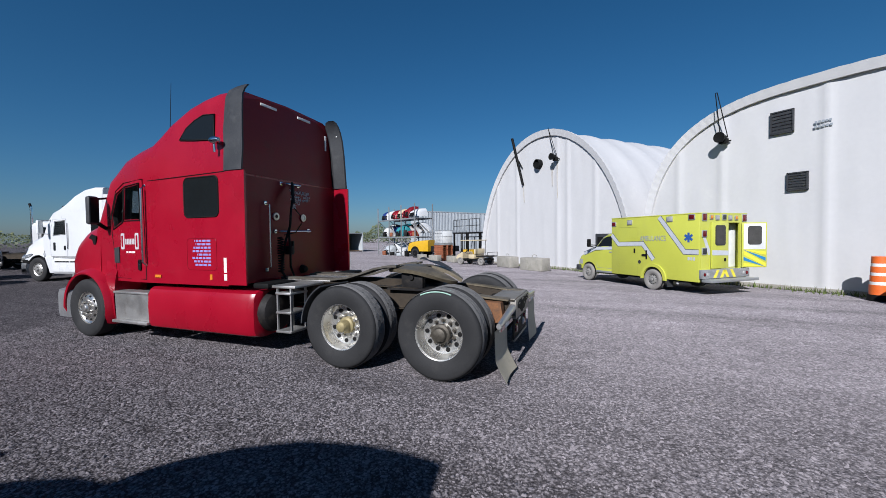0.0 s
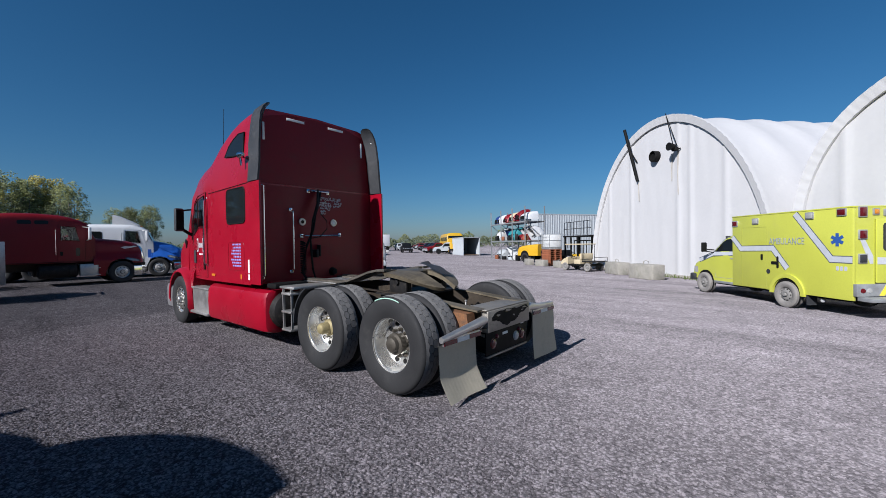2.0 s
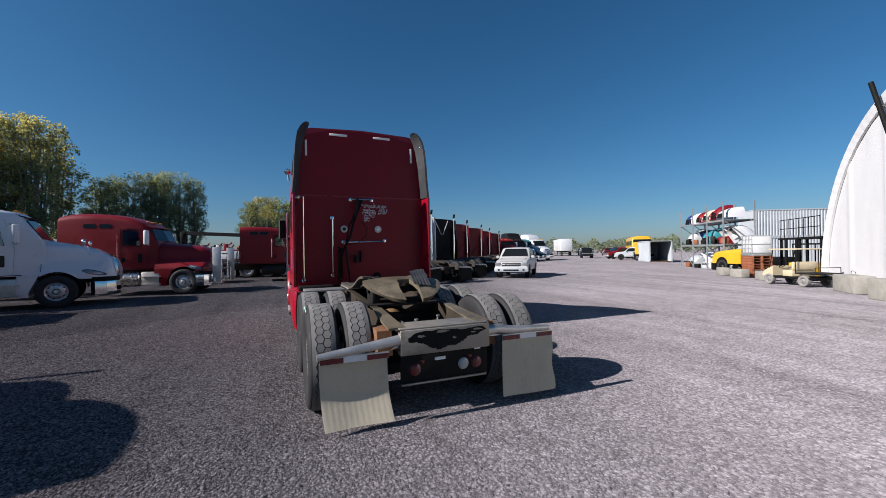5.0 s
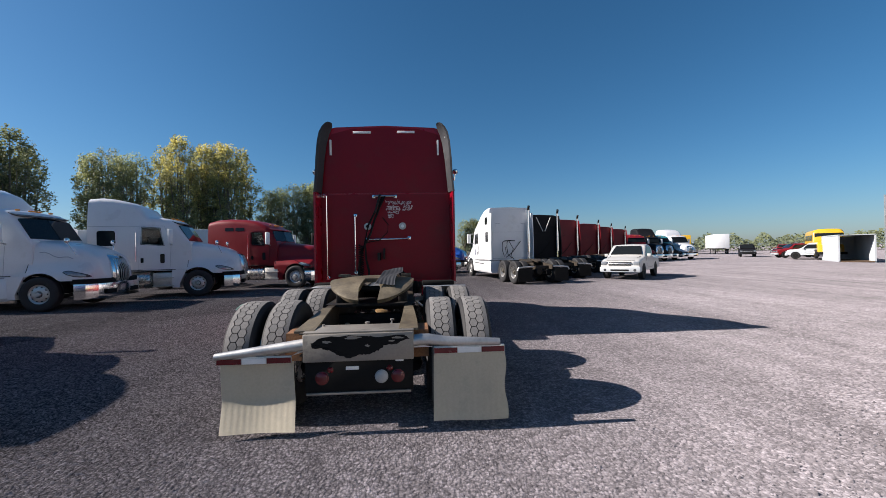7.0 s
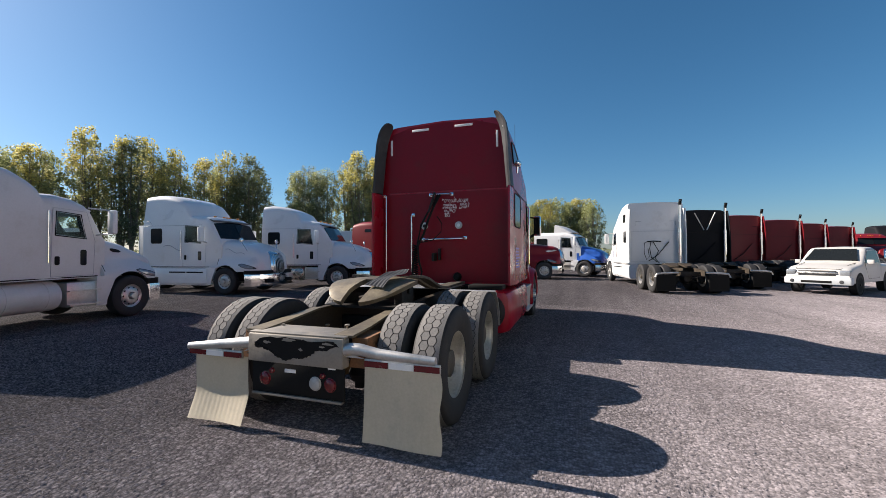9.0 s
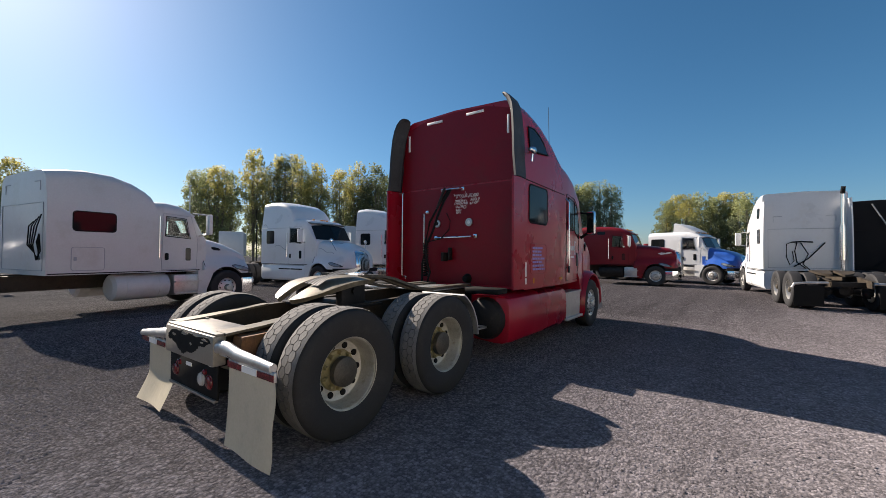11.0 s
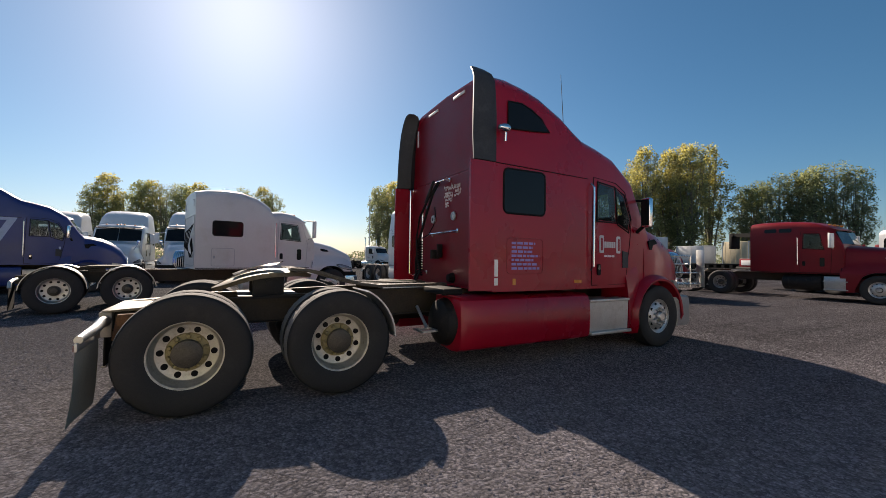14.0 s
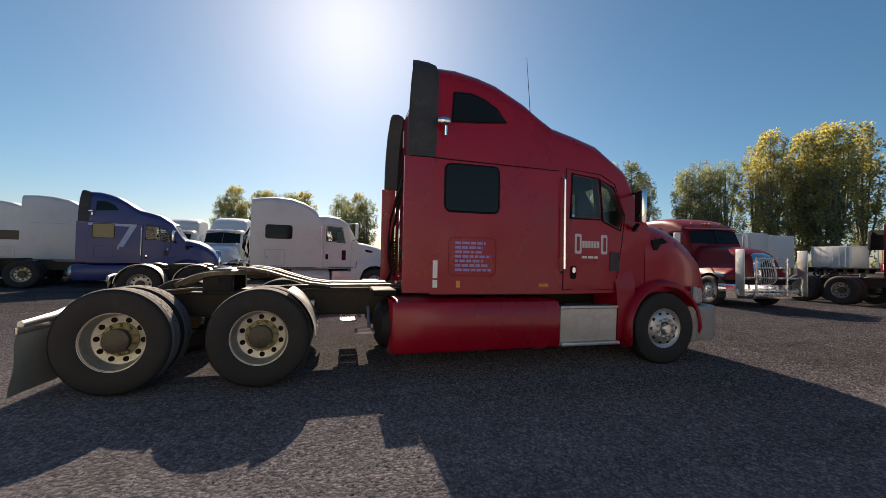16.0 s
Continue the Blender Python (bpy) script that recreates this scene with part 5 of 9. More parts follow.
    # mudflap arms and flaps
    for sx, off in ((-1, 0.0), (1, 0.07)):
        xi, xo = sx * (0.42 + (0.05 if sx > 0 else 0)), sx * (1.17 + off)
        bm = B()
        rings = []
        for k in range(11):
            f = k / 10
            x = xi + (xo - xi) * f
            z = 0.755 - 0.085 * f * (1 if sx < 0 else 0.35) + (0.018 * math.sin(9 * f) if sx > 0 and f < 0.4 else 0)
            h = 0.052 - 0.020 * f
            rings.append([(x, -0.75 + h * math.cos(a) * 0.9, z + h * math.sin(a)) for a in (2 * math.pi * i / 12 for i in range(12))])
        loft(bm, rings)
        part("mudflap_arm", bm, ALU_DULL, t, "bent aluminium tube arm")
        ze = 0.635 if sx < 0 else 0.67
        x0, x1 = (-1.15, -0.54) if sx < 0 else (0.66, 1.28)
        bm = B()
        box(bm, x0, x1, -0.765, -0.745, ze - 0.03, ze + 0.035, 0.004)
        face(bm, [(x0 if sx > 0 else x1, -0.755, ze + 0.03), (xi, -0.755, 0.74), (xi, -0.755, 0.70)])
        part("hanger_plate", bm, ALU_DULL, t)
        bm = B()
        nx, nz = 48, 16
        rows = []
        for j in range(nz + 1):
            f = j / nz
            z = ze - 0.03 - f * (ze - (0.075 if sx < 0 else 0.10))
            row = []
            for i in range(nx + 1):
                g = i / nx
                x = x0 + (x1 - x0) * g + (0.035 * f * f if sx < 0 else 0.02 * f * (g - 0.5) + (0.012 * math.sin(9 * f) * max(0.0, g - 0.9) * 10))
                bend = (0.06 - 0.30 * max(0, f - 0.58) ** 1.15) if sx < 0 else (-0.035 * f * f)
                rib = 0.0013 * (1 if i % 4 == 0 else 0) * (1 if f > 0.62 else 0.45 if sx > 0 else 0.2)
                wave = 0.012 * math.sin(g * 5 + sx) * f
                row.append(bm.verts.new((x, -0.758 + bend + rib + wave, z)))
            rows.append(row)
        for a, b in zip(rows, rows[1:]):
            for i in range(nx):
                bm.faces.new((a[i], a[i + 1], b[i + 1], b[i]))
        bmesh.ops.solidify(bm, geom=bm.faces[:], thickness=0.008)
        fl = part("mudflap", bm, FLAP, t, "cream ribbed rubber mudflap" + (", curled at the bottom" if sx < 0 else ""))
        w = (x1 - x0) / 3
        for i in range(3):
            bm = B()
            box(bm, x0 + w * i + 0.004, x0 + w * (i + 1) - 0.004, -0.772, -0.766, ze - 0.025, ze + 0.02)
            part("reflector_strip", bm, REFLECT if i == 1 else RED_LENS, fl)


hero = aero_tractor("tractor_unit", "dark red aerodynamic sleeper tractor with bare greasy fifth wheel", RED, Matrix.Identity(4), True, hero_back, "parked trucks")
# green paint mark on a tyre
bm = B()
for a0, r in ((62, 0.497), (62, 0.478)):
    pts = [(-1.085 - 0.135 if r < 0.48 else -1.12, 0.0 + (r + 0.02) * math.cos(radians(a)), TYRE_R + (r + 0.02) * math.sin(radians(a))) for a in range(66, 112, 4)]
    pipe(bm, pts, 0.007, 5)
part("paint_mark", bm, material("pale_green_marker", (0.35, 0.55, 0.45), 0.7), hero, "pale green tyre marking")


# ---- the other tractors ----
PROSTAR = dict(roof=[(2.55, 3.80), (3.0, 3.84), (3.5, 3.82), (4.0, 3.72), (4.4, 3.52), (4.62, 3.25), (4.75, 3.00), (5.1, 2.98), (5.5, 2.90), (5.62, 2.80), (5.95, 2.25), (6.1, 2.02)],
               hood=[(5.98, 2.04, 1.02, 1.0), (6.4, 1.98, 0.98, 1.0), (6.9, 1.88, 0.91, 0.98), (7.3, 1.74, 0.84, 0.92), (7.6, 1.55, 0.76, 0.85), (7.72, 1.30, 0.68, 0.80), (7.76, 0.95, 0.62, 0.75)],
               wb=6.35, bumper=7.85, sleeper=(2.95, 3.45, 1.95, 2.5), door=(4.55, 5.25, 1.98, 2.60), quarter=True, lower="skirt", grille="chrome", stripes=True, flare=0.12, visor="dark")
VNL = dict(roof=[(3.05, 3.78), (3.5, 3.80), (4.0, 3.72), (4.5, 3.50), (4.9, 3.22), (5.3, 3.00), (5.7, 2.86), (5.95, 2.62), (6.25, 2.1), (6.35, 1.95)],
           hood=[(6.25, 1.98, 1.06, 1.0), (6.7, 1.90, 1.05, 0.98), (7.1, 1.78, 1.0, 0.92), (7.5, 1.55, 0.9, 0.85), (7.68, 1.2, 0.8, 0.8), (7.72, 0.95, 0.75, 0.75)],
           wb=6.6, bumper=7.8, sleeper=(3.25, 3.62, 2.0, 2.5), upper=(3.4, 3.75, 2.95, 3.3), door=(5.0, 5.7, 1.95, 2.5), quarter=True, lower="skirt", grille="chrome", stack=[(0.95, 2.85)], extender=True, rr=0.11, hw=1.2, lean=0.04)
UNIBILT = dict(roof=[(2.72, 3.16), (3.0, 3.22), (3.4, 3.27), (3.9, 3.25), (4.3, 3.13), (4.55, 2.99), (4.68, 2.88), (4.75, 2.74), (5.05, 2.76), (5.4, 2.72), (5.62, 2.60), (5.72, 2.52), (5.98, 2.05), (6.08, 1.92)],
               hood=[(5.98, 1.92, 0.96, 1.0), (6.4, 1.86, 0.90, 1.0), (6.85, 1.76, 0.83, 0.95), (7.2, 1.62, 0.76, 0.88), (7.5, 1.44, 0.68, 0.8), (7.6, 1.1, 0.6, 0.75)], hood_vent=(6.35, 6.65, 1.56, 1.66),
               wb=6.65, bumper=7.75, sleeper=(3.15, 3.90, 1.95, 2.35), door=(4.98, 5.62, 1.92, 2.40), quarter=False, lower="tank", grille="chrome", locker=(3.12, 3.70, 1.09, 1.59), screen=[(0.04, 2.02), (0.90, 2.02), (0.84, 2.36), (0.04, 2.39)], fenders=True, extra_hoses=True, tank_paint=WHITE2)
CONV = dict(roof=[(2.75, 3.02), (3.1, 3.06), (3.6, 3.06), (4.2, 3.02), (4.6, 2.94), (4.95, 2.80), (5.1, 2.70), (5.3, 2.25), (5.38, 2.08)],
            hood=[(5.3, 2.04, 0.92, 1.0), (5.7, 2.0, 0.86, 1.0), (6.3, 1.94, 0.78, 0.98), (6.8, 1.86, 0.70, 0.92), (7.1, 1.72, 0.62, 0.85), (7.2, 1.38, 0.56, 0.8), (7.22, 1.0, 0.52, 0.75)],
            wb=6.3, bumper=7.35, sleeper=None, slits=(3.0, 3.9, 2.62, 2.78), door=(4.25, 4.85, 1.98, 2.55), quarter=False, lower="tank", grille="chrome")
DAYCAB = dict(roof=[(4.2, 2.78), (4.5, 2.84), (5.0, 2.84), (5.45, 2.72), (5.6, 2.6), (5.85, 2.05), (5.95, 1.92)],
              hood=[(5.85, 1.95, 1.0, 1.0), (6.3, 1.86, 1.0, 0.98), (6.8, 1.72, 0.94, 0.9), (7.2, 1.5, 0.84, 0.82), (7.35, 1.15, 0.75, 0.78)],
              wb=6.2, bumper=7.5, sleeper=None, door=(4.75, 5.4, 1.9, 2.5), quarter=False, lower="tank", grille="chrome", stack=[(-1.0, 4.05), (1.0, 4.05)])


LENS = material("headlight_lens", (0.25, 0.27, 0.29), 0.12, 0.3, 0.2, 14, 60, 0, 0.4)


def strip(bm, stations, xf, sign, proud, thick=0.03):
    """A curved panel on a flank: stations of (y, z low, z high)."""
    rings = []
    for y, z0, z1 in stations:
        zm = (z0 + z1) / 2
        rings.append([(sign * (xf(y, z) + d), y, z) for z, d in ((z0, proud * 0.6), (zm, proud), (z1, proud * 0.6), (z1, -thick), (zm, -thick), (z0, -thick))])
    return loft(bm, rings)


def tractor(name, label, paint, m, S, hood_paint=None, extra=None, bullbar=False, group="parked trucks", detail=True, upper_paint=None):
    t = thing(name, label, "truck", m, group)
    HW = S.get("hw", 1.14)
    rr = S.get("rr", 0.24)
    wsb = S["roof"][-1][0]

    lean = S.get("lean", 0.13)

    def xf(y, z):
        hw = HW - (0.09 * max(0, y - (wsb - 1.2)))
        if z > 2.55:
            hw -= lean * (z - 2.55)
        return hw
    bm = B()
    loft(bm, [section(y, 1.0, z, xf, rr if z > 2.6 else 0.12, rr if z > 2.6 else 0.12, 0.04) for y, z in S["roof"]])
    cab = part("cab", bm, paint, t, "cab and sleeper shell")
    y0, y1, z0, z1 = S["door"]
    if detail:
        cabin(t, cab, [[(y0 + 0.01, z0 + 0.01), (y1 - 0.01, z0 - 0.04), (y1 - 0.13, z1 - 0.04), (y0 + 0.03, z1 - 0.01)]], y0 - 0.06, y1 + 0.06, 1.48, z1 - 0.02, HW - 0.16, S.get("screen"))
    # hood and wheel arches in one moulding
    yb, wb = S["bumper"], S["wb"]
    tops = [(y, z1) for y, z1, hw, z0 in S["hood"]]
    waist = [(y, hw) for y, z1, hw, z0 in S["hood"]]
    y0h, y1h = tops[0][0], tops[-1][0]

    def low_w(y):
        return 1.15 - 0.56 * max(0.0, (y - wb - 0.62) / (y1h - wb - 0.62)) ** 2.2

    def hxf(y, z):
        up = min(lerp_profile(waist, y), low_w(y))
        k = min(1.0, max(0.0, (1.46 - z) / 0.44))
        k = k * k * (3 - 2 * k)
        return up - 0.12 * max(0.0, z - 1.3) + (low_w(y) - up) * k

    def arch(y):
        d = abs(y - wb)
        return max(0.86, 0.5 + math.sqrt(0.36 - d * d)) if d < 0.6 else 0.86
    bm = B()
    rings = []
    for k in range(25):
        y = y0h + (y1h - y0h) * k / 24
        z0, z1 = arch(y), lerp_profile(tops, y)
        z1 = max(z1, z0 + 0.06)
        r = min(0.24, (z1 - z0) * 0.5)
        rings.append(section(y, z0, z1, hxf, r, 0.30, 0.05, 10, 6))
    loft(bm, rings)
    hood = part("hood", bm, hood_paint or paint, t)
    # grille shell, bowed in plan
    gt = lerp_profile(tops, yb - 0.42) - 0.02
    levels = [(0.74, 0.37, yb - 0.02), (0.92, 0.41, yb + 0.04), (1.15, 0.42, yb + 0.03), (gt - 0.22, 0.39, yb - 0.05), (gt - 0.08, 0.35, yb - 0.14), (gt, 0.28, yb - 0.28)]

    def bow(w, y, back):
        return [(-w, y - back), (-w, y - 0.09), (-w * 0.72, y - 0.025), (0, y), (w * 0.72, y - 0.025), (w, y - 0.09), (w, y - back)]
    bm = B()
    loft(bm, [[(x, y, z) for x, y in bow(w, y, 0.4)] for z, w, y in levels])
    g = part("grille", bm, CHROME, t, "chrome grille shell")
    inner = [(0.80, 0.30, yb + 0.008), (0.92, 0.34, yb + 0.048), (1.15, 0.35, yb + 0.038), (gt - 0.24, 0.32, yb - 0.045), (gt - 0.13, 0.28, yb - 0.10)]
    bm = B()
    loft(bm, [[(x, y, z) for x, y in bow(w, y, 0.2)] for z, w, y in inner])
    part("grille_mesh", bm, BLACK, g)
    for i in range(9):
        f = -1 + i / 4
        bm = B()
        loft(bm, [[(f * w * 0.94 + dx, y + 0.012 - 0.045 * f * f - dy, z) for dx, dy in ((-0.011, 0), (0.011, 0), (0.011, 0.03), (-0.011, 0.03))] for z, w, y in inner])
        part("grille_bar", bm, ALU_DULL, g)
    bm = B()
    plan = [(-1.18, yb - 0.62), (-1.17, yb - 0.32), (-0.98, yb - 0.10), (-0.5, yb), (0.5, yb), (0.98, yb - 0.10), (1.17, yb - 0.32), (1.18, yb - 0.62)]
    loft(bm, [[(x, y, 0.32), (x * 1.01, y + 0.01, 0.40), (x * 1.01, y + 0.01, 0.68), (x, y, 0.76), (x * 0.9, y - 0.1, 0.76), (x * 0.9, y - 0.1, 0.32)] for x, y in plan])
    bump = part("bumper", bm, CHROME, t, "chrome bumper")
    bm = B()
    loft(bm, [[(x * k, y - 0.03, 0.74), (x * k, y - 0.03, 0.90), (x * 0.8, y - 0.25, 0.90), (x * 0.8, y - 0.25, 0.74)] for x, y in plan for k in (0.985,)])
    part("bumper_gap", bm, BLACK, t)
    bm = B()
    for x in (-0.55, 0.55):
        box(bm, x - 0.22, x + 0.22, yb - 0.02, yb + 0.015, 0.44, 0.58, 0.01)
    part("bumper_opening", bm, BLACK, bump)
    for sx in (-1, 1):
        bm = B()
        eye = [(-0.92, 1.10, 1.14), (-0.80, 1.03, 1.16), (-0.66, 0.98, 1.13), (-0.52, 0.955, 1.09), (-0.40, 0.95, 1.04), (-0.33, 0.96, 0.99)]
        strip(bm, [(yb + d, z0, z1) for d, z0, z1 in eye], hxf, sx, 0.014)
        hl = part("headlight", bm, GREY_FAIR, t, "dark-rimmed headlight")
        bm = B()
        strip(bm, [(yb + d * 0.94 - 0.04, z0 + 0.018, z1 - 0.018) for d, z0, z1 in eye[:-1]], hxf, sx, 0.022)
        part("lens", bm, LENS, hl, "clear lens over a dark bowl")
        bm = B()
        fender(bm, min(sx * 0.55, sx * 1.10), max(sx * 0.55, sx * 1.10), wb, 0.5, 0.575, 0, 180, 0.02)
        part("wheel_liner", bm, BLACK, t)
        bm = B()
        loft(bm, [[(sx * 0.62, y, 0.36), (sx * 1.13, y, 0.36), (sx * 1.155, y, 0.5), (sx * 1.15, y + dy, 1.02), (sx * 0.62, y + dy, 1.02)] for y, dy in ((wb - 0.84, 0.0), (wb - 0.60, 0.22))])
        part("cowl_side", bm, paint, t)
        if S.get("flare"):
            bm = B()
            rod(bm, (sx * 0.86, wb + 0.75, 1.62), (sx * 1.02, wb + 0.62, 1.98), 0.012)
            lathe(bm, [(0.0, -0.05), (0.06, -0.045), (0.085, -0.02), (0.09, 0.0), (0.06, 0.05), (0.0, 0.06)], (sx * 1.02, wb + 0.62, 2.03), 'y', 16)
            part("hood_mirror", bm, CHROME, t, "chrome ball mirror on a stalk")
            bm = B()
            pipe(bm, [(sx * (xf(y, 2.6) + 0.002), y, 2.62) for y in (S["roof"][0][0] + 0.02, 3.2, 3.8, 4.4, 4.7)], 0.007, 5)
            part("roof_seam", bm, PRINT_GREY, t)
        wheel(t, sx * 1.05, wb, 0.50, sx, "steer", ALU_DULL, ALU_DULL, "steer", R=0.50, holes=detail)
        for y in (0.0, 1.32):
            wheel(t, sx * 1.05, y, 0.522, sx, "dual", ALU_DULL if detail else WHITE2, HUBGREASE, "dual", False, False, holes=detail)
            wheel(t, sx * 0.73, y, 0.522, sx, "dual", ALU_DULL, None, None, False, True)
        if S.get("hood_vent"):
            a, b, c, d = S["hood_vent"]
            bm = B()
            strip(bm, [(a, c + 0.05, d), (a + 0.08, c + 0.01, d), (b - 0.06, c, d - 0.03), (b, c + 0.01, c + 0.03)], hxf, sx, 0.016)
            part("hood_vent", bm, BLACK, hood)
        # gap between hood and cab, and a black strip painting the sill's shadow line
        bm = B()
        pipe(bm, [(sx * (max(hxf(y0h + 0.03, z), 0.4) + 0.003), y0h + 0.03, z) for z in (1.12, 1.3, 1.45, 1.6, tops[0][1] - 0.3)], 0.008, 5)
        part("hood_seam", bm, BLACK, t)
        bm = B()
        pipe(bm, [(sx * (xf(y, 1.02) + 0.002), y, 1.03) for y in (S["roof"][0][0] + 0.02, wb - 2.2, wb - 1.4, wb - 0.75)], 0.012, 5)
        part("sill_seam", bm, BLACK, t)
        # windows
        y0, y1, z0, z1 = S["door"]
        bm = B()
        slab(bm, [(y0, z0), (y1, z0 - 0.05), (y1 - 0.12, z1 - 0.03), (y0 + 0.02, z1)], xf, sx, 0.035, 0.02)
        w = part("door_window", bm, PANE if detail else GLASS, t)
        w.visible_shadow = not detail
        bm = B()
        outline(bm, [(y0 - 0.01, z0 - 0.01), (y1 + 0.01, z0 - 0.06), (y1 - 0.11, z1 - 0.02), (y0 + 0.01, z1 + 0.01)], xf, sx, 0.013)
        part("window_gasket", bm, BLACK, w)
        bm = B()
        outline(bm, [(y0 - 0.10, 1.06), (y1 + 0.18, 1.06), (y1 + 0.22, z0 - 0.1), (y1 + 0.02, z1 + 0.05), (y0 - 0.06, z1 + 0.08)], xf, sx, 0.006)
        part("door_seam", bm, PRINT_GREY if paint in (WHITE, WHITE2) else BLACK, t)
        bm = B()
        slab(bm, rounded(y0 - 0.02, y0 + 0.07, 1.30, 1.48, 0.03), xf, sx, 0.03, 0.014)
        part("door_handle", bm, BLACK, t)
        bm = B()
        slab(bm, rounded(y1 - 0.12, y1 + 0.02, 1.28, 1.62, 0.04), xf, sx, 0.02, 0.006)
        part("door_window", bm, GLASS, t, "small lower door window")
        for key in ("sleeper", "upper", "slits"):
            if S.get(key):
                a, b, c, d = S[key]
                bm = B()
                if key == "slits":
                    mid = (a + b) / 2
                    for p, q in ((a, mid - 0.04), (mid + 0.04, b)):
                        slab(bm, rounded(p, q, c, d, 0.05), xf, sx, 0.02, 0.008)
                else:
                    slab(bm, rounded(a, b, c, d, 0.06), xf, sx, 0.02, 0.008)
                w = part("sleeper_window", bm, GLASS, t)
                if key != "slits":
                    bm = B()
                    outline(bm, rounded(a - 0.01, b + 0.01, c - 0.01, d + 0.01, 0.065), xf, sx, 0.012)
                    part("window_gasket", bm, BLACK, w)
        if S.get("locker"):
            bm = B()
            outline(bm, rounded(*S["locker"], 0.05), xf, sx, 0.007)
            a, b, c, d = S["locker"]
            slab(bm, rounded(a + 0.04, a + 0.09, (c + d) / 2 - 0.04, (c + d) / 2 + 0.04, 0.015), xf, sx, 0.02, 0.012)
            part("locker_seam", bm, PRINT_GREY, t)
        # mirror
        bm = B()
        box(bm, -0.11, 0.11, -0.05, 0.05, -0.27, 0.27, 0.03, pose(sx * 1.42, y1 + 0.30, 2.25, 0, 0, sx * -12))
        mir = part("mirror", bm, PLASTIC_W, t)
        bm = B()
        rod(bm, (sx * (xf(y1, 1.9) - 0.03), y1 + 0.25, 1.95), (sx * 1.42, y1 + 0.3, 2.0), 0.018)
        part("mirror_arm", bm, ALU_DULL, mir)
        bm = B()
        rod(bm, (sx * (xf(y1, 2.5) - 0.06), y1 + 0.1, 2.55), (sx * 1.42, y1 + 0.3, 2.5), 0.018)
        part("mirror_arm", bm, ALU_DULL, mir)
        bm = B()
        rod(bm, (sx * (HW + 0.03), y0 - 0.16, 1.35), (sx * (HW + 0.03), y0 - 0.16, 2.4), 0.014)
        rod(bm, (sx * (HW - 0.03), y0 - 0.16, 1.36), (sx * (HW + 0.03), y0 - 0.16, 1.36), 0.012)
        rod(bm, (sx * (HW - 0.05), y0 - 0.16, 2.39), (sx * (HW + 0.03), y0 - 0.16, 2.39), 0.012)
        part("grab_rail", bm, CHROME, t)
        # flank below the cab
        ys = S["roof"][0][0]
        if S["lower"] == "skirt":
            bm = B()
            rings = []
            for y in (ys, ys + 0.08, wb - 1.9, wb - 0.78):
                k = 0.97 if y == ys else 1.0
                rings.append([(sx * 0.62, y, 0.34), (sx * 1.10 * k, y, 0.33), (sx * 1.16 * k, y, 0.42), (sx * 1.165 * k, y, 0.86), (sx * 1.12 * k, y, 0.98), (sx * 0.62, y, 0.98)])
            loft(bm, rings)
            sk = part("side_skirt", bm, paint, t)
            bm = B()
            for a, b in ((wb - 2.5, wb - 1.75), (wb - 1.7, wb - 0.95)):
                slab(bm, [(a, 0.80), (b, 0.80), (b, 0.85), (a, 0.85)], lambda y, z: 1.165, sx, 0.02, 0.008)
            part("skirt_slot", bm, BLACK, sk)
        else:
            bm = B()
            lathe(bm, [(0.0, 0.0), (0.22, 0.0), (0.30, 0.05), (0.31, 0.10), (0.31, 1.15), (0.30, 1.20), (0.22, 1.25), (0.0, 1.25)], (sx * 0.84, wb - 2.75, 0.66), 'y', 26)
            for y in (wb - 2.5, wb - 1.8):
                lathe(bm, [(0.312, 0.0), (0.318, 0.005), (0.318, 0.05), (0.312, 0.055)], (sx * 0.84, y, 0.66), 'y', 26)
            part("fuel_tank", bm, S.get("tank_paint", ALU), t)
            bm = B()
            box(bm, min(sx * 0.7, sx * 1.13), max(sx * 0.7, sx * 1.13), wb - 1.45, wb - 0.78, 0.40, 0.92, 0.02)
            for z in (0.42, 0.72):
                box(bm, min(sx * 0.9, sx * 1.2), max(sx * 0.9, sx * 1.2), wb - 1.45, wb - 0.78, z, z + 0.03)
            part("battery_box", bm, ALU_DULL, t, "step box")
        if S.get("fenders"):
            for y in (0.0, 1.32):
                bm = B()
                fender(bm, min(sx * 0.58, sx * 1.2), max(sx * 0.58, sx * 1.2), y, 0.51, 0.57, 5, 175, 0.016)
                part("wheel_fender", bm, ALU_DULL, t)
        if S.get("extender"):
            bm = B()
            loft(bm, [[(sx * xf(ys, z), ys - 0.30, z), (sx * xf(ys, z), ys + 0.02, z), (sx * (xf(ys, z) - 0.05), ys + 0.02, z), (sx * (xf(ys, z) - 0.03), ys - 0.30, z)] for z in (1.05, 2.0, 2.9, 3.5)])
            part("side_extender", bm, paint, t)
        # rear flap
        bm = B()
        box(bm, min(sx * 0.55, sx * 1.2), max(sx * 0.55, sx * 1.2), -0.70, -0.69, 0.12, 0.70)
        part("mudflap", bm, BLACK, t)
        bm = B()
        pipe(bm, [(sx * 0.45, -0.66, 0.78), (sx * 0.9, -0.68, 0.77), (sx * 1.18, -0.68, 0.74), (sx * 1.24, -0.68, 0.62)], 0.035)
        part("mudflap_arm", bm, ALU_DULL, t)
    # windscreen on the slope
    (ya, za), (yb2, zb) = [p for p in S["roof"] if p[1] > 2.5][-1], S["roof"][-1]
    d = Vector((0, zb - za, ya - yb2))
    nrm = Vector((0, za - zb, yb2 - ya)).normalized()
    bm = B()
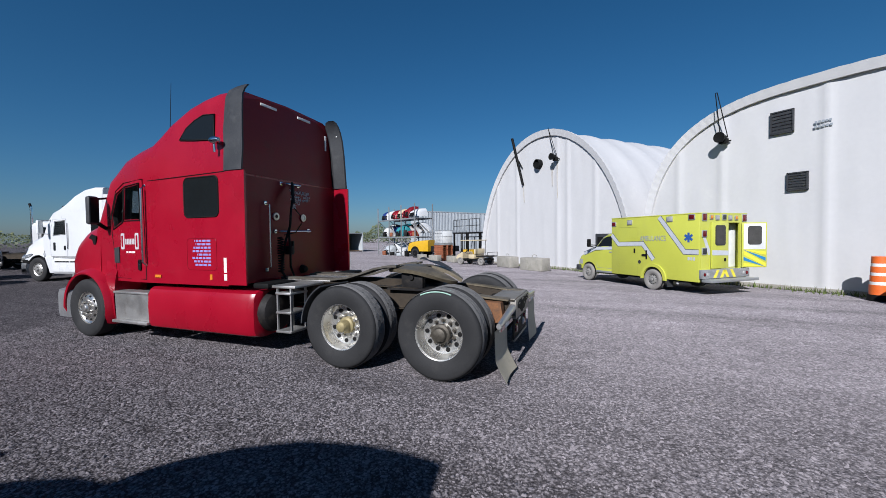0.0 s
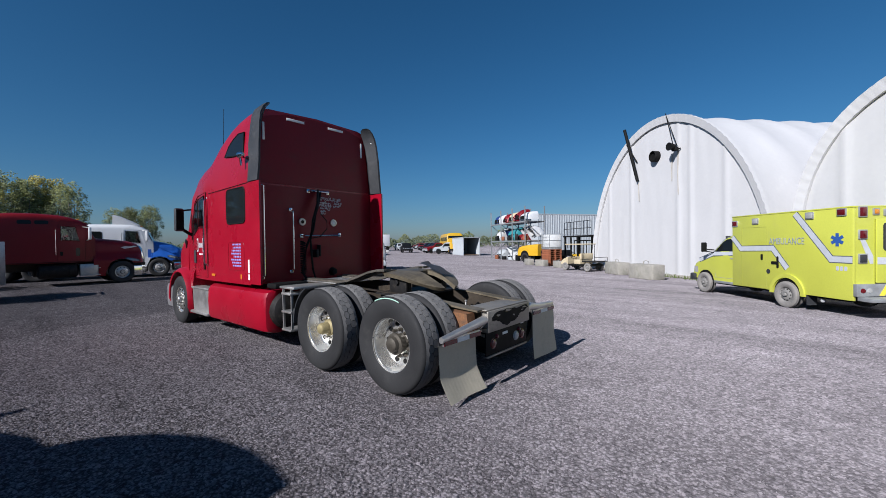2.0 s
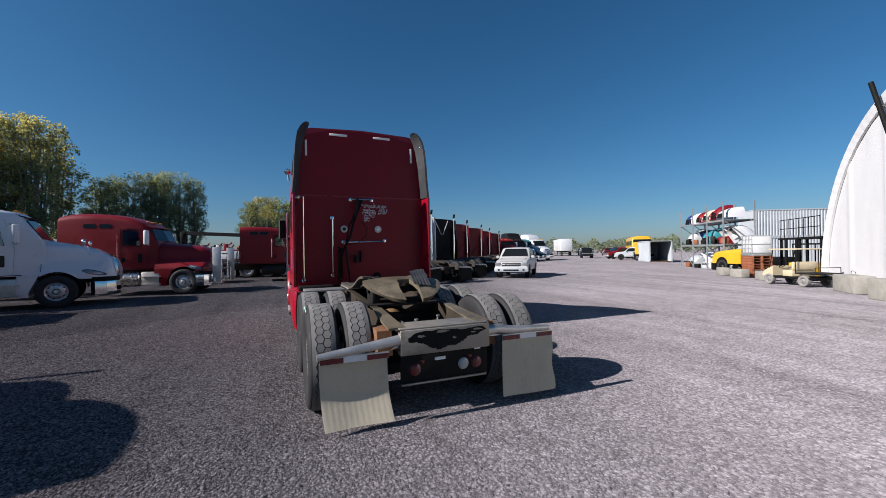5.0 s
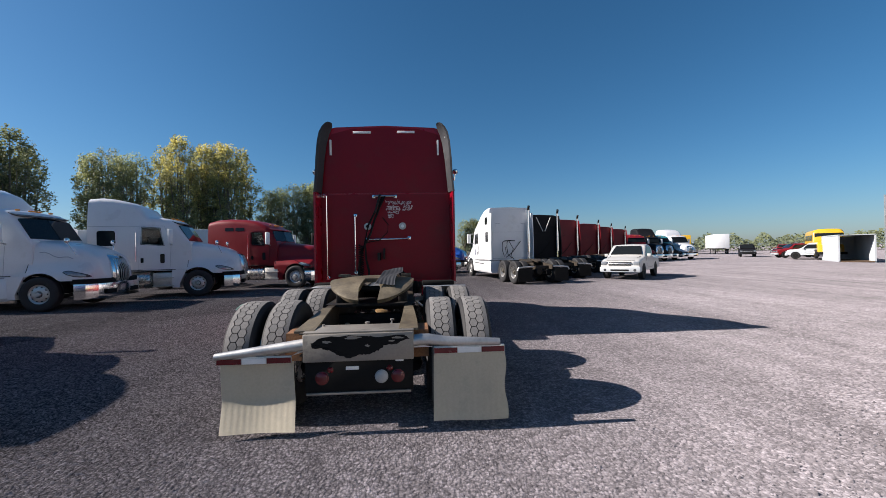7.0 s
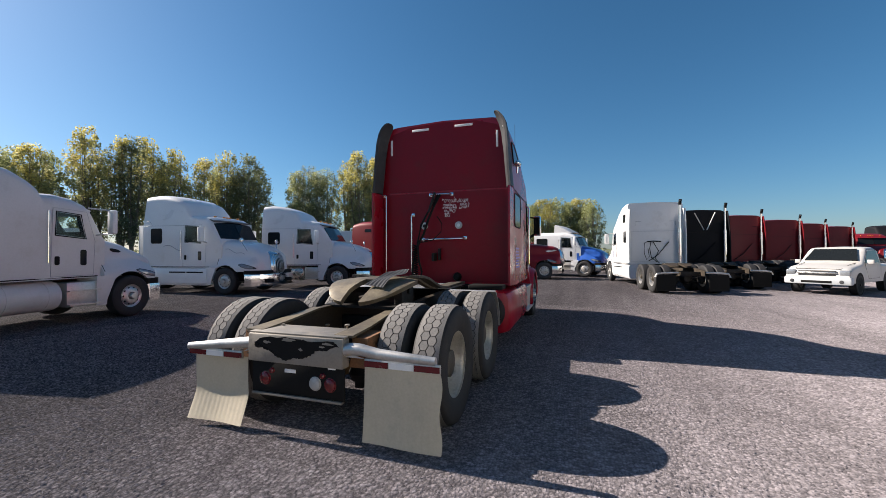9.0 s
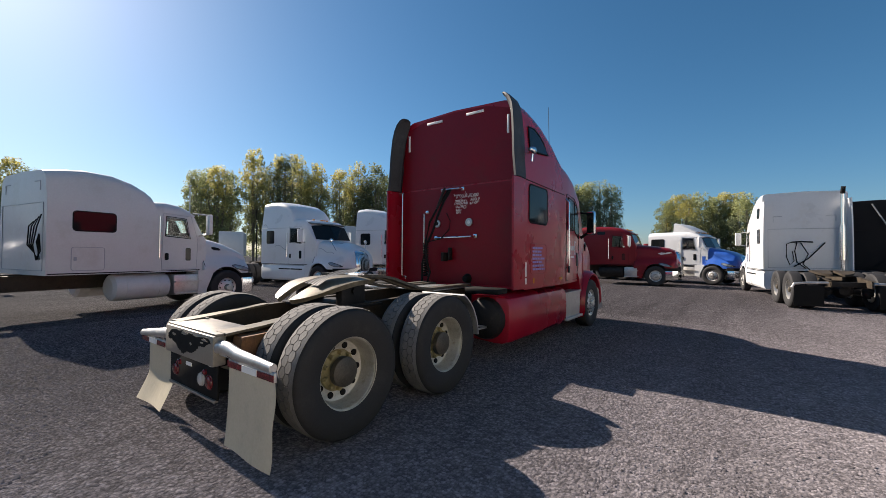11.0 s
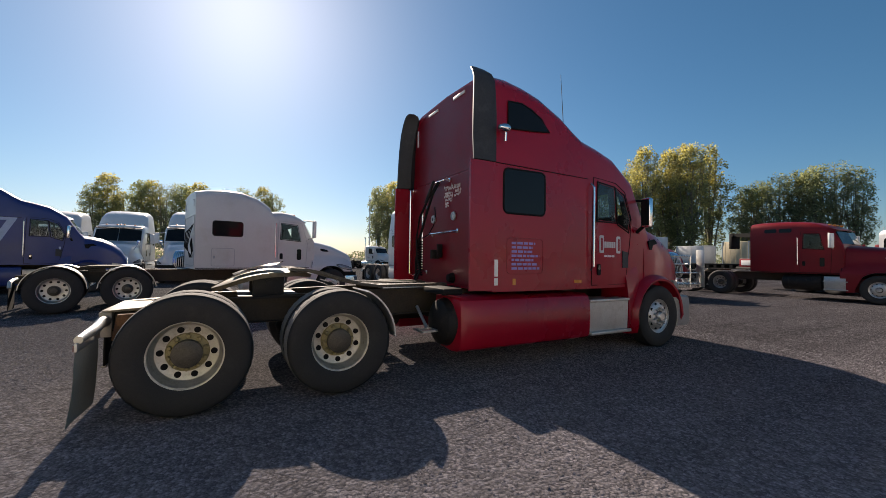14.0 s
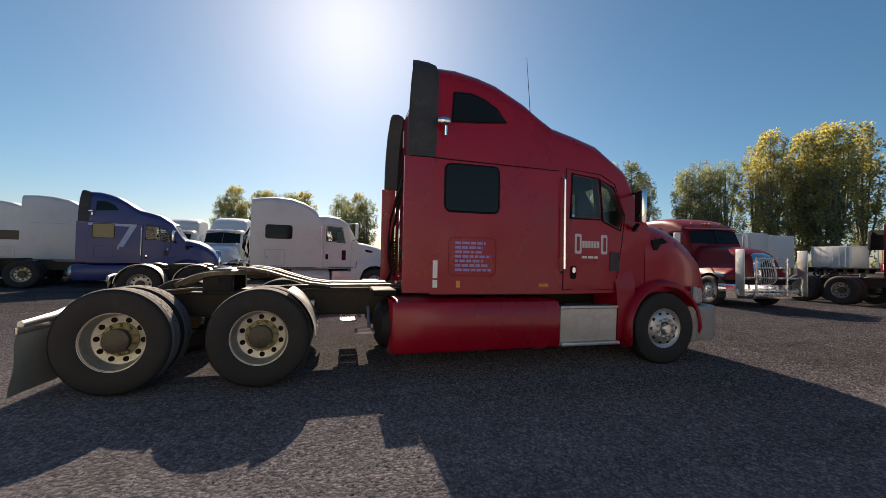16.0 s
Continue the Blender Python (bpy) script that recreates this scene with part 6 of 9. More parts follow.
    for sx in (-1, 1):
        pa, pb = Vector((0, ya, za)).lerp(Vector((0, yb2, zb)), 0.10), Vector((0, ya, za)).lerp(Vector((0, yb2, zb)), 0.93)
        q = [Vector((sx * 0.015, pa.y, pa.z + 0.03)), Vector((sx * (xf(pa.y, pa.z) - 0.10), pa.y, pa.z - 0.06)), Vector((sx * (xf(pb.y, pb.z) - 0.05), pb.y - 0.06, pb.z)), Vector((sx * 0.015, pb.y, pb.z))]
        loft(bm, [q, [v + nrm * 0.055 for v in q]])
    w = part("windscreen", bm, PANE if S.get("screen") and detail else GLASS, t)
    w.visible_shadow = not (S.get("screen") and detail)
    # visor
    bm = B()
    loft(bm, [[(x, ya - 0.10 - 0.05 * x * x, za + 0.07), (x, ya + 0.16 - 0.08 * x * x, za - 0.02), (x, ya + 0.15 - 0.08 * x * x, za - 0.05), (x, ya - 0.10 - 0.05 * x * x, za + 0.03)] for x in (-0.98, -0.5, 0, 0.5, 0.98)])
    part("sun_visor", bm, GREY_FAIR if S.get("visor") else paint, t)
    for x in (-0.6, -0.15, 0, 0.15, 0.6):
        bm = B()
        y = ya - 0.25
        box(bm, x - 0.04, x + 0.04, y, y + 0.10, lerp_profile(S["roof"], y) + 0.02, lerp_profile(S["roof"], y) + 0.075, 0.02)
        part("roof_lamp", bm, AMBER, t)
    chassis(t, wb + 0.6, 0.98)
    # back wall fittings
    ys = S["roof"][0][0]
    bm = B()
    hoses = [([(-0.2, ys - 0.05, 2.0), (-0.3, ys - 0.2, 1.7), (-0.25, ys - 0.25, 1.3), (0.0, ys - 0.2, 1.1)], 0.018), ([(-0.1, ys - 0.05, 2.0), (0.05, ys - 0.25, 1.6), (-0.1, ys - 0.28, 1.25), (0.1, ys - 0.2, 1.05)], 0.018),
             ([(0.55, ys - 0.06, 2.0), (0.1, ys - 0.1, 1.45), (-0.15, ys - 0.1, 1.25), (-0.3, ys - 0.08, 1.15)], 0.02), ([(-0.35, ys - 0.06, 2.02), (-0.1, ys - 0.10, 2.04), (0.22, ys - 0.08, 2.02)], 0.024),
             ([(-0.35, ys - 0.05, 2.02), (-0.50, ys - 0.12, 1.95), (-0.52, ys - 0.16, 1.5), (-0.42, ys - 0.16, 1.2), (-0.30, ys - 0.14, 1.35), (-0.34, ys - 0.1, 1.7)], 0.016)]
    if S.get("extra_hoses"):
        hoses = [([(1.0 - k * 0.02, ys - 0.03 - 0.03 * k, 2.25 - 0.05 * k), (1.02 - k * 0.03, ys - 0.10 - 0.03 * k, 2.0), (1.03 - k * 0.02, ys - 0.16 - 0.02 * k, 1.62), (1.0 - k * 0.03, ys - 0.10 + 0.03 * k, 1.32), (0.98, ys - 0.03 - 0.02 * k, 1.5 + 0.06 * k), (1.0, ys - 0.06, 1.85)], 0.012) for k in range(4)]
    if S.get("plain_back"):
        hoses = hoses[2:3]
    for path, r in hoses:
        bm = B()
        pipe(bm, path, r)
        part("air_hose", bm, BLACK, t)
    bm = B()
    outline_pts = [(-1.0, 1.1), (1.0, 1.1), (1.0, 2.5), (-1.0, 2.5)]
    pipe(bm, [(x, ys - 0.004, z) for x, z in outline_pts + outline_pts[:1]], 0.008, 5)
    pipe(bm, [(x, ys - 0.004, z) for x, z in ((-0.85, 2.75), (-0.85, 2.95), (-0.6, 2.95))], 0.010, 5)
    pipe(bm, [(x, ys - 0.004, z) for x, z in ((0.85, 2.75), (0.85, 2.95), (0.6, 2.95))], 0.010, 5)
    part("panel_seam", bm, PRINT_GREY if paint in (WHITE, WHITE2) else BLACK, t)
    for x, y in S.get("stack", ()):
        bm = B()
        rod(bm, (x, y, 0.95), (x, y, 1.4), 0.06)
        rod(bm, (x, y, 1.4), (x, y, 2.6), 0.09, n=16)
        pipe(bm, [(x, y, 2.6), (x, y, 3.3), (x, y - 0.02, 3.7), (x, y - 0.10, 3.85)], 0.06, 12)
        ex = part("exhaust_pipe", bm, CHROME, t, "upright chrome exhaust")
        bm = B()
        rod(bm, (x, y - 0.02, 3.66), (x, y - 0.10, 3.88), 0.064, n=12)
        part("pipe_tip", bm, BLACK, ex)
    if bullbar:
        bm = B()
        box(bm, -1.15, 1.15, yb + 0.03, yb + 0.10, 0.40, 0.62, 0.01)
        bb = part("bull_bar", bm, ALU, t, "polished aluminium bull bar")
        for x in (-1.1, -0.55, 0.55, 1.1):
            bm = B()
            rod(bm, (x, yb + 0.14, 0.42), (x, yb + 0.14, 1.62 if abs(x) < 1 else 1.0), 0.032)
            part("upright_bar", bm, ALU, bb)
        for sx in (-1, 1):
            bm = B()
            box(bm, sx * 1.12 - 0.012, sx * 1.12 + 0.012, yb - 0.02, yb + 0.30, 0.42, 1.86, 0.01)
            part("side_plate", bm, ALU_DULL, bb, "upright polished side plate")
        for z in (0.55, 0.98, 1.3, 1.6):
            k = 1.1 if z < 1.1 else 0.56
            bm = B()
            rod(bm, (-k, yb + 0.14, z), (k, yb + 0.14, z), 0.032)
            part("cross_bar", bm, ALU, bb)
    if extra:
        extra(t, xf, S)
    return t


def swoosh(t, xf, S):
    """Thin dark flourish on flank and hood."""
    for sx in (-1, 1):
        bm = B()
        for y0, z0, k in ((2.7, 2.78, 0.35), (3.55, 1.82, 0.8)):
            pipe(bm, [(sx * (xf(y0 + k * f, z0) + 0.004), y0 + k * f, z0 + 0.07 * math.sin(5 * f) - 0.10 * f) for f in (0, 0.15, 0.3, 0.45, 0.6, 0.75, 0.9, 1.0)], 0.014, 5)
        pipe(bm, [(sx * 1.04, 6.3 + 0.12 * i, 1.70 - 0.03 * i + 0.04 * math.sin(i * 1.3)) for i in range(8)], 0.012, 5)
        part("pinstripe", bm, PRINT_GREY, t, "dark painted flourish")


# row to the west, facing across the yard
tractor("tractor_unit", "white high-roof sleeper tractor with chrome grille and dark flourishes", WHITE, pose(-16.62, 8.46, 0, 0, 0, -84.6), PROSTAR, extra=swoosh)
tractor("tractor_unit", "white high-roof sleeper tractor with chrome bumper, polished tank", WHITE, pose(-14.14, 10.97, 0, 0, 0, -75.4), dict(PROSTAR, lower="tank", roof=[(2.95, 3.62), (3.3, 3.66), (3.7, 3.62), (4.1, 3.52), (4.45, 3.36), (4.62, 3.15), (4.75, 2.98), (5.1, 2.96), (5.5, 2.88), (5.62, 2.78), (5.95, 2.25), (6.1, 2.02)], sleeper=(3.25, 3.75, 1.95, 2.45)))
tractor("tractor_unit", "dark red conventional tractor with polished bull bar", RED2, pose(-11.05, 16.2, 0, 0, 0, -97), dict(CONV, roof=[(2.2, 3.05), (2.6, 3.15), (3.2, 3.18), (3.9, 3.14), (4.4, 3.04), (4.85, 2.86), (5.1, 2.70), (5.3, 2.25), (5.38, 2.08)]), bullbar=True)
def hood_mark(t, xf, S):
    for sx in (-1, 1):
        bm = B()
        pts = [(6.35, 1.62), (6.5, 1.68), (6.68, 1.66), (6.85, 1.70), (6.98, 1.66), (6.82, 1.62), (6.66, 1.59), (6.5, 1.56)]
        slab(bm, pts, lambda y, z: 0.77 - 0.16 * max(0.0, y - 6.3), sx, 0.06, 0.012)
        part("flourish", bm, PRINT_WHITE, t, "white painted flourish")


tractor("tractor_unit", "dark red mid-roof sleeper tractor with white hood flourish", RED2, pose(-5.88, 21.06, 0, 0, 0, -89), dict(CONV, tank_paint=DARK, roof=[(2.5, 3.02), (2.9, 3.06), (3.6, 3.06), (4.2, 3.02), (4.6, 2.94), (4.95, 2.80), (5.1, 2.70), (5.3, 2.25), (5.38, 2.08)]), extra=hood_mark)


def blue_white(t, xf, S):
    for sx in (-1, 1):
        bm = B()
        slab(bm, [(4.3, 1.05), (5.85, 1.05), (5.85, 1.5), (4.3, 1.5)], xf, sx, 0.02, 0.004)
        part("blue_panel", bm, BLUE2, t)
    # roof deflector
    bm = B()
    loft(bm, [[(-w, y, 2.80), (w, y, 2.80), (w * 0.94, y + 0.02, z - 0.05), (w * 0.8, y + 0.03, z), (-w * 0.8, y + 0.03, z), (-w * 0.94, y + 0.02, z - 0.05)] for y, z, w in ((4.20, 3.38, 0.95), (4.5, 3.30, 0.95), (4.9, 3.10, 0.92), (5.3, 2.88, 0.86))])
    part("roof_deflector", bm, WHITE2, t, "sloping white roof deflector")


def tow_gear(t):
    """Recovery body on the frame behind a cab: bed, lockers, winch and a folded boom."""
    bm = B()
    box(bm, -1.15, 1.15, -3.4, 2.6, 1.02, 1.16, 0.02)
    bed = part("bed", bm, DARK, t, "dark steel recovery bed")
    for sx in (-1, 1):
        for y0, y1, z1, mat in ((-3.2, -1.9, 1.62, RED2), (-1.8, 0.2, 1.85, RED2), (0.3, 2.3, 2.0, GREYC)):
            bm = B()
            box(bm, sx * 0.85 - 0.28, sx * 0.85 + 0.28, y0, y1, 1.165, z1, 0.03)
            lk = part("locker", bm, mat, bed)
            bm = B()
            box(bm, sx * 1.135 - 0.008, sx * 1.135 + 0.008, y0 + 0.12, y1 - 0.12, 1.25, z1 - 0.1, 0.004)
            part("locker_door", bm, GREYC, lk)
    bm = B()
    for x in (-0.28, 0.28):
        loft(bm, [[Vector((x + dx, y, z + dz)) for dx, dz in ((-0.07, -0.11), (0.07, -0.11), (0.07, 0.11), (-0.07, 0.11))] for y, z in ((1.9, 1.6), (0.6, 2.45), (-0.8, 2.85), (-4.4, 3.02))])
    rod(bm, (-0.4, -4.3, 3.0), (0.4, -4.3, 3.0), 0.09)
    box(bm, -0.3, 0.3, -4.55, -4.35, 2.2, 3.1, 0.03)
    part("boom", bm, BLACK, t, "black folded lifting boom")
    rnd = random.Random(12)
    for k in range(16):
        bm = B()
        y, x = -3.2 + k * 0.34, rnd.uniform(-0.8, 0.8)
        w_, h_ = rnd.uniform(0.10, 0.24), rnd.uniform(0.25, 0.55)
        box(bm, x - w_, x + w_, y - 0.12, y + 0.12, 1.6, 1.75 + h_, 0.04)
        rod(bm, (x - 0.5, y, 1.7 + h_), (x + 0.4, y + 0.5, 2.0 + h_ * 0.6), 0.045, n=8)
        part("tow_attachment", bm, (RED2, RUSTWOOD, DARK, WHITE2, RED2)[k % 5], bed)
    for x in (-0.35, 0.35):
        bm = B()
        lathe(bm, [(0.05, -0.3), (0.28, -0.3), (0.28, -0.26), (0.17, -0.25), (0.17, 0.25), (0.28, 0.26), (0.28, 0.3), (0.05, 0.3)], (x, 1.2, 2.05), 'x', 18)
        part("winch_drum", bm, DARK, t)


blue_cab = tractor("tractor_unit", "white and blue short-sleeper tractor with roof deflector", WHITE, pose(-3.0, 25.88, 0, 0, 0, -105.8), dict(DAYCAB, roof=[(2.9, 2.80), (3.05, 2.84), (4.0, 2.85), (4.5, 2.85), (5.0, 2.84), (5.45, 2.72), (5.6, 2.6), (5.85, 2.05), (5.95, 1.92)], sleeper=(3.08, 3.78, 1.98, 2.45), stack=()), hood_paint=BLUE2, extra=blue_white)
tow_gear(blue_cab)
tractor("tractor_unit", "white day-cab tractor with twin stacks", WHITE2, pose(7.0, 33.0, 0, 0, 0, -160), DAYCAB)

# big white sleeper parked parallel on the west side, and its neighbours
tractor("tractor_unit", "white long-sleeper tractor with polished tanks, bare fenders", WHITE2, pose(-8.09, -3.38, 0, 0, 0, 10.6), UNIBILT)


def big_z(t):
    for sx in (-1, 1):
        bm = B()
        for poly in ([(3.2, 2.56), (4.9, 2.56), (4.86, 2.46), (3.2, 2.46)], [(4.65, 2.46), (4.86, 2.46), (4.45, 1.62), (4.25, 1.62)], [(4.25, 1.62), (6.0, 1.62), (6.0, 1.52), (4.25, 1.52)]):
            slab(bm, poly, aero_xf, sx, 0.004, 0.003)
        part("side_stripe", bm, material("pale_blue_stripe", (0.30, 0.38, 0.55), 0.4), t, "pale angular stripe")


aero_tractor("tractor_unit", "dark blue aerodynamic sleeper tractor with pale angular stripe", BLUE, pose(-13.27, -10.76, 0, 0, 0, 12.8), False, big_z, "parked trucks")
tractor("tractor_unit", "white high-roof tractor seen side on in the row", WHITE2, pose(-15.5, -13.7, 0, 0, 0, 14), dict(PROSTAR, sleeper=None))
tractor("tractor_unit", "white long-sleeper tractor in the row", WHITE2, pose(-18.0, -16.7, 0, 0, 0, 14), dict(UNIBILT, roof=[(2.3, 3.72), (2.5, 3.78), (2.95, 3.80), (3.4, 3.74), (3.9, 3.55), (4.2, 3.2), (4.4, 2.90), (4.75, 2.84), (5.05, 2.82), (5.4, 2.74), (5.62, 2.60), (5.72, 2.52), (5.98, 2.05), (6.08, 1.92)]))
tractor("tractor_unit", "white two-window sleeper tractor in the row", WHITE2, pose(-20.4, -19.8, 0, 0, 0, 14), VNL)
tractor("tractor_unit", "teal day-cab tractor at the end of the row", GREENP, pose(-26.3, -27.2, 0, 0, 0, 14), DAYCAB)
# second row behind, noses to the yard
tractor("tractor_unit", "white aerodynamic tractor facing the yard", WHITE, pose(-25.2, -1.3, 0, 0, 0, -92), PROSTAR)
tractor("tractor_unit", "white aerodynamic tractor facing the yard", WHITE, pose(-27.1, -4.75, 0, 0, 0, -90), PROSTAR)
tractor("tractor_unit", "pale blue and white tractor facing the yard", WHITE2, pose(-29.3, -8.2, 0, 0, 0, -90), dict(PROSTAR, lower="tank"), hood_paint=WHITE2)

# echelon of tractors along the lane, tails towards the yard
tractor("tractor_unit", "white rounded sleeper tractor with white wheels, seen from behind", WHITE, pose(6.06, 13.71, 0, 0, 0, 8.8), VNL)
NOB = dict(CONV, plain_back=True, roof=[(2.6, 3.55), (3.0, 3.60), (3.6, 3.55), (4.2, 3.3), (4.6, 3.0), (4.95, 2.80), (5.1, 2.70), (5.3, 2.25), (5.38, 2.08)], stack=[(0.95, 2.45)], extender=True)
def brace(t, xf, S):
    for sx in (-1, 1):
        bm = B()
        rod(bm, (0.1 + sx * 0.45, 2.5, 3.45), (0.1 + sx * 0.06, 2.45, 2.6), 0.022)
        part("brace", bm, ALU_DULL, t)


tractor("tractor_unit", "black sleeper tractor with chrome stack, seen from behind", BLACKP, pose(8.3, 16.3, 0, 0, 0, 7), NOB, extra=brace)
tractor("tractor_unit", "dark red tractor with chrome grille facing down the lane", RED2, pose(25.4, 43.8, 0, 0, 0, 178), CONV, detail=False)
tractor("tractor_unit", "black sleeper tractor with chrome grille facing down the lane", BLACKP, pose(28.3, 45.6, 0, 0, 0, 176), dict(CONV, roof=PROSTAR["roof"][:4] + CONV["roof"][4:]), detail=False)
tractor("tractor_unit", "dark teal sleeper tractor with chrome grille facing down the lane", GREENP, pose(31.0, 47.5, 0, 0, 0, 174), CONV, hood_paint=BLACKP, detail=False)
red_row = tractor("tractor_unit", "dark red sleeper tractor with stack, tail to the yard", RED2, pose(11.2, 20.3, 0, 0, 0, 7), NOB)
for x, y, rz in ((14.9, 24.9, 7), (18.4, 29.6, 7), (22.4, 34.4, 7)):
    copy_thing(red_row, pose(x, y, 0, 0, 0, rz))


# ---- the east side: domes, ambulance, storage ----
LINE_O, LINE_D, LINE_N = Vector((17.45, 1.6, 0)), Vector((0.656, 0.755, 0)), Vector((-0.755, 0.656, 0))
LINE_A = math.degrees(math.atan2(LINE_D.y, LINE_D.x))


def on_line(s, o=0.0, turn=0.0, z=0.0):
    """Pose on the frontage: s along it, o out into the yard; local x runs along it, local y into the yard."""
    p = LINE_O + LINE_D * s + LINE_N * o
    return pose(p.x, p.y, z + fall(p.x, p.y), 0, 0, LINE_A + turn)


def turned_back(t):
    """Mirrors a thing built away from the yard, so that its face lies on the frontage."""
    for ob in t.children_recursive:
        ob.data.transform(Matrix.Diagonal((1, -1, 1, 1)))
        ob.data.flip_normals()
    return t


def dome(label, s, o, hw, h, ex, length, posts, seed):
    t = thing("fabric_dome", label, "storage dome", on_line(s, o, 0) @ pose(0, 0, 0), "white domes")
    rnd = random.Random(seed)

    def arch(f, k=1.0, dz=0.0):
        a = math.pi * f
        c, si = math.cos(a), math.sin(a)
        x = -math.copysign(abs(c) ** (2 / ex), c) * hw * k
        z = max(0, si) ** (2 / ex) * h * k
        return x, z + dz
    n = 44
    bm = B()
    rows = []
    ys = []
    y = 0.10
    while y < length:
        ys.append(y)
        y += 0.42
    for j, y in enumerate(ys):
        k = 1.0 - 0.010 * abs(math.sin(math.pi * (y - 0.1) / 2.1)) ** 0.7
        row = []
        for i in range(n + 1):
            x, z = arch(i / n, k)
            row.append(bm.verts.new((x, y, z)))
        rows.append(row)
    for a, b in zip(rows, rows[1:]):
        for i in range(n):
            bm.faces.new((a[i], a[i + 1], b[i + 1], b[i]))
    bmesh.ops.solidify(bm, geom=bm.faces[:], thickness=0.03)
    part("roof_cover", bm, TARP, t, "taut white fabric over arched ribs")
    # front wall: vertical cloth with soft ridges over the posts
    bm = B()
    cols = 120
    grid = []
    for i in range(cols + 1):
        x = -hw + 2 * hw * i / cols
        zt = h * max(0.0, 1 - abs(x / hw) ** ex) ** (1 / ex)
        col = []
        for j in range(25):
            z = zt * j / 24
            ridge = sum(0.04 * math.exp(-((x - p) / 0.13) ** 2) for p in posts)
            fold = 0.012 * noise.noise(Vector((x * 2.2, z * 0.5, seed))) + 0.02 * max(0, 1 - z / 1.2) * noise.noise(Vector((x * 3.5, z * 1.5, seed + 9)))
            col.append(bm.verts.new((x, 0.16 - ridge + fold, z)))
        grid.append(col)
    for a, b in zip(grid, grid[1:]):
        for j in range(24):
            if (a[j].co - a[j + 1].co).length > 1e-4 or (b[j].co - b[j + 1].co).length > 1e-4:
                try:
                    bm.faces.new((a[j], b[j], b[j + 1], a[j + 1]))
                except ValueError:
                    pass
    part("front_wall", bm, TARP, t, "white fabric end wall")
    # puckered border
    bm = B()
    rings = []
    m = 150
    for i in range(m + 1):
        f = i / m
        pk = 0.012 * math.sin(i * 2.4) + 0.008 * rnd.random()
        x, z = arch(f, 1.012 + pk * 0.15)
        x2, z2 = arch(f, 0.968)
        rings.append([(x, -0.02 + pk, z), (x, 0.14, z), (x2, 0.14, z2), (x2, 0.05 + pk * 0.7, z2)])
    loft(bm, rings)
    part("border_band", bm, TARP, t, "puckered laced edge band")
    bm = B()
    box(bm, -hw, hw, 0.05, 0.14, 0.0, 0.12, 0.01)
    part("base_board", bm, CONCRETE, t)
    return t


def dome_window(t, x, z, w, h):
    bm = B()
    for a, b, c, d in ((x - w, x + w, z - h, z - h + 0.04), (x - w, x + w, z + h - 0.04, z + h), (x - w, x - w + 0.04, z - h, z + h), (x + w - 0.04, x + w, z - h, z + h)):
        box(bm, a, b, 0.06, 0.14, c, d)
    fr = part("window_frame", bm, GREY_FAIR, t)
    for k in range(6):
        bm = B()
        box(bm, x - w + 0.03, x + w - 0.03, 0.085, 0.12, z - h + 0.05 + k * (2 * h - 0.08) / 6, z - h + 0.03 + (k + 0.85) * (2 * h - 0.08) / 6, 0, None)
        part("louvre", bm, GREY_FAIR, fr)


def dome_lamp(t, x, z, tall=1.0, lean=0.25):
    """A floodlight on a wire bracket that rises over the edge."""
    bm = B()
    rod(bm, (x - 0.12, -0.05, z), (x - 0.16 - lean, -0.35, z + tall), 0.016)
    rod(bm, (x + 0.12, -0.05, z), (x - lean * 0.6, -0.35, z + tall), 0.016)
    rod(bm, (x - 0.16 - lean, -0.35, z + tall), (x - lean * 0.6, -0.35, z + tall), 0.016)
    rod(bm, (x - 0.15, 0.1, z - 0.1), (x + 0.15, -0.2, z - 0.1), 0.03)
    part("lamp_bracket", bm, BLACK, t)
    bm = B()
    lathe(bm, [(0.0, 0.10), (0.11, 0.10), (0.14, -0.05), (0.19, -0.22), (0.17, -0.22), (0.0, -0.12)], (x, -0.18, z), 'y', 20)
    box(bm, x - 0.13, x + 0.13, -0.16, 0.02, z - 0.2, z - 0.02, 0.02)
    part("floodlight", bm, BLACK, t, "black floodlight")


d1 = dome("white fabric storage dome with fan and lamps on its end wall", 0.32, -0.6, 6.05, 7.75, 2.0, 22, (-3.9, -2.06, -1.3, 2.2, 4.3), 3)
bm = B()
lathe(bm, [(0.20, 0.12), (0.27, 0.12), (0.27, -0.16), (0.24, -0.18), (0.22, -0.06), (0.0, -0.02), (0.0, 0.06)], (0.13, 0.05, 6.0), 'y', 24)
part("wall_fan", bm, BLACK, d1, "round black vent fan")
bm = B()
rod(bm, (2.04, -0.35, 7.85), (1.53, 0.05, 4.98), 0.08)
rod(bm, (1.92, -0.3, 7.0), (1.62, 0.1, 6.0), 0.035)
part("hanging_beam", bm, BLACK, d1, "dark rusted beam hung from the edge")
dome_lamp(d1, -1.38, 6.12, 1.6, -0.42)
for x, z0, z1, w in ((-1.36, 3.9, 5.95, 0.05), (1.48, 3.9, 4.95, 0.06), (-0.95, 4.6, 5.9, 0.04)):
    bm = B()
    loft(bm, [[(x + w * k * math.sin(3 * z), y, z), (x + w * k + 0.04, y, z)] + [(x + w * k + 0.04, y + 0.01, z), (x + w * k * math.sin(3 * z), y + 0.01, z)] for z, k, y in ((z0, 0.2, 0.115), ((z0 + z1) / 2, 0.8, 0.115), (z1, 1.0, 0.115))])
    part("rust_streak", bm, STREAK, d1, "brownish run-off streak")
bm = B()
box(bm, -5.0, -4.0, 0.02, 0.10, 0.0, 1.9, 0.01)
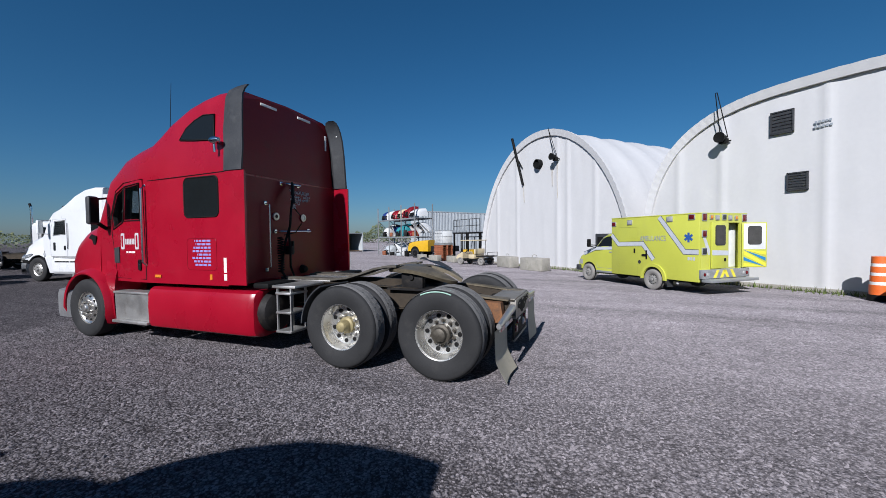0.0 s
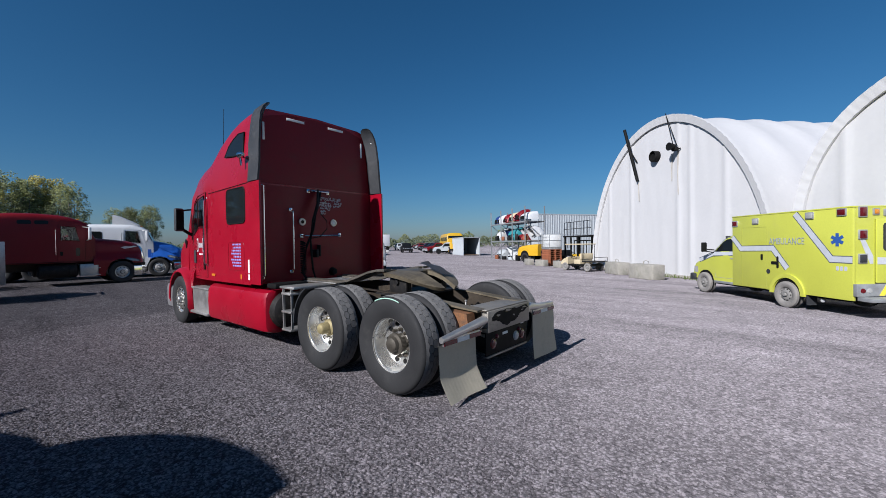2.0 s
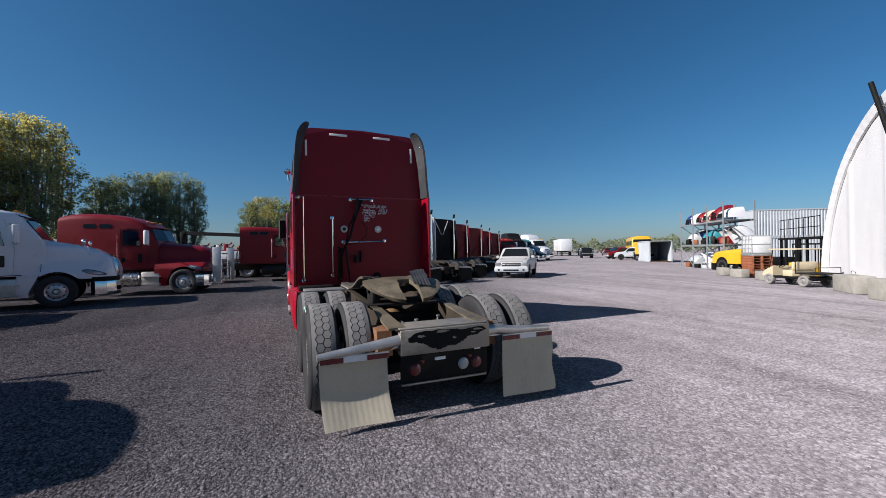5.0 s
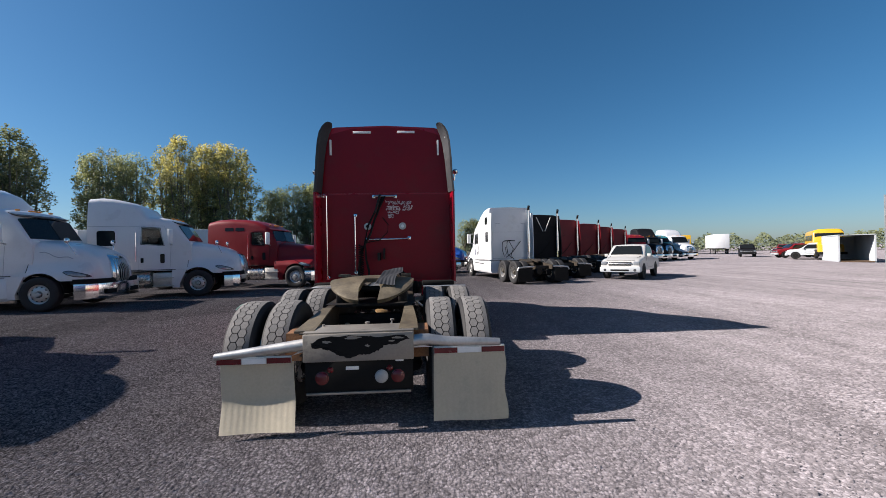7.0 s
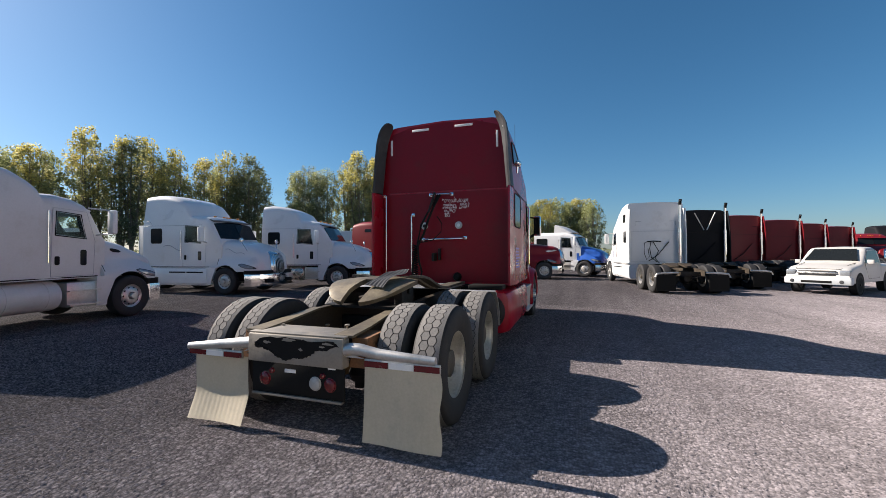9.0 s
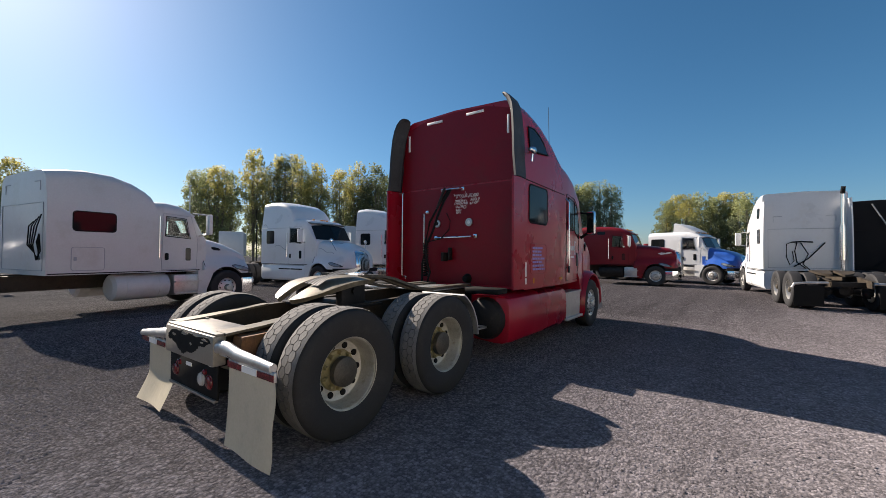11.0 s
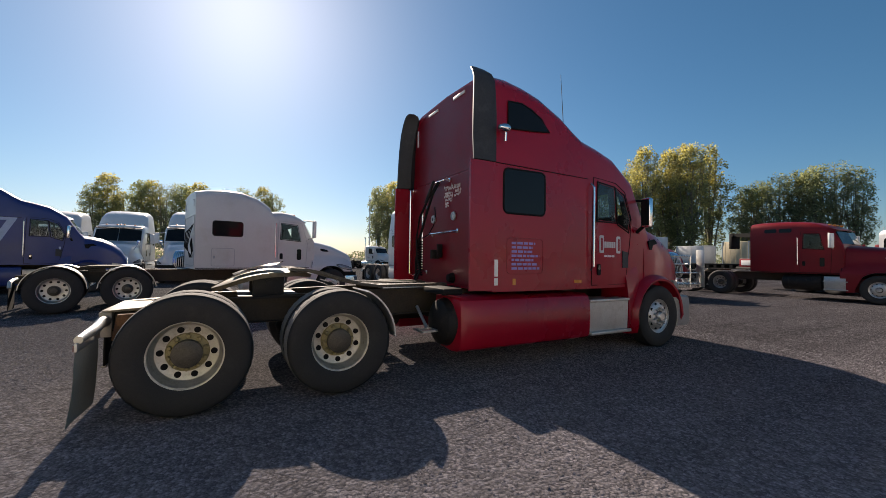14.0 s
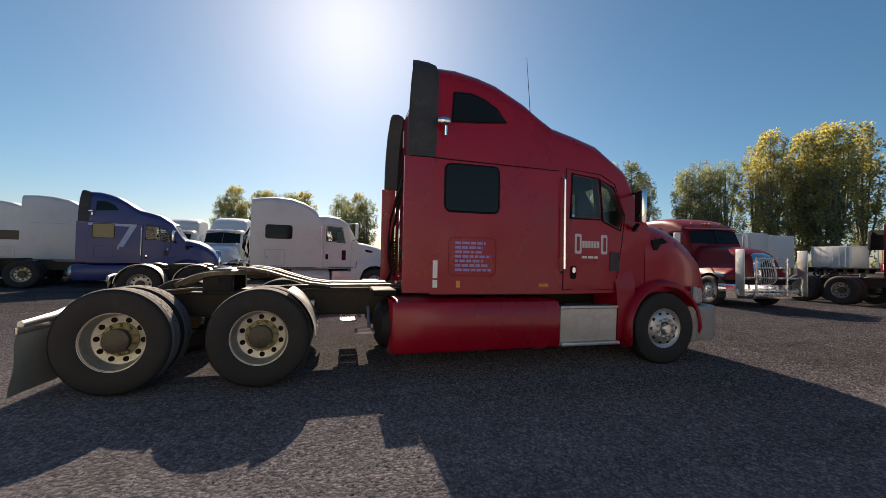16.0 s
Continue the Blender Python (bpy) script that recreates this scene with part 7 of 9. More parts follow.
dr = part("side_door", bm, GREY_FAIR, d1, "grey side door")
bm = B()
box(bm, -4.85, -4.15, -0.01, 0.03, 1.0, 1.75)
part("door_opening", bm, BLACK, dr)
turned_back(d1)
d2 = dome("white fabric storage dome with louvred windows and floodlights", -12.05, -0.7, 5.9, 6.57, 2.85, 20, (-4.2, -2.6, -0.1, 2.8, 4.4), 8)
dome_window(d2, 1.0, 5.42, 0.31, 0.37)
dome_window(d2, 0.58, 3.46, 0.27, 0.29)
dome_lamp(d2, 2.64, 5.26, 1.6, -0.25)
dome_lamp(d2, -2.7, 5.35, 1.5, -0.3)
bm = B()
for x0, x1, z0 in ((-0.22, 0.20, 5.16), (-0.24, 0.22, 5.02)):
    for k in range(5):
        w = (x1 - x0) / 5
        box(bm, x0 + k * w, x0 + (k + 0.7) * w, 0.085, 0.10, z0, z0 + 0.07)
part("faded_print", bm, PRINT_GREY, d2, "faded maker's print as plain bars")
turned_back(d2)

# concrete blocks along the frontage
bm = B()
box(bm, -0.75, 0.75, -0.32, 0.32, 0.0, 0.66, 0.035)
pipe(bm, [(-0.16, 0, 0.66), (-0.14, 0, 0.78), (0.0, 0.02, 0.83), (0.14, 0, 0.78), (0.16, 0, 0.66)], 0.014)
blk = solo("concrete_block", bm, CONCRETE, "weathered grey concrete barrier block with lifting loop", "concrete block", on_line(-1.4, 1.25, 6), "concrete blocks")
for s, o, a, k in ((1.45, 0.85, -4, 0.95), (9.3, 1.7, 12, 0.68), (11.2, 1.9, -3, 0.68), (7.3, 1.3, 2, 0.68)):
    copy_thing(blk, on_line(s, o, a) @ Matrix.Scale(k, 4))
bm = B()
box(bm, -0.45, 0.45, -0.4, 0.4, 0.0, 0.62, 0.03)
solo("concrete_block", bm, CONCRETE, "short weathered concrete block beside the shed post", "concrete block", on_line(-14.5, 0.6, 3), "concrete blocks")


# ---- ambulance ----
def side_plain(hw):
    return lambda y, z: hw


def band(bm, line, width, f, sx, proud):
    """A bent stripe of even width along (y, z) points on a flank."""
    pts = [Vector(p) for p in line]
    lo, hi = [], []
    for i, p in enumerate(pts):
        a = (p - pts[i - 1]).normalized() if i else (pts[1] - p).normalized()
        b = (pts[i + 1] - p).normalized() if i + 1 < len(pts) else a
        n = Vector((-(a + b).y, (a + b).x)).normalized()
        k = width / 2 / max(0.5, n.dot(Vector((-a.y, a.x))))
        lo.append(p - n * k)
        hi.append(p + n * k)
    for i in range(len(pts) - 1):
        slab(bm, [tuple(lo[i]), tuple(lo[i + 1]), tuple(hi[i + 1]), tuple(hi[i])], f, sx, 0.004, proud)


def lamp_unit(t, lens, m, w=0.22, h=0.19):
    """A square warning lamp: raised bezel with its lens."""
    bm = B()
    box(bm, -w / 2, w / 2, -0.03, 0.02, -h / 2, h / 2, 0.012, m)
    bz = part("lamp_bezel", bm, GALV, t)
    bm = B()
    box(bm, -w / 2 + 0.025, w / 2 - 0.025, -0.045, 0.0, -h / 2 + 0.025, h / 2 - 0.025, 0.012, m)
    part("warning_light", bm, lens, bz)


def ambulance(m):
    t = thing("ambulance", "lime yellow box ambulance with open rear door, silver stripes", "ambulance", m)
    HW = 1.16
    Y0, Y1, Z0, Z1 = -1.55, 2.30, 0.44, 2.72
    f = side_plain(HW)
    # patient box: walls, floor and roof round a hollow inside, open behind
    bm = B()
    for x0, x1 in ((-HW, -HW + 0.08), (HW - 0.08, HW)):
        box(bm, x0, x1, Y0, Y1, Z0, Z1, 0.02)
    box(bm, -HW + 0.08, HW - 0.08, Y1 - 0.08, Y1, Z0, Z1)
    box(bm, -HW + 0.08, HW - 0.08, Y0, Y1 - 0.08, Z1 - 0.10, Z1)
    box(bm, -HW + 0.08, HW - 0.08, Y0, Y1 - 0.08, 0.62, 0.86)
    box(bm, -HW + 0.08, -0.62, Y0, Y0 + 0.06, 0.86, Z1 - 0.10)
    box(bm, 0.80, HW - 0.08, Y0, Y0 + 0.06, 0.86, Z1 - 0.10)
    box(bm, -0.62, 0.80, Y0, Y0 + 0.06, 2.42, Z1 - 0.10)
    body = part("box_body", bm, LIME, t, "lime yellow patient compartment")
    bm = B()
    box(bm, -HW - 0.01, HW + 0.01, Y0 - 0.01, Y1 + 0.01, Z1 - 0.012, Z1 + 0.025, 0.008)
    part("roof_edge", bm, LIME, body)
    bm = B()
    box(bm, HW - 0.42, HW - 0.09, Y0 + 0.3, Y1 - 0.6, 0.87, 2.4, 0.02)
    cab_in = part("interior_cabinet", bm, PLASTIC_W, t, "pale interior cabinet")
    for k in range(3):
        bm = B()
        box(bm, HW - 0.435, HW - 0.42, -1.0 + k * 0.8, -0.3 + k * 0.8, 1.5, 2.2, 0.01)
        part("cabinet_door", bm, GREYC, cab_in)
    bm = B()
    box(bm, -0.3, 0.3, -0.6, 1.2, 0.87, 1.25, 0.05)
    part("stretcher", bm, DARK, t)
    # van cab
    bm = B()
    xf = lambda y, z: 1.0 - (0.16 * max(0, z - 1.35)) - 0.05 * max(0, y - 3.2)
    prof = [(2.28, 2.12), (2.6, 2.14), (2.9, 2.08), (3.05, 1.98), (3.55, 1.50), (3.75, 1.38), (4.2, 1.27), (4.5, 1.14), (4.62, 0.95)]
    loft(bm, [section(y, 0.50, z, xf, 0.14, 0.2, 0.03) for y, z in prof])
    part("cab", bm, LIME, t, "lime yellow van cab")
    bm = B()
    box(bm, -1.02, 1.02, 4.45, 4.74, 0.42, 0.68, 0.05)
    part("bumper", bm, GREY_FAIR, t)
    bm = B()
    box(bm, -0.6, 0.6, 4.58, 4.66, 0.70, 0.98, 0.03)
    part("grille", bm, BLACK, t)
    bm = B()
    box(bm, -0.12, 0.12, 2.6, 2.9, 2.10, 2.19, 0.03)
    part("roof_lamp", bm, GREY_FAIR, t)
    for sx in (-1, 1):
        bm = B()
        slab(bm, [(2.42, 1.58), (3.36, 1.55), (3.02, 1.90), (2.85, 1.98), (2.44, 2.02)], xf, sx, 0.02, 0.008)
        part("door_window", bm, GLASS, t)
        bm = B()
        outline(bm, [(2.36, 0.62), (3.34, 0.62), (3.42, 1.52), (3.04, 1.95), (2.84, 2.04), (2.38, 2.07)], xf, sx, 0.007)
        slab(bm, rounded(2.46, 2.60, 1.30, 1.34, 0.01), xf, sx, 0.02, 0.012)
        part("door_seam", bm, PRINT_GREY, t)
        bm = B()
        box(bm, sx * 1.24 - 0.09, sx * 1.24 + 0.09, 3.54, 3.63, 1.53, 1.88, 0.03)
        rod(bm, (sx * 0.95, 3.45, 1.60), (sx * 1.22, 3.58, 1.62), 0.022)
        rod(bm, (sx * 0.95, 3.45, 1.50), (sx * 1.22, 3.58, 1.56), 0.018)
        part("mirror", bm, BLACK, t)
        bm = B()
        slab(bm, rounded(4.35, 4.58, 0.72, 0.95, 0.04), xf, sx, 0.04, 0.006)
        part("headlight", bm, WHITE_LENS, t)
        bm = B()
        box(bm, min(sx * 0.80, sx * 1.05), max(sx * 0.80, sx * 1.05), 2.4, 3.35, 0.42, 0.50, 0.015)
        part("side_step", bm, GALV, t)
        for y, x in ((3.85, 0.97), (0.22, 1.12)):
            wheel(t, sx * x, y, 0.38, sx, "steer", DUSTY, DUSTY, "steer", R=0.38, w=0.24, holes=True, rubber=DUSTY_TYRE)
            bm = B()
            lathe(bm, [(0.0, 0.0), (0.43, 0.0), (0.43, 0.012), (0.0, 0.012)], (sx * (HW - 0.008 if y < 1 else 0.985) - (0.0 if sx > 0 else 0.012), y, 0.42), 'x', 24)
            part("wheel_well", bm, BLACK, t)
        bm = B()
        fender(bm, min(sx * (HW - 0.02), sx * (HW + 0.05)), max(sx * (HW - 0.02), sx * (HW + 0.05)), 0.22, 0.42, 0.44, -4, 184, 0.11)
        part("wheel_arch", bm, LIME, t, "pale rubbed wheel arch")
        bm = B()
        box(bm, min(sx * 0.86, sx * 1.14), max(sx * 0.86, sx * 1.14), -0.36, -0.34, 0.16, 0.48)
        part("mudflap", bm, GREY_FAIR, t)
        # silver bands edged with dark lines
        runs = ([(2.29, 2.05), (1.92, 1.67), (0.71, 1.70), (0.22, 1.12)], [(-0.02, 2.67), (-1.03, 1.44), (-1.54, 1.44)])
        bm = B()
        for run in runs:
            band(bm, run, 0.19, f, sx, 0.003)
        edge_ = part("stripe_edge", bm, STRIPE_EDGE, t, "dark stripe outline")
        bm = B()
        for run in runs:
            band(bm, run, 0.145, f, sx, 0.006)
        part("side_stripe", bm, SILVER, edge_, "silver reflective stripe")
        bm = B()
        band(bm, [(2.34, 1.50), (3.45, 1.46), (4.25, 1.20)], 0.17, xf, sx, 0.004)
        edge_ = part("stripe_edge", bm, STRIPE_EDGE, t, "dark stripe outline")
        bm = B()
        band(bm, [(2.34, 1.50), (3.45, 1.46), (4.25, 1.20)], 0.125, xf, sx, 0.007)
        part("side_stripe", bm, SILVER, edge_, "silver reflective stripe")
        bm = B()
        for k in range(3):
            a = radians(60 * k)
            c, s2 = math.cos(a), math.sin(a)
            pts = [(-0.04, -0.165), (0.04, -0.165), (0.04, 0.165), (-0.04, 0.165)]
            slab(bm, [(-1.18 + c * p - s2 * q, 1.93 + s2 * p + c * q) for p, q in pts], f, sx, 0.004, 0.005 + 0.001 * k)
        part("star_mark", bm, PRINT_BLUE, t, "blue six-armed star")
        bm = B()
        for k in range(3):
            slab(bm, rounded(-1.22 - k * 0.10, -1.15 - k * 0.10, 1.16, 1.27, 0.02), f, sx, 0.004, 0.004)
        part("unit_mark", bm, SILVER, t, "small silver bars")
        txt = bpy.data.curves.new("lettering", 'FONT')
        txt.body = "AMBULANCE"
        txt.size = 0.27
        txt.extrude = 0.003
        txt.align_x = 'CENTER'
        ob = part("lettering", txt, None, t, "grey word on the flank")
        ob.matrix_basis = Matrix.Translation((sx * (HW + 0.006), 0.26, 1.815)) @ Matrix(((0, 0, sx, 0), (sx, 0, 0, 0), (0, 1, 0, 0), (0, 0, 0, 1))) @ Matrix.Diagonal((0.72, 1, 1, 1))
        txt.materials.append(PRINT_GREY)
        bm = B()
        outline(bm, [(0.93, 0.46), (1.89, 0.46), (1.89, 2.34), (0.93, 2.34)], f, sx, 0.006)
        part("locker_seam", bm, LIME_SEAM, t)
        bm = B()
        slab(bm, rounded(1.06, 1.13, 1.33, 1.51, 0.02), f, sx, 0.03, 0.014)
        part("door_handle", bm, BLACK, t)
        bm = B()
        slab(bm, rounded(0.55, 0.75, 1.22, 1.31, 0.02), f, sx, 0.03, 0.014)
        slab(bm, rounded(0.50, 0.56, 1.12, 1.46, 0.02), f, sx, 0.03, 0.02)
        part("locker_handle", bm, BLACK, t)
        bm = B()
        lathe(bm, [(0.0, 0.012), (0.055, 0.012), (0.07, 0.0), (0.0, 0.0)], (sx * HW if sx > 0 else -HW - 0.012, 0.85, 1.0), 'x', 18)
        part("fuel_cap", bm, GREY_FAIR, t)
        for y, z, mat, w in ((2.16, 2.49, RED_LENS, 0.23), (1.33, 2.53, WHITE_LENS, 0.24), (-0.46, 2.58, WHITE_LENS, 0.24), (-1.30, 2.61, RED_LENS, 0.23)):
            lamp_unit(t, mat, Matrix.Translation((sx * HW, y, z)) @ pose(0, 0, 0, 0, 0, sx * 90), w, 0.19)
    # windscreen
    bm = B()
    q = [Vector((x, y, z)) for x, y, z in ((-0.80, 3.08, 1.93), (0.80, 3.08, 1.93), (0.88, 3.52, 1.52), (-0.88, 3.52, 1.52))]
    loft(bm, [q, [v + Vector((0, 0.035, 0.03)) for v in q]])
    part("windscreen", bm, GLASS, t)
    # rear doors: one shut, one swung open
    bm = B()
    box(bm, -0.62, 0.18, Y0 - 0.05, Y0, 0.88, 2.42, 0.02)
    dl = part("rear_door", bm, LIME, t, "shut lime rear door")
    bm = B()
    loft(bm, [[(x, y, z) for x, z in rounded(-0.47, 0.02, 1.65, 2.33, 0.08)] for y in (Y0 - 0.05, Y0 - 0.058)])
    fr = part("window_frame", bm, GREY_FAIR, dl)
    bm = B()
    loft(bm, [[(x, y, z) for x, z in rounded(-0.44, -0.01, 1.68, 2.30, 0.06)] for y in (Y0 - 0.055, Y0 - 0.064)])
    part("door_glass", bm, CABIN, fr)
    bm = B()
    box(bm, -0.05, 0.03, Y0 - 0.075, Y0 - 0.05, 1.12, 1.22, 0.01)
    part("door_latch", bm, BLACK, dl)
    M = pose(0.84, Y0 - 0.02, 0, 0, 0, -26)
    bm = B()
    box(bm, 0.0, 0.80, -0.05, 0.0, 0.88, 2.42, 0.02, M)
    do = part("open_rear_door", bm, LIME, t, "open lime rear door, pale inside")
    bm = B()
    box(bm, 0.05, 0.75, -0.056, -0.05, 1.50, 2.38, 0.002, M)
    liner = part("door_liner", bm, PLASTIC_W, do)
    bm = B()
    loft(bm, [[M @ Vector((x, y, z)) for x, z in rounded(0.18, 0.62, 1.66, 2.30, 0.08)] for y in (-0.056, -0.068)])
    part("door_glass", bm, CABIN, liner)
    for k in range(5):
        z = 0.92 + k * 0.20
        pts = [(0.05, z), (0.75, z - 0.42), (0.75, z - 0.30), (0.05, z + 0.12)]
        pts = [(x, min(max(zz, 0.90), 1.48)) for x, zz in pts]
        bm = B()
        loft(bm, [[M @ Vector((x, y, zz)) for x, zz in pts] for y in (-0.051, -0.056 - 0.0004 * k)])
        part("chevron", bm, STRIPE_B if k % 2 else STRIPE_Y, do)
    # rear stripe, lamps, step
    fb = lambda pts, y0, y1: [[(x, y, z) for x, z in pts] for y in (y0, y1)]
    bm = B()
    loft(bm, fb([(-1.02, 2.0), (-0.90, 2.0), (-0.66, 1.52), (-0.66, 1.34), (-0.74, 1.34)], Y0 - 0.002, Y0 - 0.006))
    part("rear_stripe", bm, SILVER, t)
    bm = B()
    loft(bm, fb([(-0.61, 1.50), (0.17, 1.47), (0.17, 1.31), (-0.61, 1.33)], Y0 - 0.05, Y0 - 0.056))
    part("rear_stripe", bm, SILVER, dl)
    for x, z, mat, w, h in ((-0.93, 2.60, RED_LENS, 0.22, 0.26), (1.0, 2.58, RED_LENS, 0.22, 0.26), (-0.93, 2.05, RED_LENS, 0.22, 0.24), (-0.93, 1.47, GREY_FAIR, 0.22, 0.24), (0.98, 2.05, RED_LENS, 0.22, 0.24), (-0.6, 2.60, AMBER, 0.16, 0.16), (-0.32, 2.58, WHITE_LENS, 0.18, 0.17), (0.0, 2.60, GREY_FAIR, 0.2, 0.2), (0.3, 2.58, WHITE_LENS, 0.18, 0.17), (0.6, 2.58, AMBER, 0.16, 0.16)):
        lamp_unit(t, mat, Matrix.Translation((x, Y0, z)), w, h)
    bm = B()
    box(bm, -HW, HW, Y0 - 0.10, Y0, 0.56, 0.86, 0.015)
    kick = part("kick_plate", bm, GALV, t, "grey tread-plate panel")
    for k in range(4):
        bm = B()
        x = -0.62 + k * 0.32
        d = 0.16 if k < 2 else -0.16
        loft(bm, fb([(x, 0.58), (x + 0.13, 0.58), (x + 0.13 + d, 0.84), (x + d, 0.84)], Y0 - 0.10, Y0 - 0.104))
        part("chevron", bm, STRIPE_Y, kick)
    for x in (-1.02, -0.86, 0.86, 1.02):
        bm = B()
        lathe(bm, [(0.0, -0.03), (0.05, -0.02), (0.06, 0.0)], (x, Y0 - 0.10, 0.70), 'y', 14)
        part("tail_lamp", bm, RED_LENS if abs(x) > 0.9 else WHITE_LENS, kick)
    bm = B()
    box(bm, -HW + 0.02, HW - 0.02, Y0 - 0.42, Y0 - 0.08, 0.46, 0.55, 0.012)
    part("rear_step", bm, GALV, t, "galvanised rear step bumper")
    bm = B()
    box(bm, -0.85, 0.85, -1.2, 4.3, 0.36, 0.50)
    part("chassis", bm, BLACK, t)
    bm = B()
    pipe(bm, [(-0.6, -0.2, 0.36), (-0.8, -0.5, 0.34), (-1.05, -0.7, 0.33)], 0.045)
    part("exhaust_pipe", bm, GALV, t)
    return t


ambulance(pose(9.43, -4.22, fall(9.43, -4.22), 0, 0, -48.6) @ Matrix.Scale(0.863, 4))

# traffic drum, white tank, timber shed corner beside the far dome
t = thing("traffic_drum", "orange and white traffic drum with black base", "traffic drum", on_line(-13.55, 0.1))
for k, (z0, z1, mat) in enumerate(((0.0, 0.16, BLACK), (0.16, 0.42, ORANGE), (0.42, 0.50, REFLECT), (0.50, 0.66, ORANGE), (0.66, 0.74, REFLECT), (0.74, 0.90, ORANGE), (0.90, 0.98, REFLECT), (0.98, 1.16, ORANGE))):
    bm = B()
    r = 0.21 - 0.045 * z0
    lathe(bm, [(0.0, z0), (r * (1.15 if k == 0 else 1), z0), (r * 0.98 * (1.1 if k == 0 else 1), z1), (0.0, z1)], (0, 0, 0), 'z', 24)
    part(("base", "band", "stripe")[0 if k == 0 else (2 if mat is REFLECT else 1)], bm, mat, t)
bm = B()
lathe(bm, [(0.0, 0.0), (0.36, 0.0), (0.40, 0.06), (0.40, 0.85), (0.34, 0.98), (0.12, 1.03), (0.0, 1.03)], (0, 0, 0), 'z', 28)
solo("plastic_tank", bm, PLASTIC_W, "white plastic tank against the dome wall", "tank", on_line(-13.95, -0.15))
t = thing("timber_shed", "brown timber open shed with flat roof", "shed", on_line(-15.6, 0.5))
for x, y in ((-0.75, 0.0), (0.75, 0.0), (-0.75, 1.2), (0.75, 1.2)):
    bm = B()
    box(bm, x - 0.06, x + 0.06, y - 0.06, y + 0.06, 0.0, 2.0, 0.008)
    part("post", bm, WOOD, t)
bm = B()
box(bm, -0.95, 0.95, -0.25, 1.4, 2.0, 2.12, 0.01)
part("roof", bm, WOOD, t)
for k in range(12):
    bm = B()
    box(bm, -0.74 + k * 0.123, -0.63 + k * 0.123, 1.22, 1.25, 0.05, 1.95)
    part("plank", bm, WOOD, t)
turned_back(t)

# weeds at the foot of the domes
bm = B()
rnd = random.Random(5)
for k in range(900):
    s = rnd.uniform(-15, 3)
    p = LINE_O + LINE_D * s + LINE_N * (-0.75 + abs(rnd.gauss(0, 0.22)))
    p.z = fall(p.x, p.y) - 0.01
    hgt = rnd.uniform(0.05, 0.22)
    a = rnd.uniform(0, 6.28)
    w = Vector((math.cos(a), math.sin(a), 0)) * 0.02
    tip = p + Vector((rnd.uniform(-0.08, 0.08), rnd.uniform(-0.08, 0.08), hgt))
    face(bm, [p - w, p + w, tip])
solo("weeds", bm, WEED, "thin green weeds along the dome footing", "weeds", kind="stuff")


# ---- storage rack with stacked lorry parts ----
def cab_shell(bm, w=1.9, l=1.5, h=1.2):
    """A hollow hood: rounded arch, higher at the back, closing down to a nose."""
    rings = []
    for f, hh, ww in ((0.0, 1.0, 1.0), (0.3, 0.97, 1.0), (0.6, 0.88, 0.96), (0.82, 0.72, 0.90), (0.94, 0.52, 0.82), (1.0, 0.30, 0.74)):
        ring = []
        for k in range(15):
            a = math.pi * k / 14
            c, sn = math.cos(a), math.sin(a)
            ring.append(Vector((w / 2 * ww * math.copysign(abs(c) ** 0.45, c), f * l, h * hh * abs(sn) ** 0.45)))
        rings.append(ring)
    loft(bm, rings, caps=False, closed=False)
    bmesh.ops.solidify(bm, geom=bm.faces[:], thickness=0.03)


def storage_rack(s0, bays):
    t = thing("storage_rack", "galvanised three-level rack stacked with old lorry cabs and hoods", "storage rack", on_line(s0, 0.3, 6) @ Matrix.Scale(1.22, 4))
    bw, dp, hs = 2.2, 1.6, (1.55, 3.0)
    for i in range(bays + 1):
        for y in (0, dp):
            bm = B()
            box(bm, i * bw - 0.035, i * bw + 0.035, y - 0.035, y + 0.035, 0, 4.1)
            part("upright", bm, GALV, t)
        bm = B()
        rod(bm, (i * bw, 0, 0.3), (i * bw, dp, 1.5), 0.025, n=6)
        rod(bm, (i * bw, dp, 1.6), (i * bw, 0, 3.0), 0.025, n=6)
        part("brace", bm, GALV, t)
    for h in hs:
        for y in (0, dp):
            bm = B()
            box(bm, -0.05, bays * bw + 0.05, y - 0.03, y + 0.03, h - 0.085, h, 0.005)
            part("beam", bm, GALV, t)
        for k in range(int(bays * bw / 0.3)):
            bm = B()
            box(bm, k * 0.3 + 0.02, k * 0.3 + 0.22, -0.02, dp, h, h + 0.02)
            part("shelf_slat", bm, GALV, t)
    for i in range(bays):
        bm = B()
        rod(bm, (i * bw, 0.0, 0.1), (i * bw + bw, 0.0, 1.4), 0.02, n=6)
        part("brace", bm, GALV, t)
    return t


turned_back(storage_rack(16.2, 3))
rnd = random.Random(21)
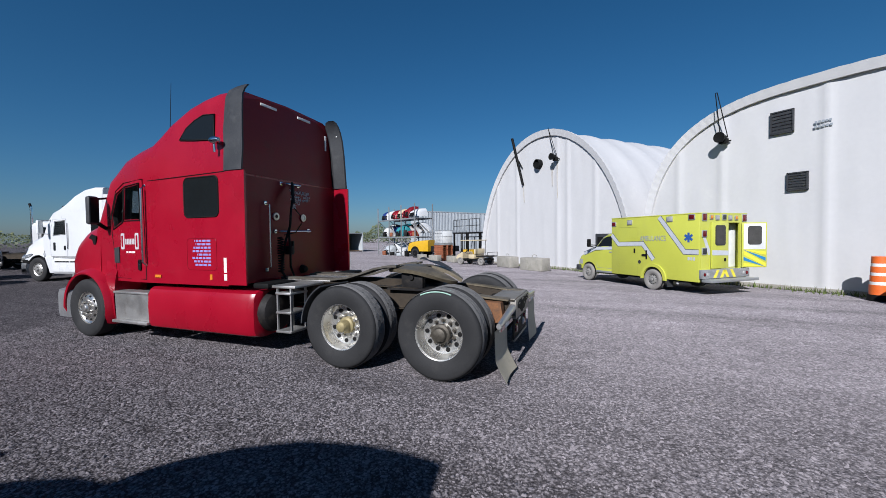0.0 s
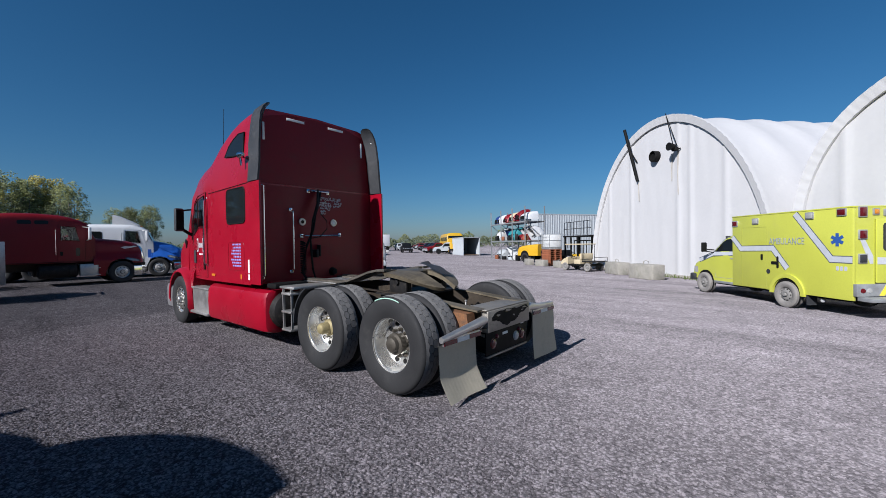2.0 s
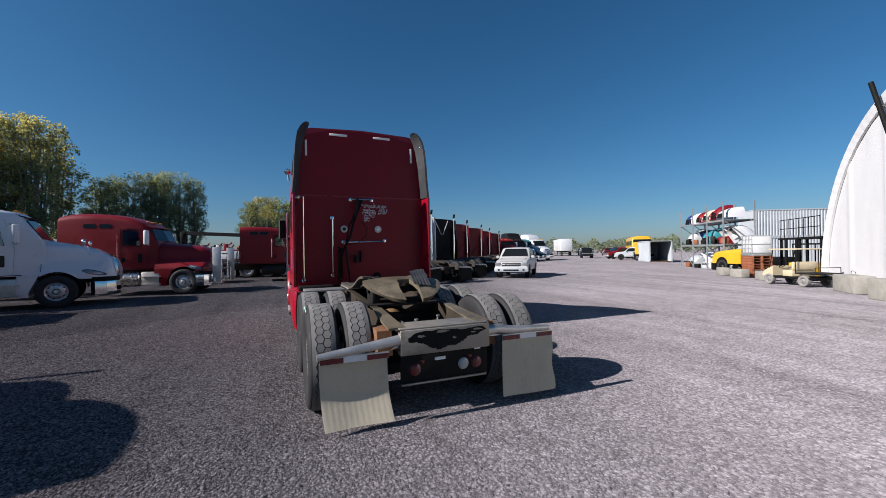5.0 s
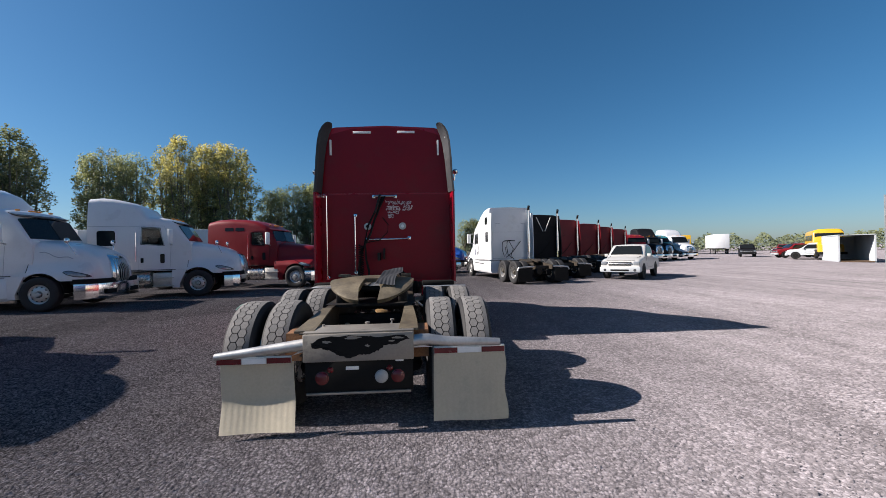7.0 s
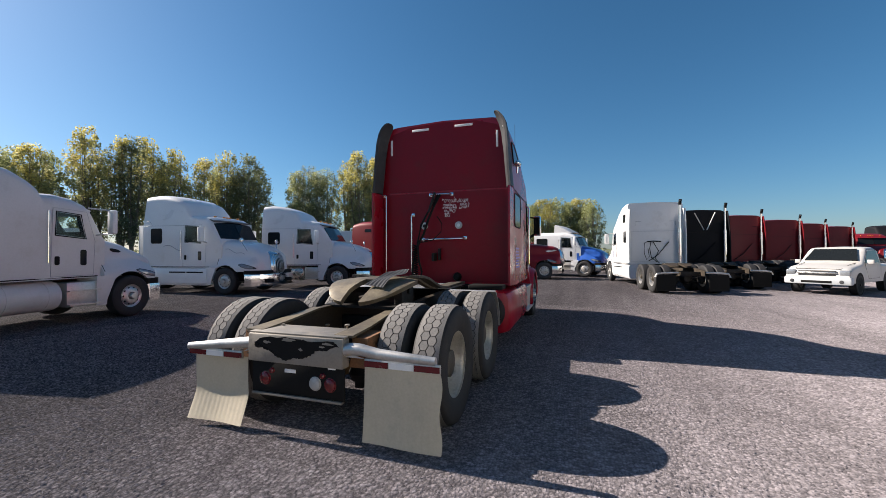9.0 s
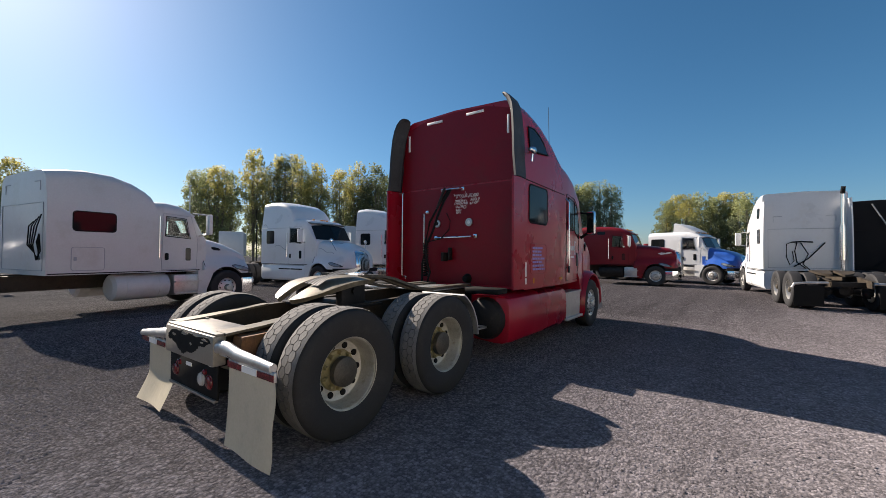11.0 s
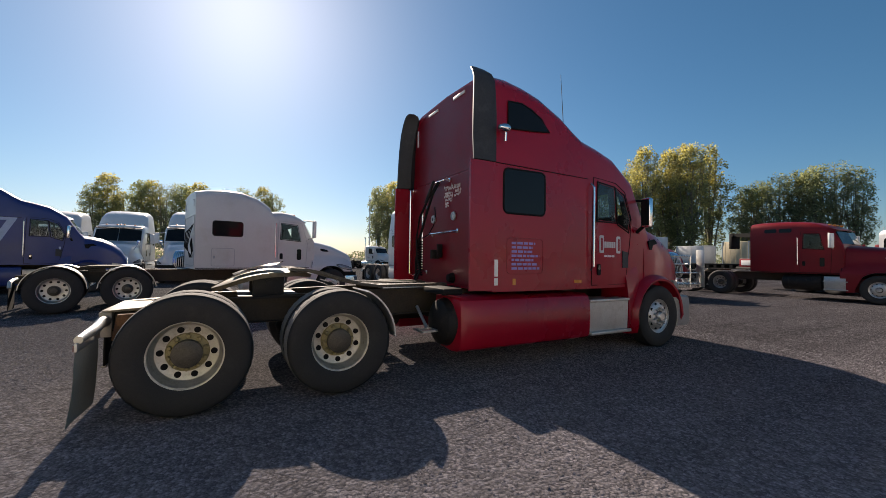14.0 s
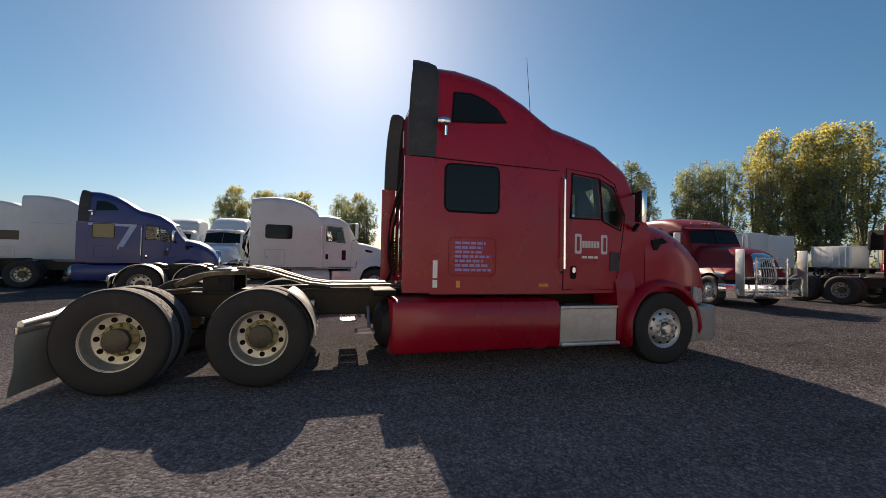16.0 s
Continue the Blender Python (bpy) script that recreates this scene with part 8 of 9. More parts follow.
# level, bay position, paint, width, length, height, pitch, roll, yaw
LOAD = [(0.0, 0.5, WHITE, 0.9, 1.2, 1.2, 68, 10, 20), (0.0, 1.3, WHITE2, 1.1, 1.1, 1.0, 60, -14, -10), (0.0, 2.2, WHITE, 0.8, 1.3, 1.1, 74, 6, 12), (0.0, 3.3, WHITE2, 1.2, 1.2, 0.7, 0, 0, 5),
        (0.0, 4.6, WHITE, 1.0, 1.2, 1.0, 66, 12, -15), (0.0, 5.7, GREYC, 1.1, 1.2, 0.9, 0, 0, 10),
        (1.58, 0.4, WHITE, 0.75, 1.1, 1.0, 62, 16, 8), (1.58, 1.15, WHITE2, 0.8, 1.2, 0.9, 56, 20, -6), (1.58, 1.95, RED2, 1.0, 1.0, 0.5, 0, 0, 6), (1.58, 2.85, GREENP, 1.05, 1.1, 1.05, 0, 0, -4),
        (1.58, 3.8, GREENP, 0.7, 1.0, 0.9, 0, 0, 10), (1.58, 4.55, BLUE, 0.7, 1.1, 0.9, 58, -8, 5), (1.58, 5.3, WHITE, 0.8, 1.2, 0.95, 64, 12, -8), (1.58, 6.1, WHITE2, 0.8, 1.1, 0.9, 0, 0, 14),
        (3.03, 0.75, WHITE, 1.30, 1.30, 0.66, 0, 4, 3), (3.03, 1.85, RED2, 0.62, 1.2, 0.92, 0, -9, 6), (3.03, 2.5, RED, 0.5, 1.1, 0.74, 0, 10, -12), (3.03, 3.2, BEIGE, 0.62, 1.25, 0.80, 0, -6, 10),
        (3.03, 3.95, RED, 0.52, 1.0, 0.66, 0, 8, -14), (3.03, 4.6, RED2, 0.5, 1.1, 0.78, 0, -8, 12), (3.03, 5.35, WHITE, 0.75, 1.2, 0.8, 0, 0, -6), (3.03, 6.15, BLUE, 0.7, 1.2, 0.8, 0, 0, 10)]
RACK = on_line(16.2, 0.3, 6) @ Matrix.Scale(1.22, 4)
for z, x, mat, w, l, h, pitch, roll, yaw in LOAD:
    bm = B()
    cab_shell(bm, w, l * 0.78, h)
    lift = 0.028 if z else 0.005
    back = -1.15
    if roll and not pitch:
        lift += w * 0.5 * abs(math.sin(radians(roll)))
    if pitch:
        lift += w * 0.42 * abs(math.sin(radians(roll)))
        back = -0.95
    ob = solo("hood_shell", bm, mat, "salvaged lorry hood standing on the rack" if pitch else "salvaged lorry hood lying on the rack", "vehicle part",
              RACK @ pose(x, back, z + lift, 0, roll, yaw) @ pose(0, 0, 0, pitch, 0, 0), "salvaged hoods")
    bm = B()
    q = [(-w * 0.24, l * 0.745, h * 0.12), (w * 0.24, l * 0.745, h * 0.12), (w * 0.26, l * 0.725, h * 0.46), (-w * 0.26, l * 0.725, h * 0.46)]
    q = [Vector(v) for v in q]
    loft(bm, [q, [v + Vector((0, 0.06, 0.01)) for v in q]])
    part("grille_opening", bm, BLACK, ob)
    for sx in (-1, 1):
        bm = B()
        box(bm, sx * w * 0.33 - 0.05, sx * w * 0.33 + 0.05, l * 0.67, l * 0.755, h * 0.24, h * 0.36, 0.015)
        part("lamp_socket", bm, DARK, ob)
# loose bits wedged between the hoods
for z in (0.0, 1.58):
    for k in range(5):
        bm = B()
        x = 0.5 + k * 1.3 + rnd.uniform(-0.2, 0.2)
        box(bm, -0.22, 0.22, -0.12, 0.12, 0.0, rnd.uniform(0.25, 0.5), 0.04)
        solo("scrap_part", bm, rnd.choice((DARK, BLACK, GREYC, RUSTWOOD)), "dark salvaged lorry part wedged between hoods", "vehicle part", RACK @ pose(x, -0.2, z + (0.025 if z else 0.0), 0, 0, rnd.uniform(-40, 40)), "salvaged parts")

# grey container behind, with corrugated sides
def container(name, label, m, paint, L=6.06, H=2.6, W=2.44, open_end=False):
    t = thing(name, label, "container", m)
    for y in (0.0, W):
        bm = B()
        pts = []
        x = 0.0
        k = 0
        while x < L - 0.1:
            pts += [(x, 0.0), (x + 0.07, 0.0), (x + 0.11, 0.036), (x + 0.18, 0.036), (x + 0.22, 0.0)]
            x += 0.25
        rows = [[bm.verts.new((px_, y + (py if y else -py) * -1, z)) for px_, py in pts] for z in (0.14, H - 0.1)]
        for i in range(len(pts) - 1):
            bm.faces.new((rows[0][i], rows[0][i + 1], rows[1][i + 1], rows[1][i]))
        bmesh.ops.solidify(bm, geom=bm.faces[:], thickness=0.01)
        part("corrugated_side", bm, paint, t)
    bm = B()
    box(bm, 0, L, 0, W, H - 0.08, H - 0.02)
    part("roof", bm, paint, t)
    bm = B()
    for y in (-0.02, W - 0.08):
        box(bm, 0, L, y, y + 0.1, 0, 0.15)
        box(bm, 0, L, y, y + 0.1, H - 0.11, H)
        for x in (0, L - 0.12):
            box(bm, x, x + 0.12, y, y + 0.1, 0, H)
    part("frame", bm, paint, t)
    for x in (L - 0.06,) if open_end else (L - 0.06, 0.0):
        bm = B()
        box(bm, x, x + 0.06, 0.08, W - 0.08, 0.12, H - 0.1)
        part("end_wall", bm, paint, t)
    bm = B()
    box(bm, 0.05, L - 0.05, 0.05, W - 0.05, 0.08, 0.14)
    part("floor", bm, WOOD, t)
    return t


container("shipping_container", "pale grey corrugated container stacked behind the rack", pose(39.7, 18.7, -0.2, 0, 0, -30.7), GREYC, 12.2, 2.6)
container("shipping_container", "pale grey corrugated container on another container", pose(39.7, 18.7, 2.405, 0, 0, -30.7), GREYC, 12.2, 2.6)
container("shipping_container", "dark open-ended container with pale side", on_line(36.5, -0.7, 4), GREYC, 6.06, 2.6, open_end=True)

# black steel platform with railing
t = thing("steel_platform", "black steel gantry platform with railings", "platform", on_line(7.0, -0.9) @ Matrix.Diagonal((1.3, 1, 1, 1)))
for x in (0, 1.5, 3.0):
    for y in (0, 1.2):
        bm = B()
        box(bm, x - 0.05, x + 0.05, y - 0.05, y + 0.05, 0, 2.1)
        part("leg", bm, BLACK, t)
bm = B()
box(bm, -0.1, 3.1, -0.1, 1.3, 2.1, 2.2)
part("deck", bm, BLACK, t)
for i in range(9):
    bm = B()
    rod(bm, (i * 0.375, -0.05, 2.2), (i * 0.375, -0.05, 3.2), 0.018, n=6)
    part("baluster", bm, BLACK, t)
for z in (2.7, 3.2):
    bm = B()
    rod(bm, (0, -0.05, z), (3.0, -0.05, z), 0.022, n=6)
    part("rail", bm, BLACK, t)
turned_back(t)

# plastic bulk tank in its cage on a stack of pallets
t = thing("bulk_tank", "milky plastic bulk tank in a wire cage", "tank", on_line(9.8, 0.7, 4, 1.20))
bm = B()
box(bm, -0.56, 0.56, -0.48, 0.48, 0.14, 1.10, 0.08)
part("tank", bm, PLASTIC_W, t)
for p, q in [((-0.58 + i * 1.16 / 7, -0.5, 0.1), (-0.58 + i * 1.16 / 7, -0.5, 1.12)) for i in range(8)] + [((-0.58, -0.5, z), (0.58, -0.5, z)) for z in (0.15, 0.4, 0.65, 0.9, 1.12)] + [((x, -0.5, z), (x, 0.5, z)) for z in (0.15, 0.65, 1.12) for x in (-0.58, 0.58)]:
    bm = B()
    rod(bm, p, q, 0.012, n=5)
    part("cage_bar", bm, GALV, t)
bm = B()
box(bm, -0.58, 0.58, -0.5, 0.5, 0.0, 0.13, 0.01)
part("base_pallet", bm, GALV, t)
turned_back(t)
pal = thing("pallet", "red-brown timber pallet in a stack", "pallet", on_line(9.8, 0.7, 4, 0.0), "stacked pallets")
for i in range(7):
    bm = B()
    box(bm, -0.6 + i * 0.173, -0.47 + i * 0.173, -0.5, 0.5, 0.125, 0.147)
    part("board", bm, RUSTWOOD, pal)
for y in (-0.48, -0.05, 0.38):
    bm = B()
    box(bm, -0.6, 0.6, y, y + 0.1, 0.02, 0.125)
    part("bearer", bm, RUSTWOOD, pal)
    bm = B()
    box(bm, -0.6, 0.6, y, y + 0.1, 0.0, 0.02)
    part("board", bm, RUSTWOOD, pal)
for i in range(1, 8):
    copy_thing(pal, on_line(9.8 + 0.03 * (i % 3), 0.7, 4 + (i % 3) - 1, 0.15 * i))


# yellow truck nose among the stores
def yellow_nose(m):
    t = thing("utility_truck", "yellow truck front without cab among the stores", "truck", m)
    bm = B()
    loft(bm, [section(y, 0.62, z, lambda yy, zz: 0.98 - 0.12 * max(0, zz - 1.2), 0.15, 0.2, 0.04) for y, z in ((0.2, 1.62), (0.9, 1.60), (1.5, 1.55), (2.1, 1.48), (2.45, 1.38), (2.58, 1.15), (2.60, 0.85))])
    part("hood", bm, YELLOW, t)
    bm = B()
    box(bm, -0.9, 0.9, 2.5, 2.64, 0.45, 0.68, 0.03)
    part("bumper", bm, BLACK, t)
    bm = B()
    box(bm, -0.45, 0.45, 2.53, 2.58, 0.72, 1.1, 0.02)
    part("grille", bm, BLACK, t)
    for sx in (-1, 1):
        bm = B()
        lathe(bm, [(0.0, 0.0), (0.50, 0.0), (0.50, 0.012), (0.0, 0.012)], (sx * 0.975 - 0.006, 1.75, 0.58), 'x', 22)
        part("wheel_well", bm, BLACK, t)
        bm = B()
        box(bm, sx * 0.70 - 0.13, sx * 0.70 + 0.13, 2.58, 2.625, 1.02, 1.18, 0.02)
        part("lamp_bezel", bm, BLACK, t)
        wheel(t, sx * 0.86, 1.75, 0.44, sx, "steer", DARK, DARK, "steer", R=0.44, w=0.26, holes=False)
        wheel(t, sx * 0.85, -1.0, 0.40, sx, "dual", DARK, DARK, "dual", R=0.40, w=0.24, holes=False)
        bm = B()
        lathe(bm, [(0.0, 0.03), (0.09, 0.02), (0.1, 0.0)], (sx * 0.70, 2.62, 1.10), 'y', 14)
        part("headlight", bm, WHITE_LENS, t)
    bm = B()
    box(bm, -0.9, 0.9, -1.9, -0.05, 0.6, 1.1, 0.03)
    part("load_bed", bm, DARK, t)
    return t


yellow_nose(on_line(14.2, -0.9, -65) @ Matrix.Scale(0.98, 4))


# utility cart
def utility_cart(m):
    t = thing("utility_cart", "beige utility cart with canopy and seat", "utility cart", m)
    bm = B()
    box(bm, -0.55, 0.55, -1.1, 1.2, 0.32, 0.42, 0.02)
    part("floor_pan", bm, BLACK, t)
    bm = B()
    loft(bm, [section(y, 0.4, z, lambda yy, zz: 0.56, 0.08, 0.1, 0.02) for y, z in ((0.75, 0.86), (0.95, 0.82), (1.25, 0.66), (1.35, 0.5))])
    part("cowl", bm, BEIGE, t)
    bm = B()
    box(bm, -0.55, 0.55, -0.25, 0.25, 0.42, 0.70, 0.03)
    box(bm, -0.55, 0.55, -0.32, -0.2, 0.72, 1.08, 0.04)
    part("seat", bm, BEIGE, t)
    bm = B()
    box(bm, -0.58, 0.58, -1.35, -0.4, 0.55, 0.62, 0.01)
    for x in (-0.56, 0.56):
        rod(bm, (x, -1.33, 0.62), (x, -1.33, 0.85), 0.015)
    rod(bm, (-0.56, -1.33, 0.85), (0.56, -1.33, 0.85), 0.015)
    part("cargo_bed", bm, DARK, t)
    bm = B()
    box(bm, -0.6, 0.6, -0.5, 0.95, 1.62, 1.68, 0.02)
    part("canopy", bm, BEIGE, t)
    for x in (-0.54, 0.54):
        bm = B()
        rod(bm, (x, -0.4, 0.6), (x, -0.4, 1.63), 0.018)
        rod(bm, (x, 0.95, 0.75), (x, 0.75, 1.63), 0.018)
        part("canopy_post", bm, BLACK, t)
    bm = B()
    rod(bm, (-0.25, 0.75, 0.8), (-0.25, 0.55, 1.0), 0.02)
    lathe(bm, [(0.13, 0.0), (0.15, 0.015), (0.17, 0.0), (0.15, -0.015), (0.13, 0.0)], (-0.25, 0.55, 1.0), 'y', 18)
    part("steering_wheel", bm, BLACK, t)
    for sx in (-1, 1):
        for y in (-0.8, 0.95):
            wheel(t, sx * 0.52, y, 0.25, sx, "steer", DUSTY, DUSTY, "steer", R=0.25, w=0.2, holes=False, rubber=DUSTY_TYRE)
    return t


utility_cart(on_line(4.3, 1.2, -70) @ Matrix.Scale(0.95, 4))


# forklift behind the platform
t = thing("forklift", "black and yellow forklift truck", "forklift", on_line(8.0, -0.9, 15) @ Matrix.Scale(0.9, 4))
bm = B()
box(bm, -0.55, 0.55, -0.9, 0.9, 0.25, 1.0, 0.06)
part("body", bm, YELLOW, t)
for x in (-0.35, 0.35):
    bm = B()
    box(bm, x - 0.05, x + 0.05, 0.95, 1.05, 0.1, 2.4, 0.01)
    part("mast_rail", bm, BLACK, t)
bm = B()
box(bm, -0.5, 0.5, -0.7, 0.6, 2.0, 2.08, 0.02)
for x in (-0.48, 0.48):
    for y in (-0.68, 0.55):
        rod(bm, (x, y, 0.95), (x, y, 2.0), 0.03)
part("overhead_guard", bm, BLACK, t)
for sx in (-1, 1):
    for y in (-0.6, 0.6):
        wheel(t, sx * 0.5, y, 0.28, sx, "steer", YELLOW, DARK, "steer", R=0.28, w=0.22, holes=False)


# ---- cars, bus and trailers down the lane ----
def suv(name, label, m, paint, pickup=False):
    t = thing(name, label, "car", m, "parked cars")
    xf = lambda y, z: 0.91 - 0.17 * max(0, z - 1.0) - 0.04 * max(0, y - 1.6)
    prof = [(-2.2, 1.0), (-2.15, 1.45), (-1.9, 1.66), (-1.0, 1.74), (0.0, 1.74), (0.35, 1.66), (1.0, 1.12), (1.3, 1.06), (1.9, 1.0), (2.15, 0.90), (2.25, 0.7)]
    if pickup:
        prof = [(-2.4, 1.05), (-0.85, 1.05), (-0.75, 1.60), (-0.4, 1.70), (0.3, 1.68), (0.45, 1.60), (1.05, 1.12), (1.3, 1.06), (1.9, 1.0), (2.15, 0.90), (2.25, 0.7)]
    bm = B()
    loft(bm, [section(y, 0.42, z, xf, 0.10, 0.16, 0.03) for y, z in prof])
    part("body", bm, paint, t)
    bm = B()
    q = [Vector(v) for v in ((-0.60, 0.47, 1.60), (0.60, 0.47, 1.60), (0.74, 0.97, 1.19), (-0.74, 0.97, 1.19))]
    loft(bm, [q, [v + Vector((0, 0.04, 0.035)) for v in q]])
    part("windscreen", bm, GLASS, t)
    bm = B()
    box(bm, -0.93, 0.93, 2.05, 2.32, 0.36, 0.62, 0.05)
    bmp = part("bumper", bm, GREYC if pickup else paint, t)
    bm = B()
    box(bm, -0.42, 0.42, 2.30, 2.335, 0.42, 0.50, 0.01)
    part("air_intake", bm, BLACK, bmp)
    bm = B()
    box(bm, -0.52, 0.52, 2.20, 2.262, 0.67, 0.86, 0.02)
    gr = part("grille", bm, GREY_FAIR, t)
    bm = B()
    box(bm, -0.54, 0.54, 2.25, 2.282, 0.735, 0.80, 0.008)
    part("grille_bar", bm, ALU, gr)
    bm = B()
    for x0, x1 in ((-0.62, 0.62),):
        pipe(bm, [(x0 * 1.15, 1.02, 1.125), (x0 * 1.1, 1.6, 1.06), (x0, 2.16, 0.915), (x1, 2.16, 0.915), (x1 * 1.1, 1.6, 1.06), (x1 * 1.15, 1.02, 1.125)], 0.008, 5)
    part("hood_seam", bm, BLACK, t)
    for sx in (-1, 1):
        bm = B()
        box(bm, sx * 0.74 - 0.14, sx * 0.74 + 0.14, 2.10, 2.262, 0.69, 0.88, 0.03)
        part("headlight", bm, LENS, t)
        bm = B()
        lathe(bm, [(0.0, 0.02), (0.06, 0.01), (0.065, 0.0)], (sx * 0.68, 2.318, 0.47), 'y', 14)
        part("fog_lamp", bm, GREY_FAIR, t)
        bm = B()
        outline(bm, [(-0.62, 0.55), (0.55, 0.55), (0.86, 1.05), (0.40, 1.60), (-0.55, 1.62)], xf, sx, 0.006)
        part("door_seam", bm, BLACK, t)
        bm = B()
        a = -0.7 if pickup else -2.0
        slab(bm, [(a, 1.12), (0.85, 1.12), (0.38, 1.56), (a + 0.15, 1.58)], xf, sx, 0.02, 0.008)
        part("side_window", bm, GLASS, t)
        bm = B()
        box(bm, sx * 1.02 - 0.09, sx * 1.02 + 0.09, 0.72, 0.82, 1.08, 1.24, 0.03)
        part("mirror", bm, paint, t)
        for y in (-1.45, 1.42):
            wheel(t, sx * 0.80, y, 0.36, sx, "steer", ALU_DULL, DARK, "steer", R=0.36, w=0.22, holes=False)
            bm = B()
            lathe(bm, [(0.0, 0.0), (0.41, 0.0), (0.41, 0.012), (0.0, 0.012)], (sx * 0.905 - 0.006, y, 0.38), 'x', 20)
            part("wheel_well", bm, BLACK, t)
    return t


suv("pickup_truck", "white pickup truck standing in the lane", pose(11.9, 16.1, 0, 0, 0, 138), DUSTY_WHITE, True)
cars = [suv("car", "dark car with pale grille standing in the lane", pose(48.0, 49.5, 0, 0, 0, 142), BLACKP), suv("car", "silver car parked beside the lane", pose(66, 70, 0, 0, 0, 150), GREYC), suv("pickup_truck", "dark red pickup parked by the lane", pose(70, 66, 0, 0, 0, 130), RED2, True)]
rnd = random.Random(9)
for i in range(16):
    f = i / 15
    src = cars[rnd.randrange(3)]
    copy_thing(src, pose(44 + 60 * f + rnd.uniform(-1, 1), 37 + 62 * f + rnd.uniform(-1, 1), 0, 0, 0, 52 + rnd.uniform(-15, 15)))


def school_bus(m):
    t = thing("bus", "yellow bonneted bus with dark windows", "bus", m)
    bm = B()
    loft(bm, [section(y, 0.55, z, lambda yy, zz: 1.2 - 0.06 * max(0, zz - 1.5), 0.3, 0.4, 0.05) for y, z in ((-6, 2.9), (-5.8, 3.0), (1.6, 3.0), (1.8, 2.85), (2.1, 1.9))])
    part("body", bm, YELLOW, t)
    bm = B()
    loft(bm, [section(y, 0.6, z, lambda yy, zz: 0.95, 0.2, 0.3, 0.03) for y, z in ((1.9, 1.75), (2.8, 1.6), (3.2, 1.4), (3.3, 0.9))])
    part("hood", bm, YELLOW, t)
    bm = B()
    box(bm, -1.05, 1.05, 1.86, 1.99, 1.85, 2.62, 0.04, None)
    part("windscreen", bm, GLASS, t)
    bm = B()
    box(bm, -0.6, 0.6, 3.26, 3.34, 0.75, 1.35, 0.03)
    part("grille", bm, BLACK, t)
    bm = B()
    box(bm, -1.15, 1.15, 3.2, 3.45, 0.45, 0.70, 0.04)
    part("bumper", bm, BLACK, t)
    for sx in (-1, 1):
        for k in range(8):
            bm = B()
            slab(bm, rounded(-5.5 + k * 0.85, -4.8 + k * 0.85, 1.85, 2.45, 0.06), lambda y, z: 1.2 - 0.06 * max(0, z - 1.5), sx, 0.02, 0.008)
            part("side_window", bm, GLASS, t)
        for y in (-3.6, 2.5):
            wheel(t, sx * 1.0, y, 0.48, sx, "steer", YELLOW, DARK, "steer", R=0.48, w=0.25, holes=False)
    return t


school_bus(pose(46.3, 37.0, 0, 0, 0, 138) @ Matrix.Scale(1.06, 4))


def trailer(name, label, m, paint, L=12.0):
    t = thing(name, label, "trailer", m)
    bm = B()
    box(bm, -1.25, 1.25, 0, L, 1.15, 4.0, 0.04)
    part("box_body", bm, paint, t, "ribbed sheet-metal box body")
    bm = B()
    box(bm, -0.01, 0.01, 0.1, 0.16, 1.2, 3.9)
    rib = mesh_from(bm, "side_rib", paint)
    for i in range(int(L / 0.6)):
        for sx in (-1, 1):
            part("side_rib", rib, None, t).location = (sx * 1.255, i * 0.6, 0)
    bm = B()
    box(bm, -0.5, 0.5, 0.3, L - 0.3, 0.9, 1.15)
    box(bm, -1.2, 1.2, 0.0, 0.1, 0.5, 0.65)
    part("underframe", bm, DARK, t)
    for sx in (-1, 1):
        for y in (1.2, 2.5):
            wheel(t, sx * 1.05, y, 0.5, sx, "dual", WHITE2, DARK, "dual", R=0.5, holes=False)
        bm = B()
        box(bm, sx * 0.6 - 0.05, sx * 0.6 + 0.05, L - 2.6, L - 2.45, 0.05, 0.95)
        part("landing_leg", bm, DARK, t)
    return t


tractor("tractor_unit", "white aerodynamic tractor facing up the lane", WHITE, pose(33.7, 49.3, 0, 0, 0, 180), PROSTAR, detail=False)
trailer("box_trailer", "yellow box trailer at the lane's end", pose(57, 75.5, 0, 0, 0, -30), YELLOW)
trailer("box_trailer", "white box trailer at the lane's end", pose(61.8, 71, 0, 0, 0, -30), WHITE)
trailer("box_trailer", "white box trailer behind the west row", pose(-27, 41, 0, 0, 0, -95), WHITE2, 6.5)
trailer("box_trailer", "grey box trailer behind the west row", pose(-34, 22, 0, 0, 0, -90), GREYC, 10)
trailer("box_trailer", "pale box trailer behind the west row", pose(-30, 34, 0, 0, 0, -80), WHITE2, 11)
trailer("box_trailer", "white box trailer beyond the white tractors", pose(-42.9, 19.8, 0, 0, 0, 60), WHITE2, 6.5)
tractor("tractor_unit", "dusty white tractor far off beyond the parked row", WHITE2, pose(-46.3, 14.1, 0, 0, 0, -60), DAYCAB, detail=False)
bm = B()
rod(bm, (-51.7, 18.8, -0.05), (-51.7, 18.8, 10.0), 0.11, 0.06, 10)
box(bm, -51.95, -51.45, 18.65, 18.95, 9.9, 10.05, 0.02)
solo("light_pole", bm, GREYC, "tall grey yard light pole with a small head", "light pole")
t = thing("flatbed_trailer", "dark flatbed trailer carrying two pale bodies", "trailer", pose(-28.0, 56.3, 0, 0, 0, -95))
bm = B()
box(bm, -1.25, 1.25, 0, 10, 1.08, 1.25, 0.02)
part("deck", bm, DARK, t)
for k in range(11):
    bm = B()
    box(bm, -1.3, 1.3, k * 0.95, k * 0.95 + 0.35, 0.72, 1.08)
    part("cross_bearer", bm, DARK, t)
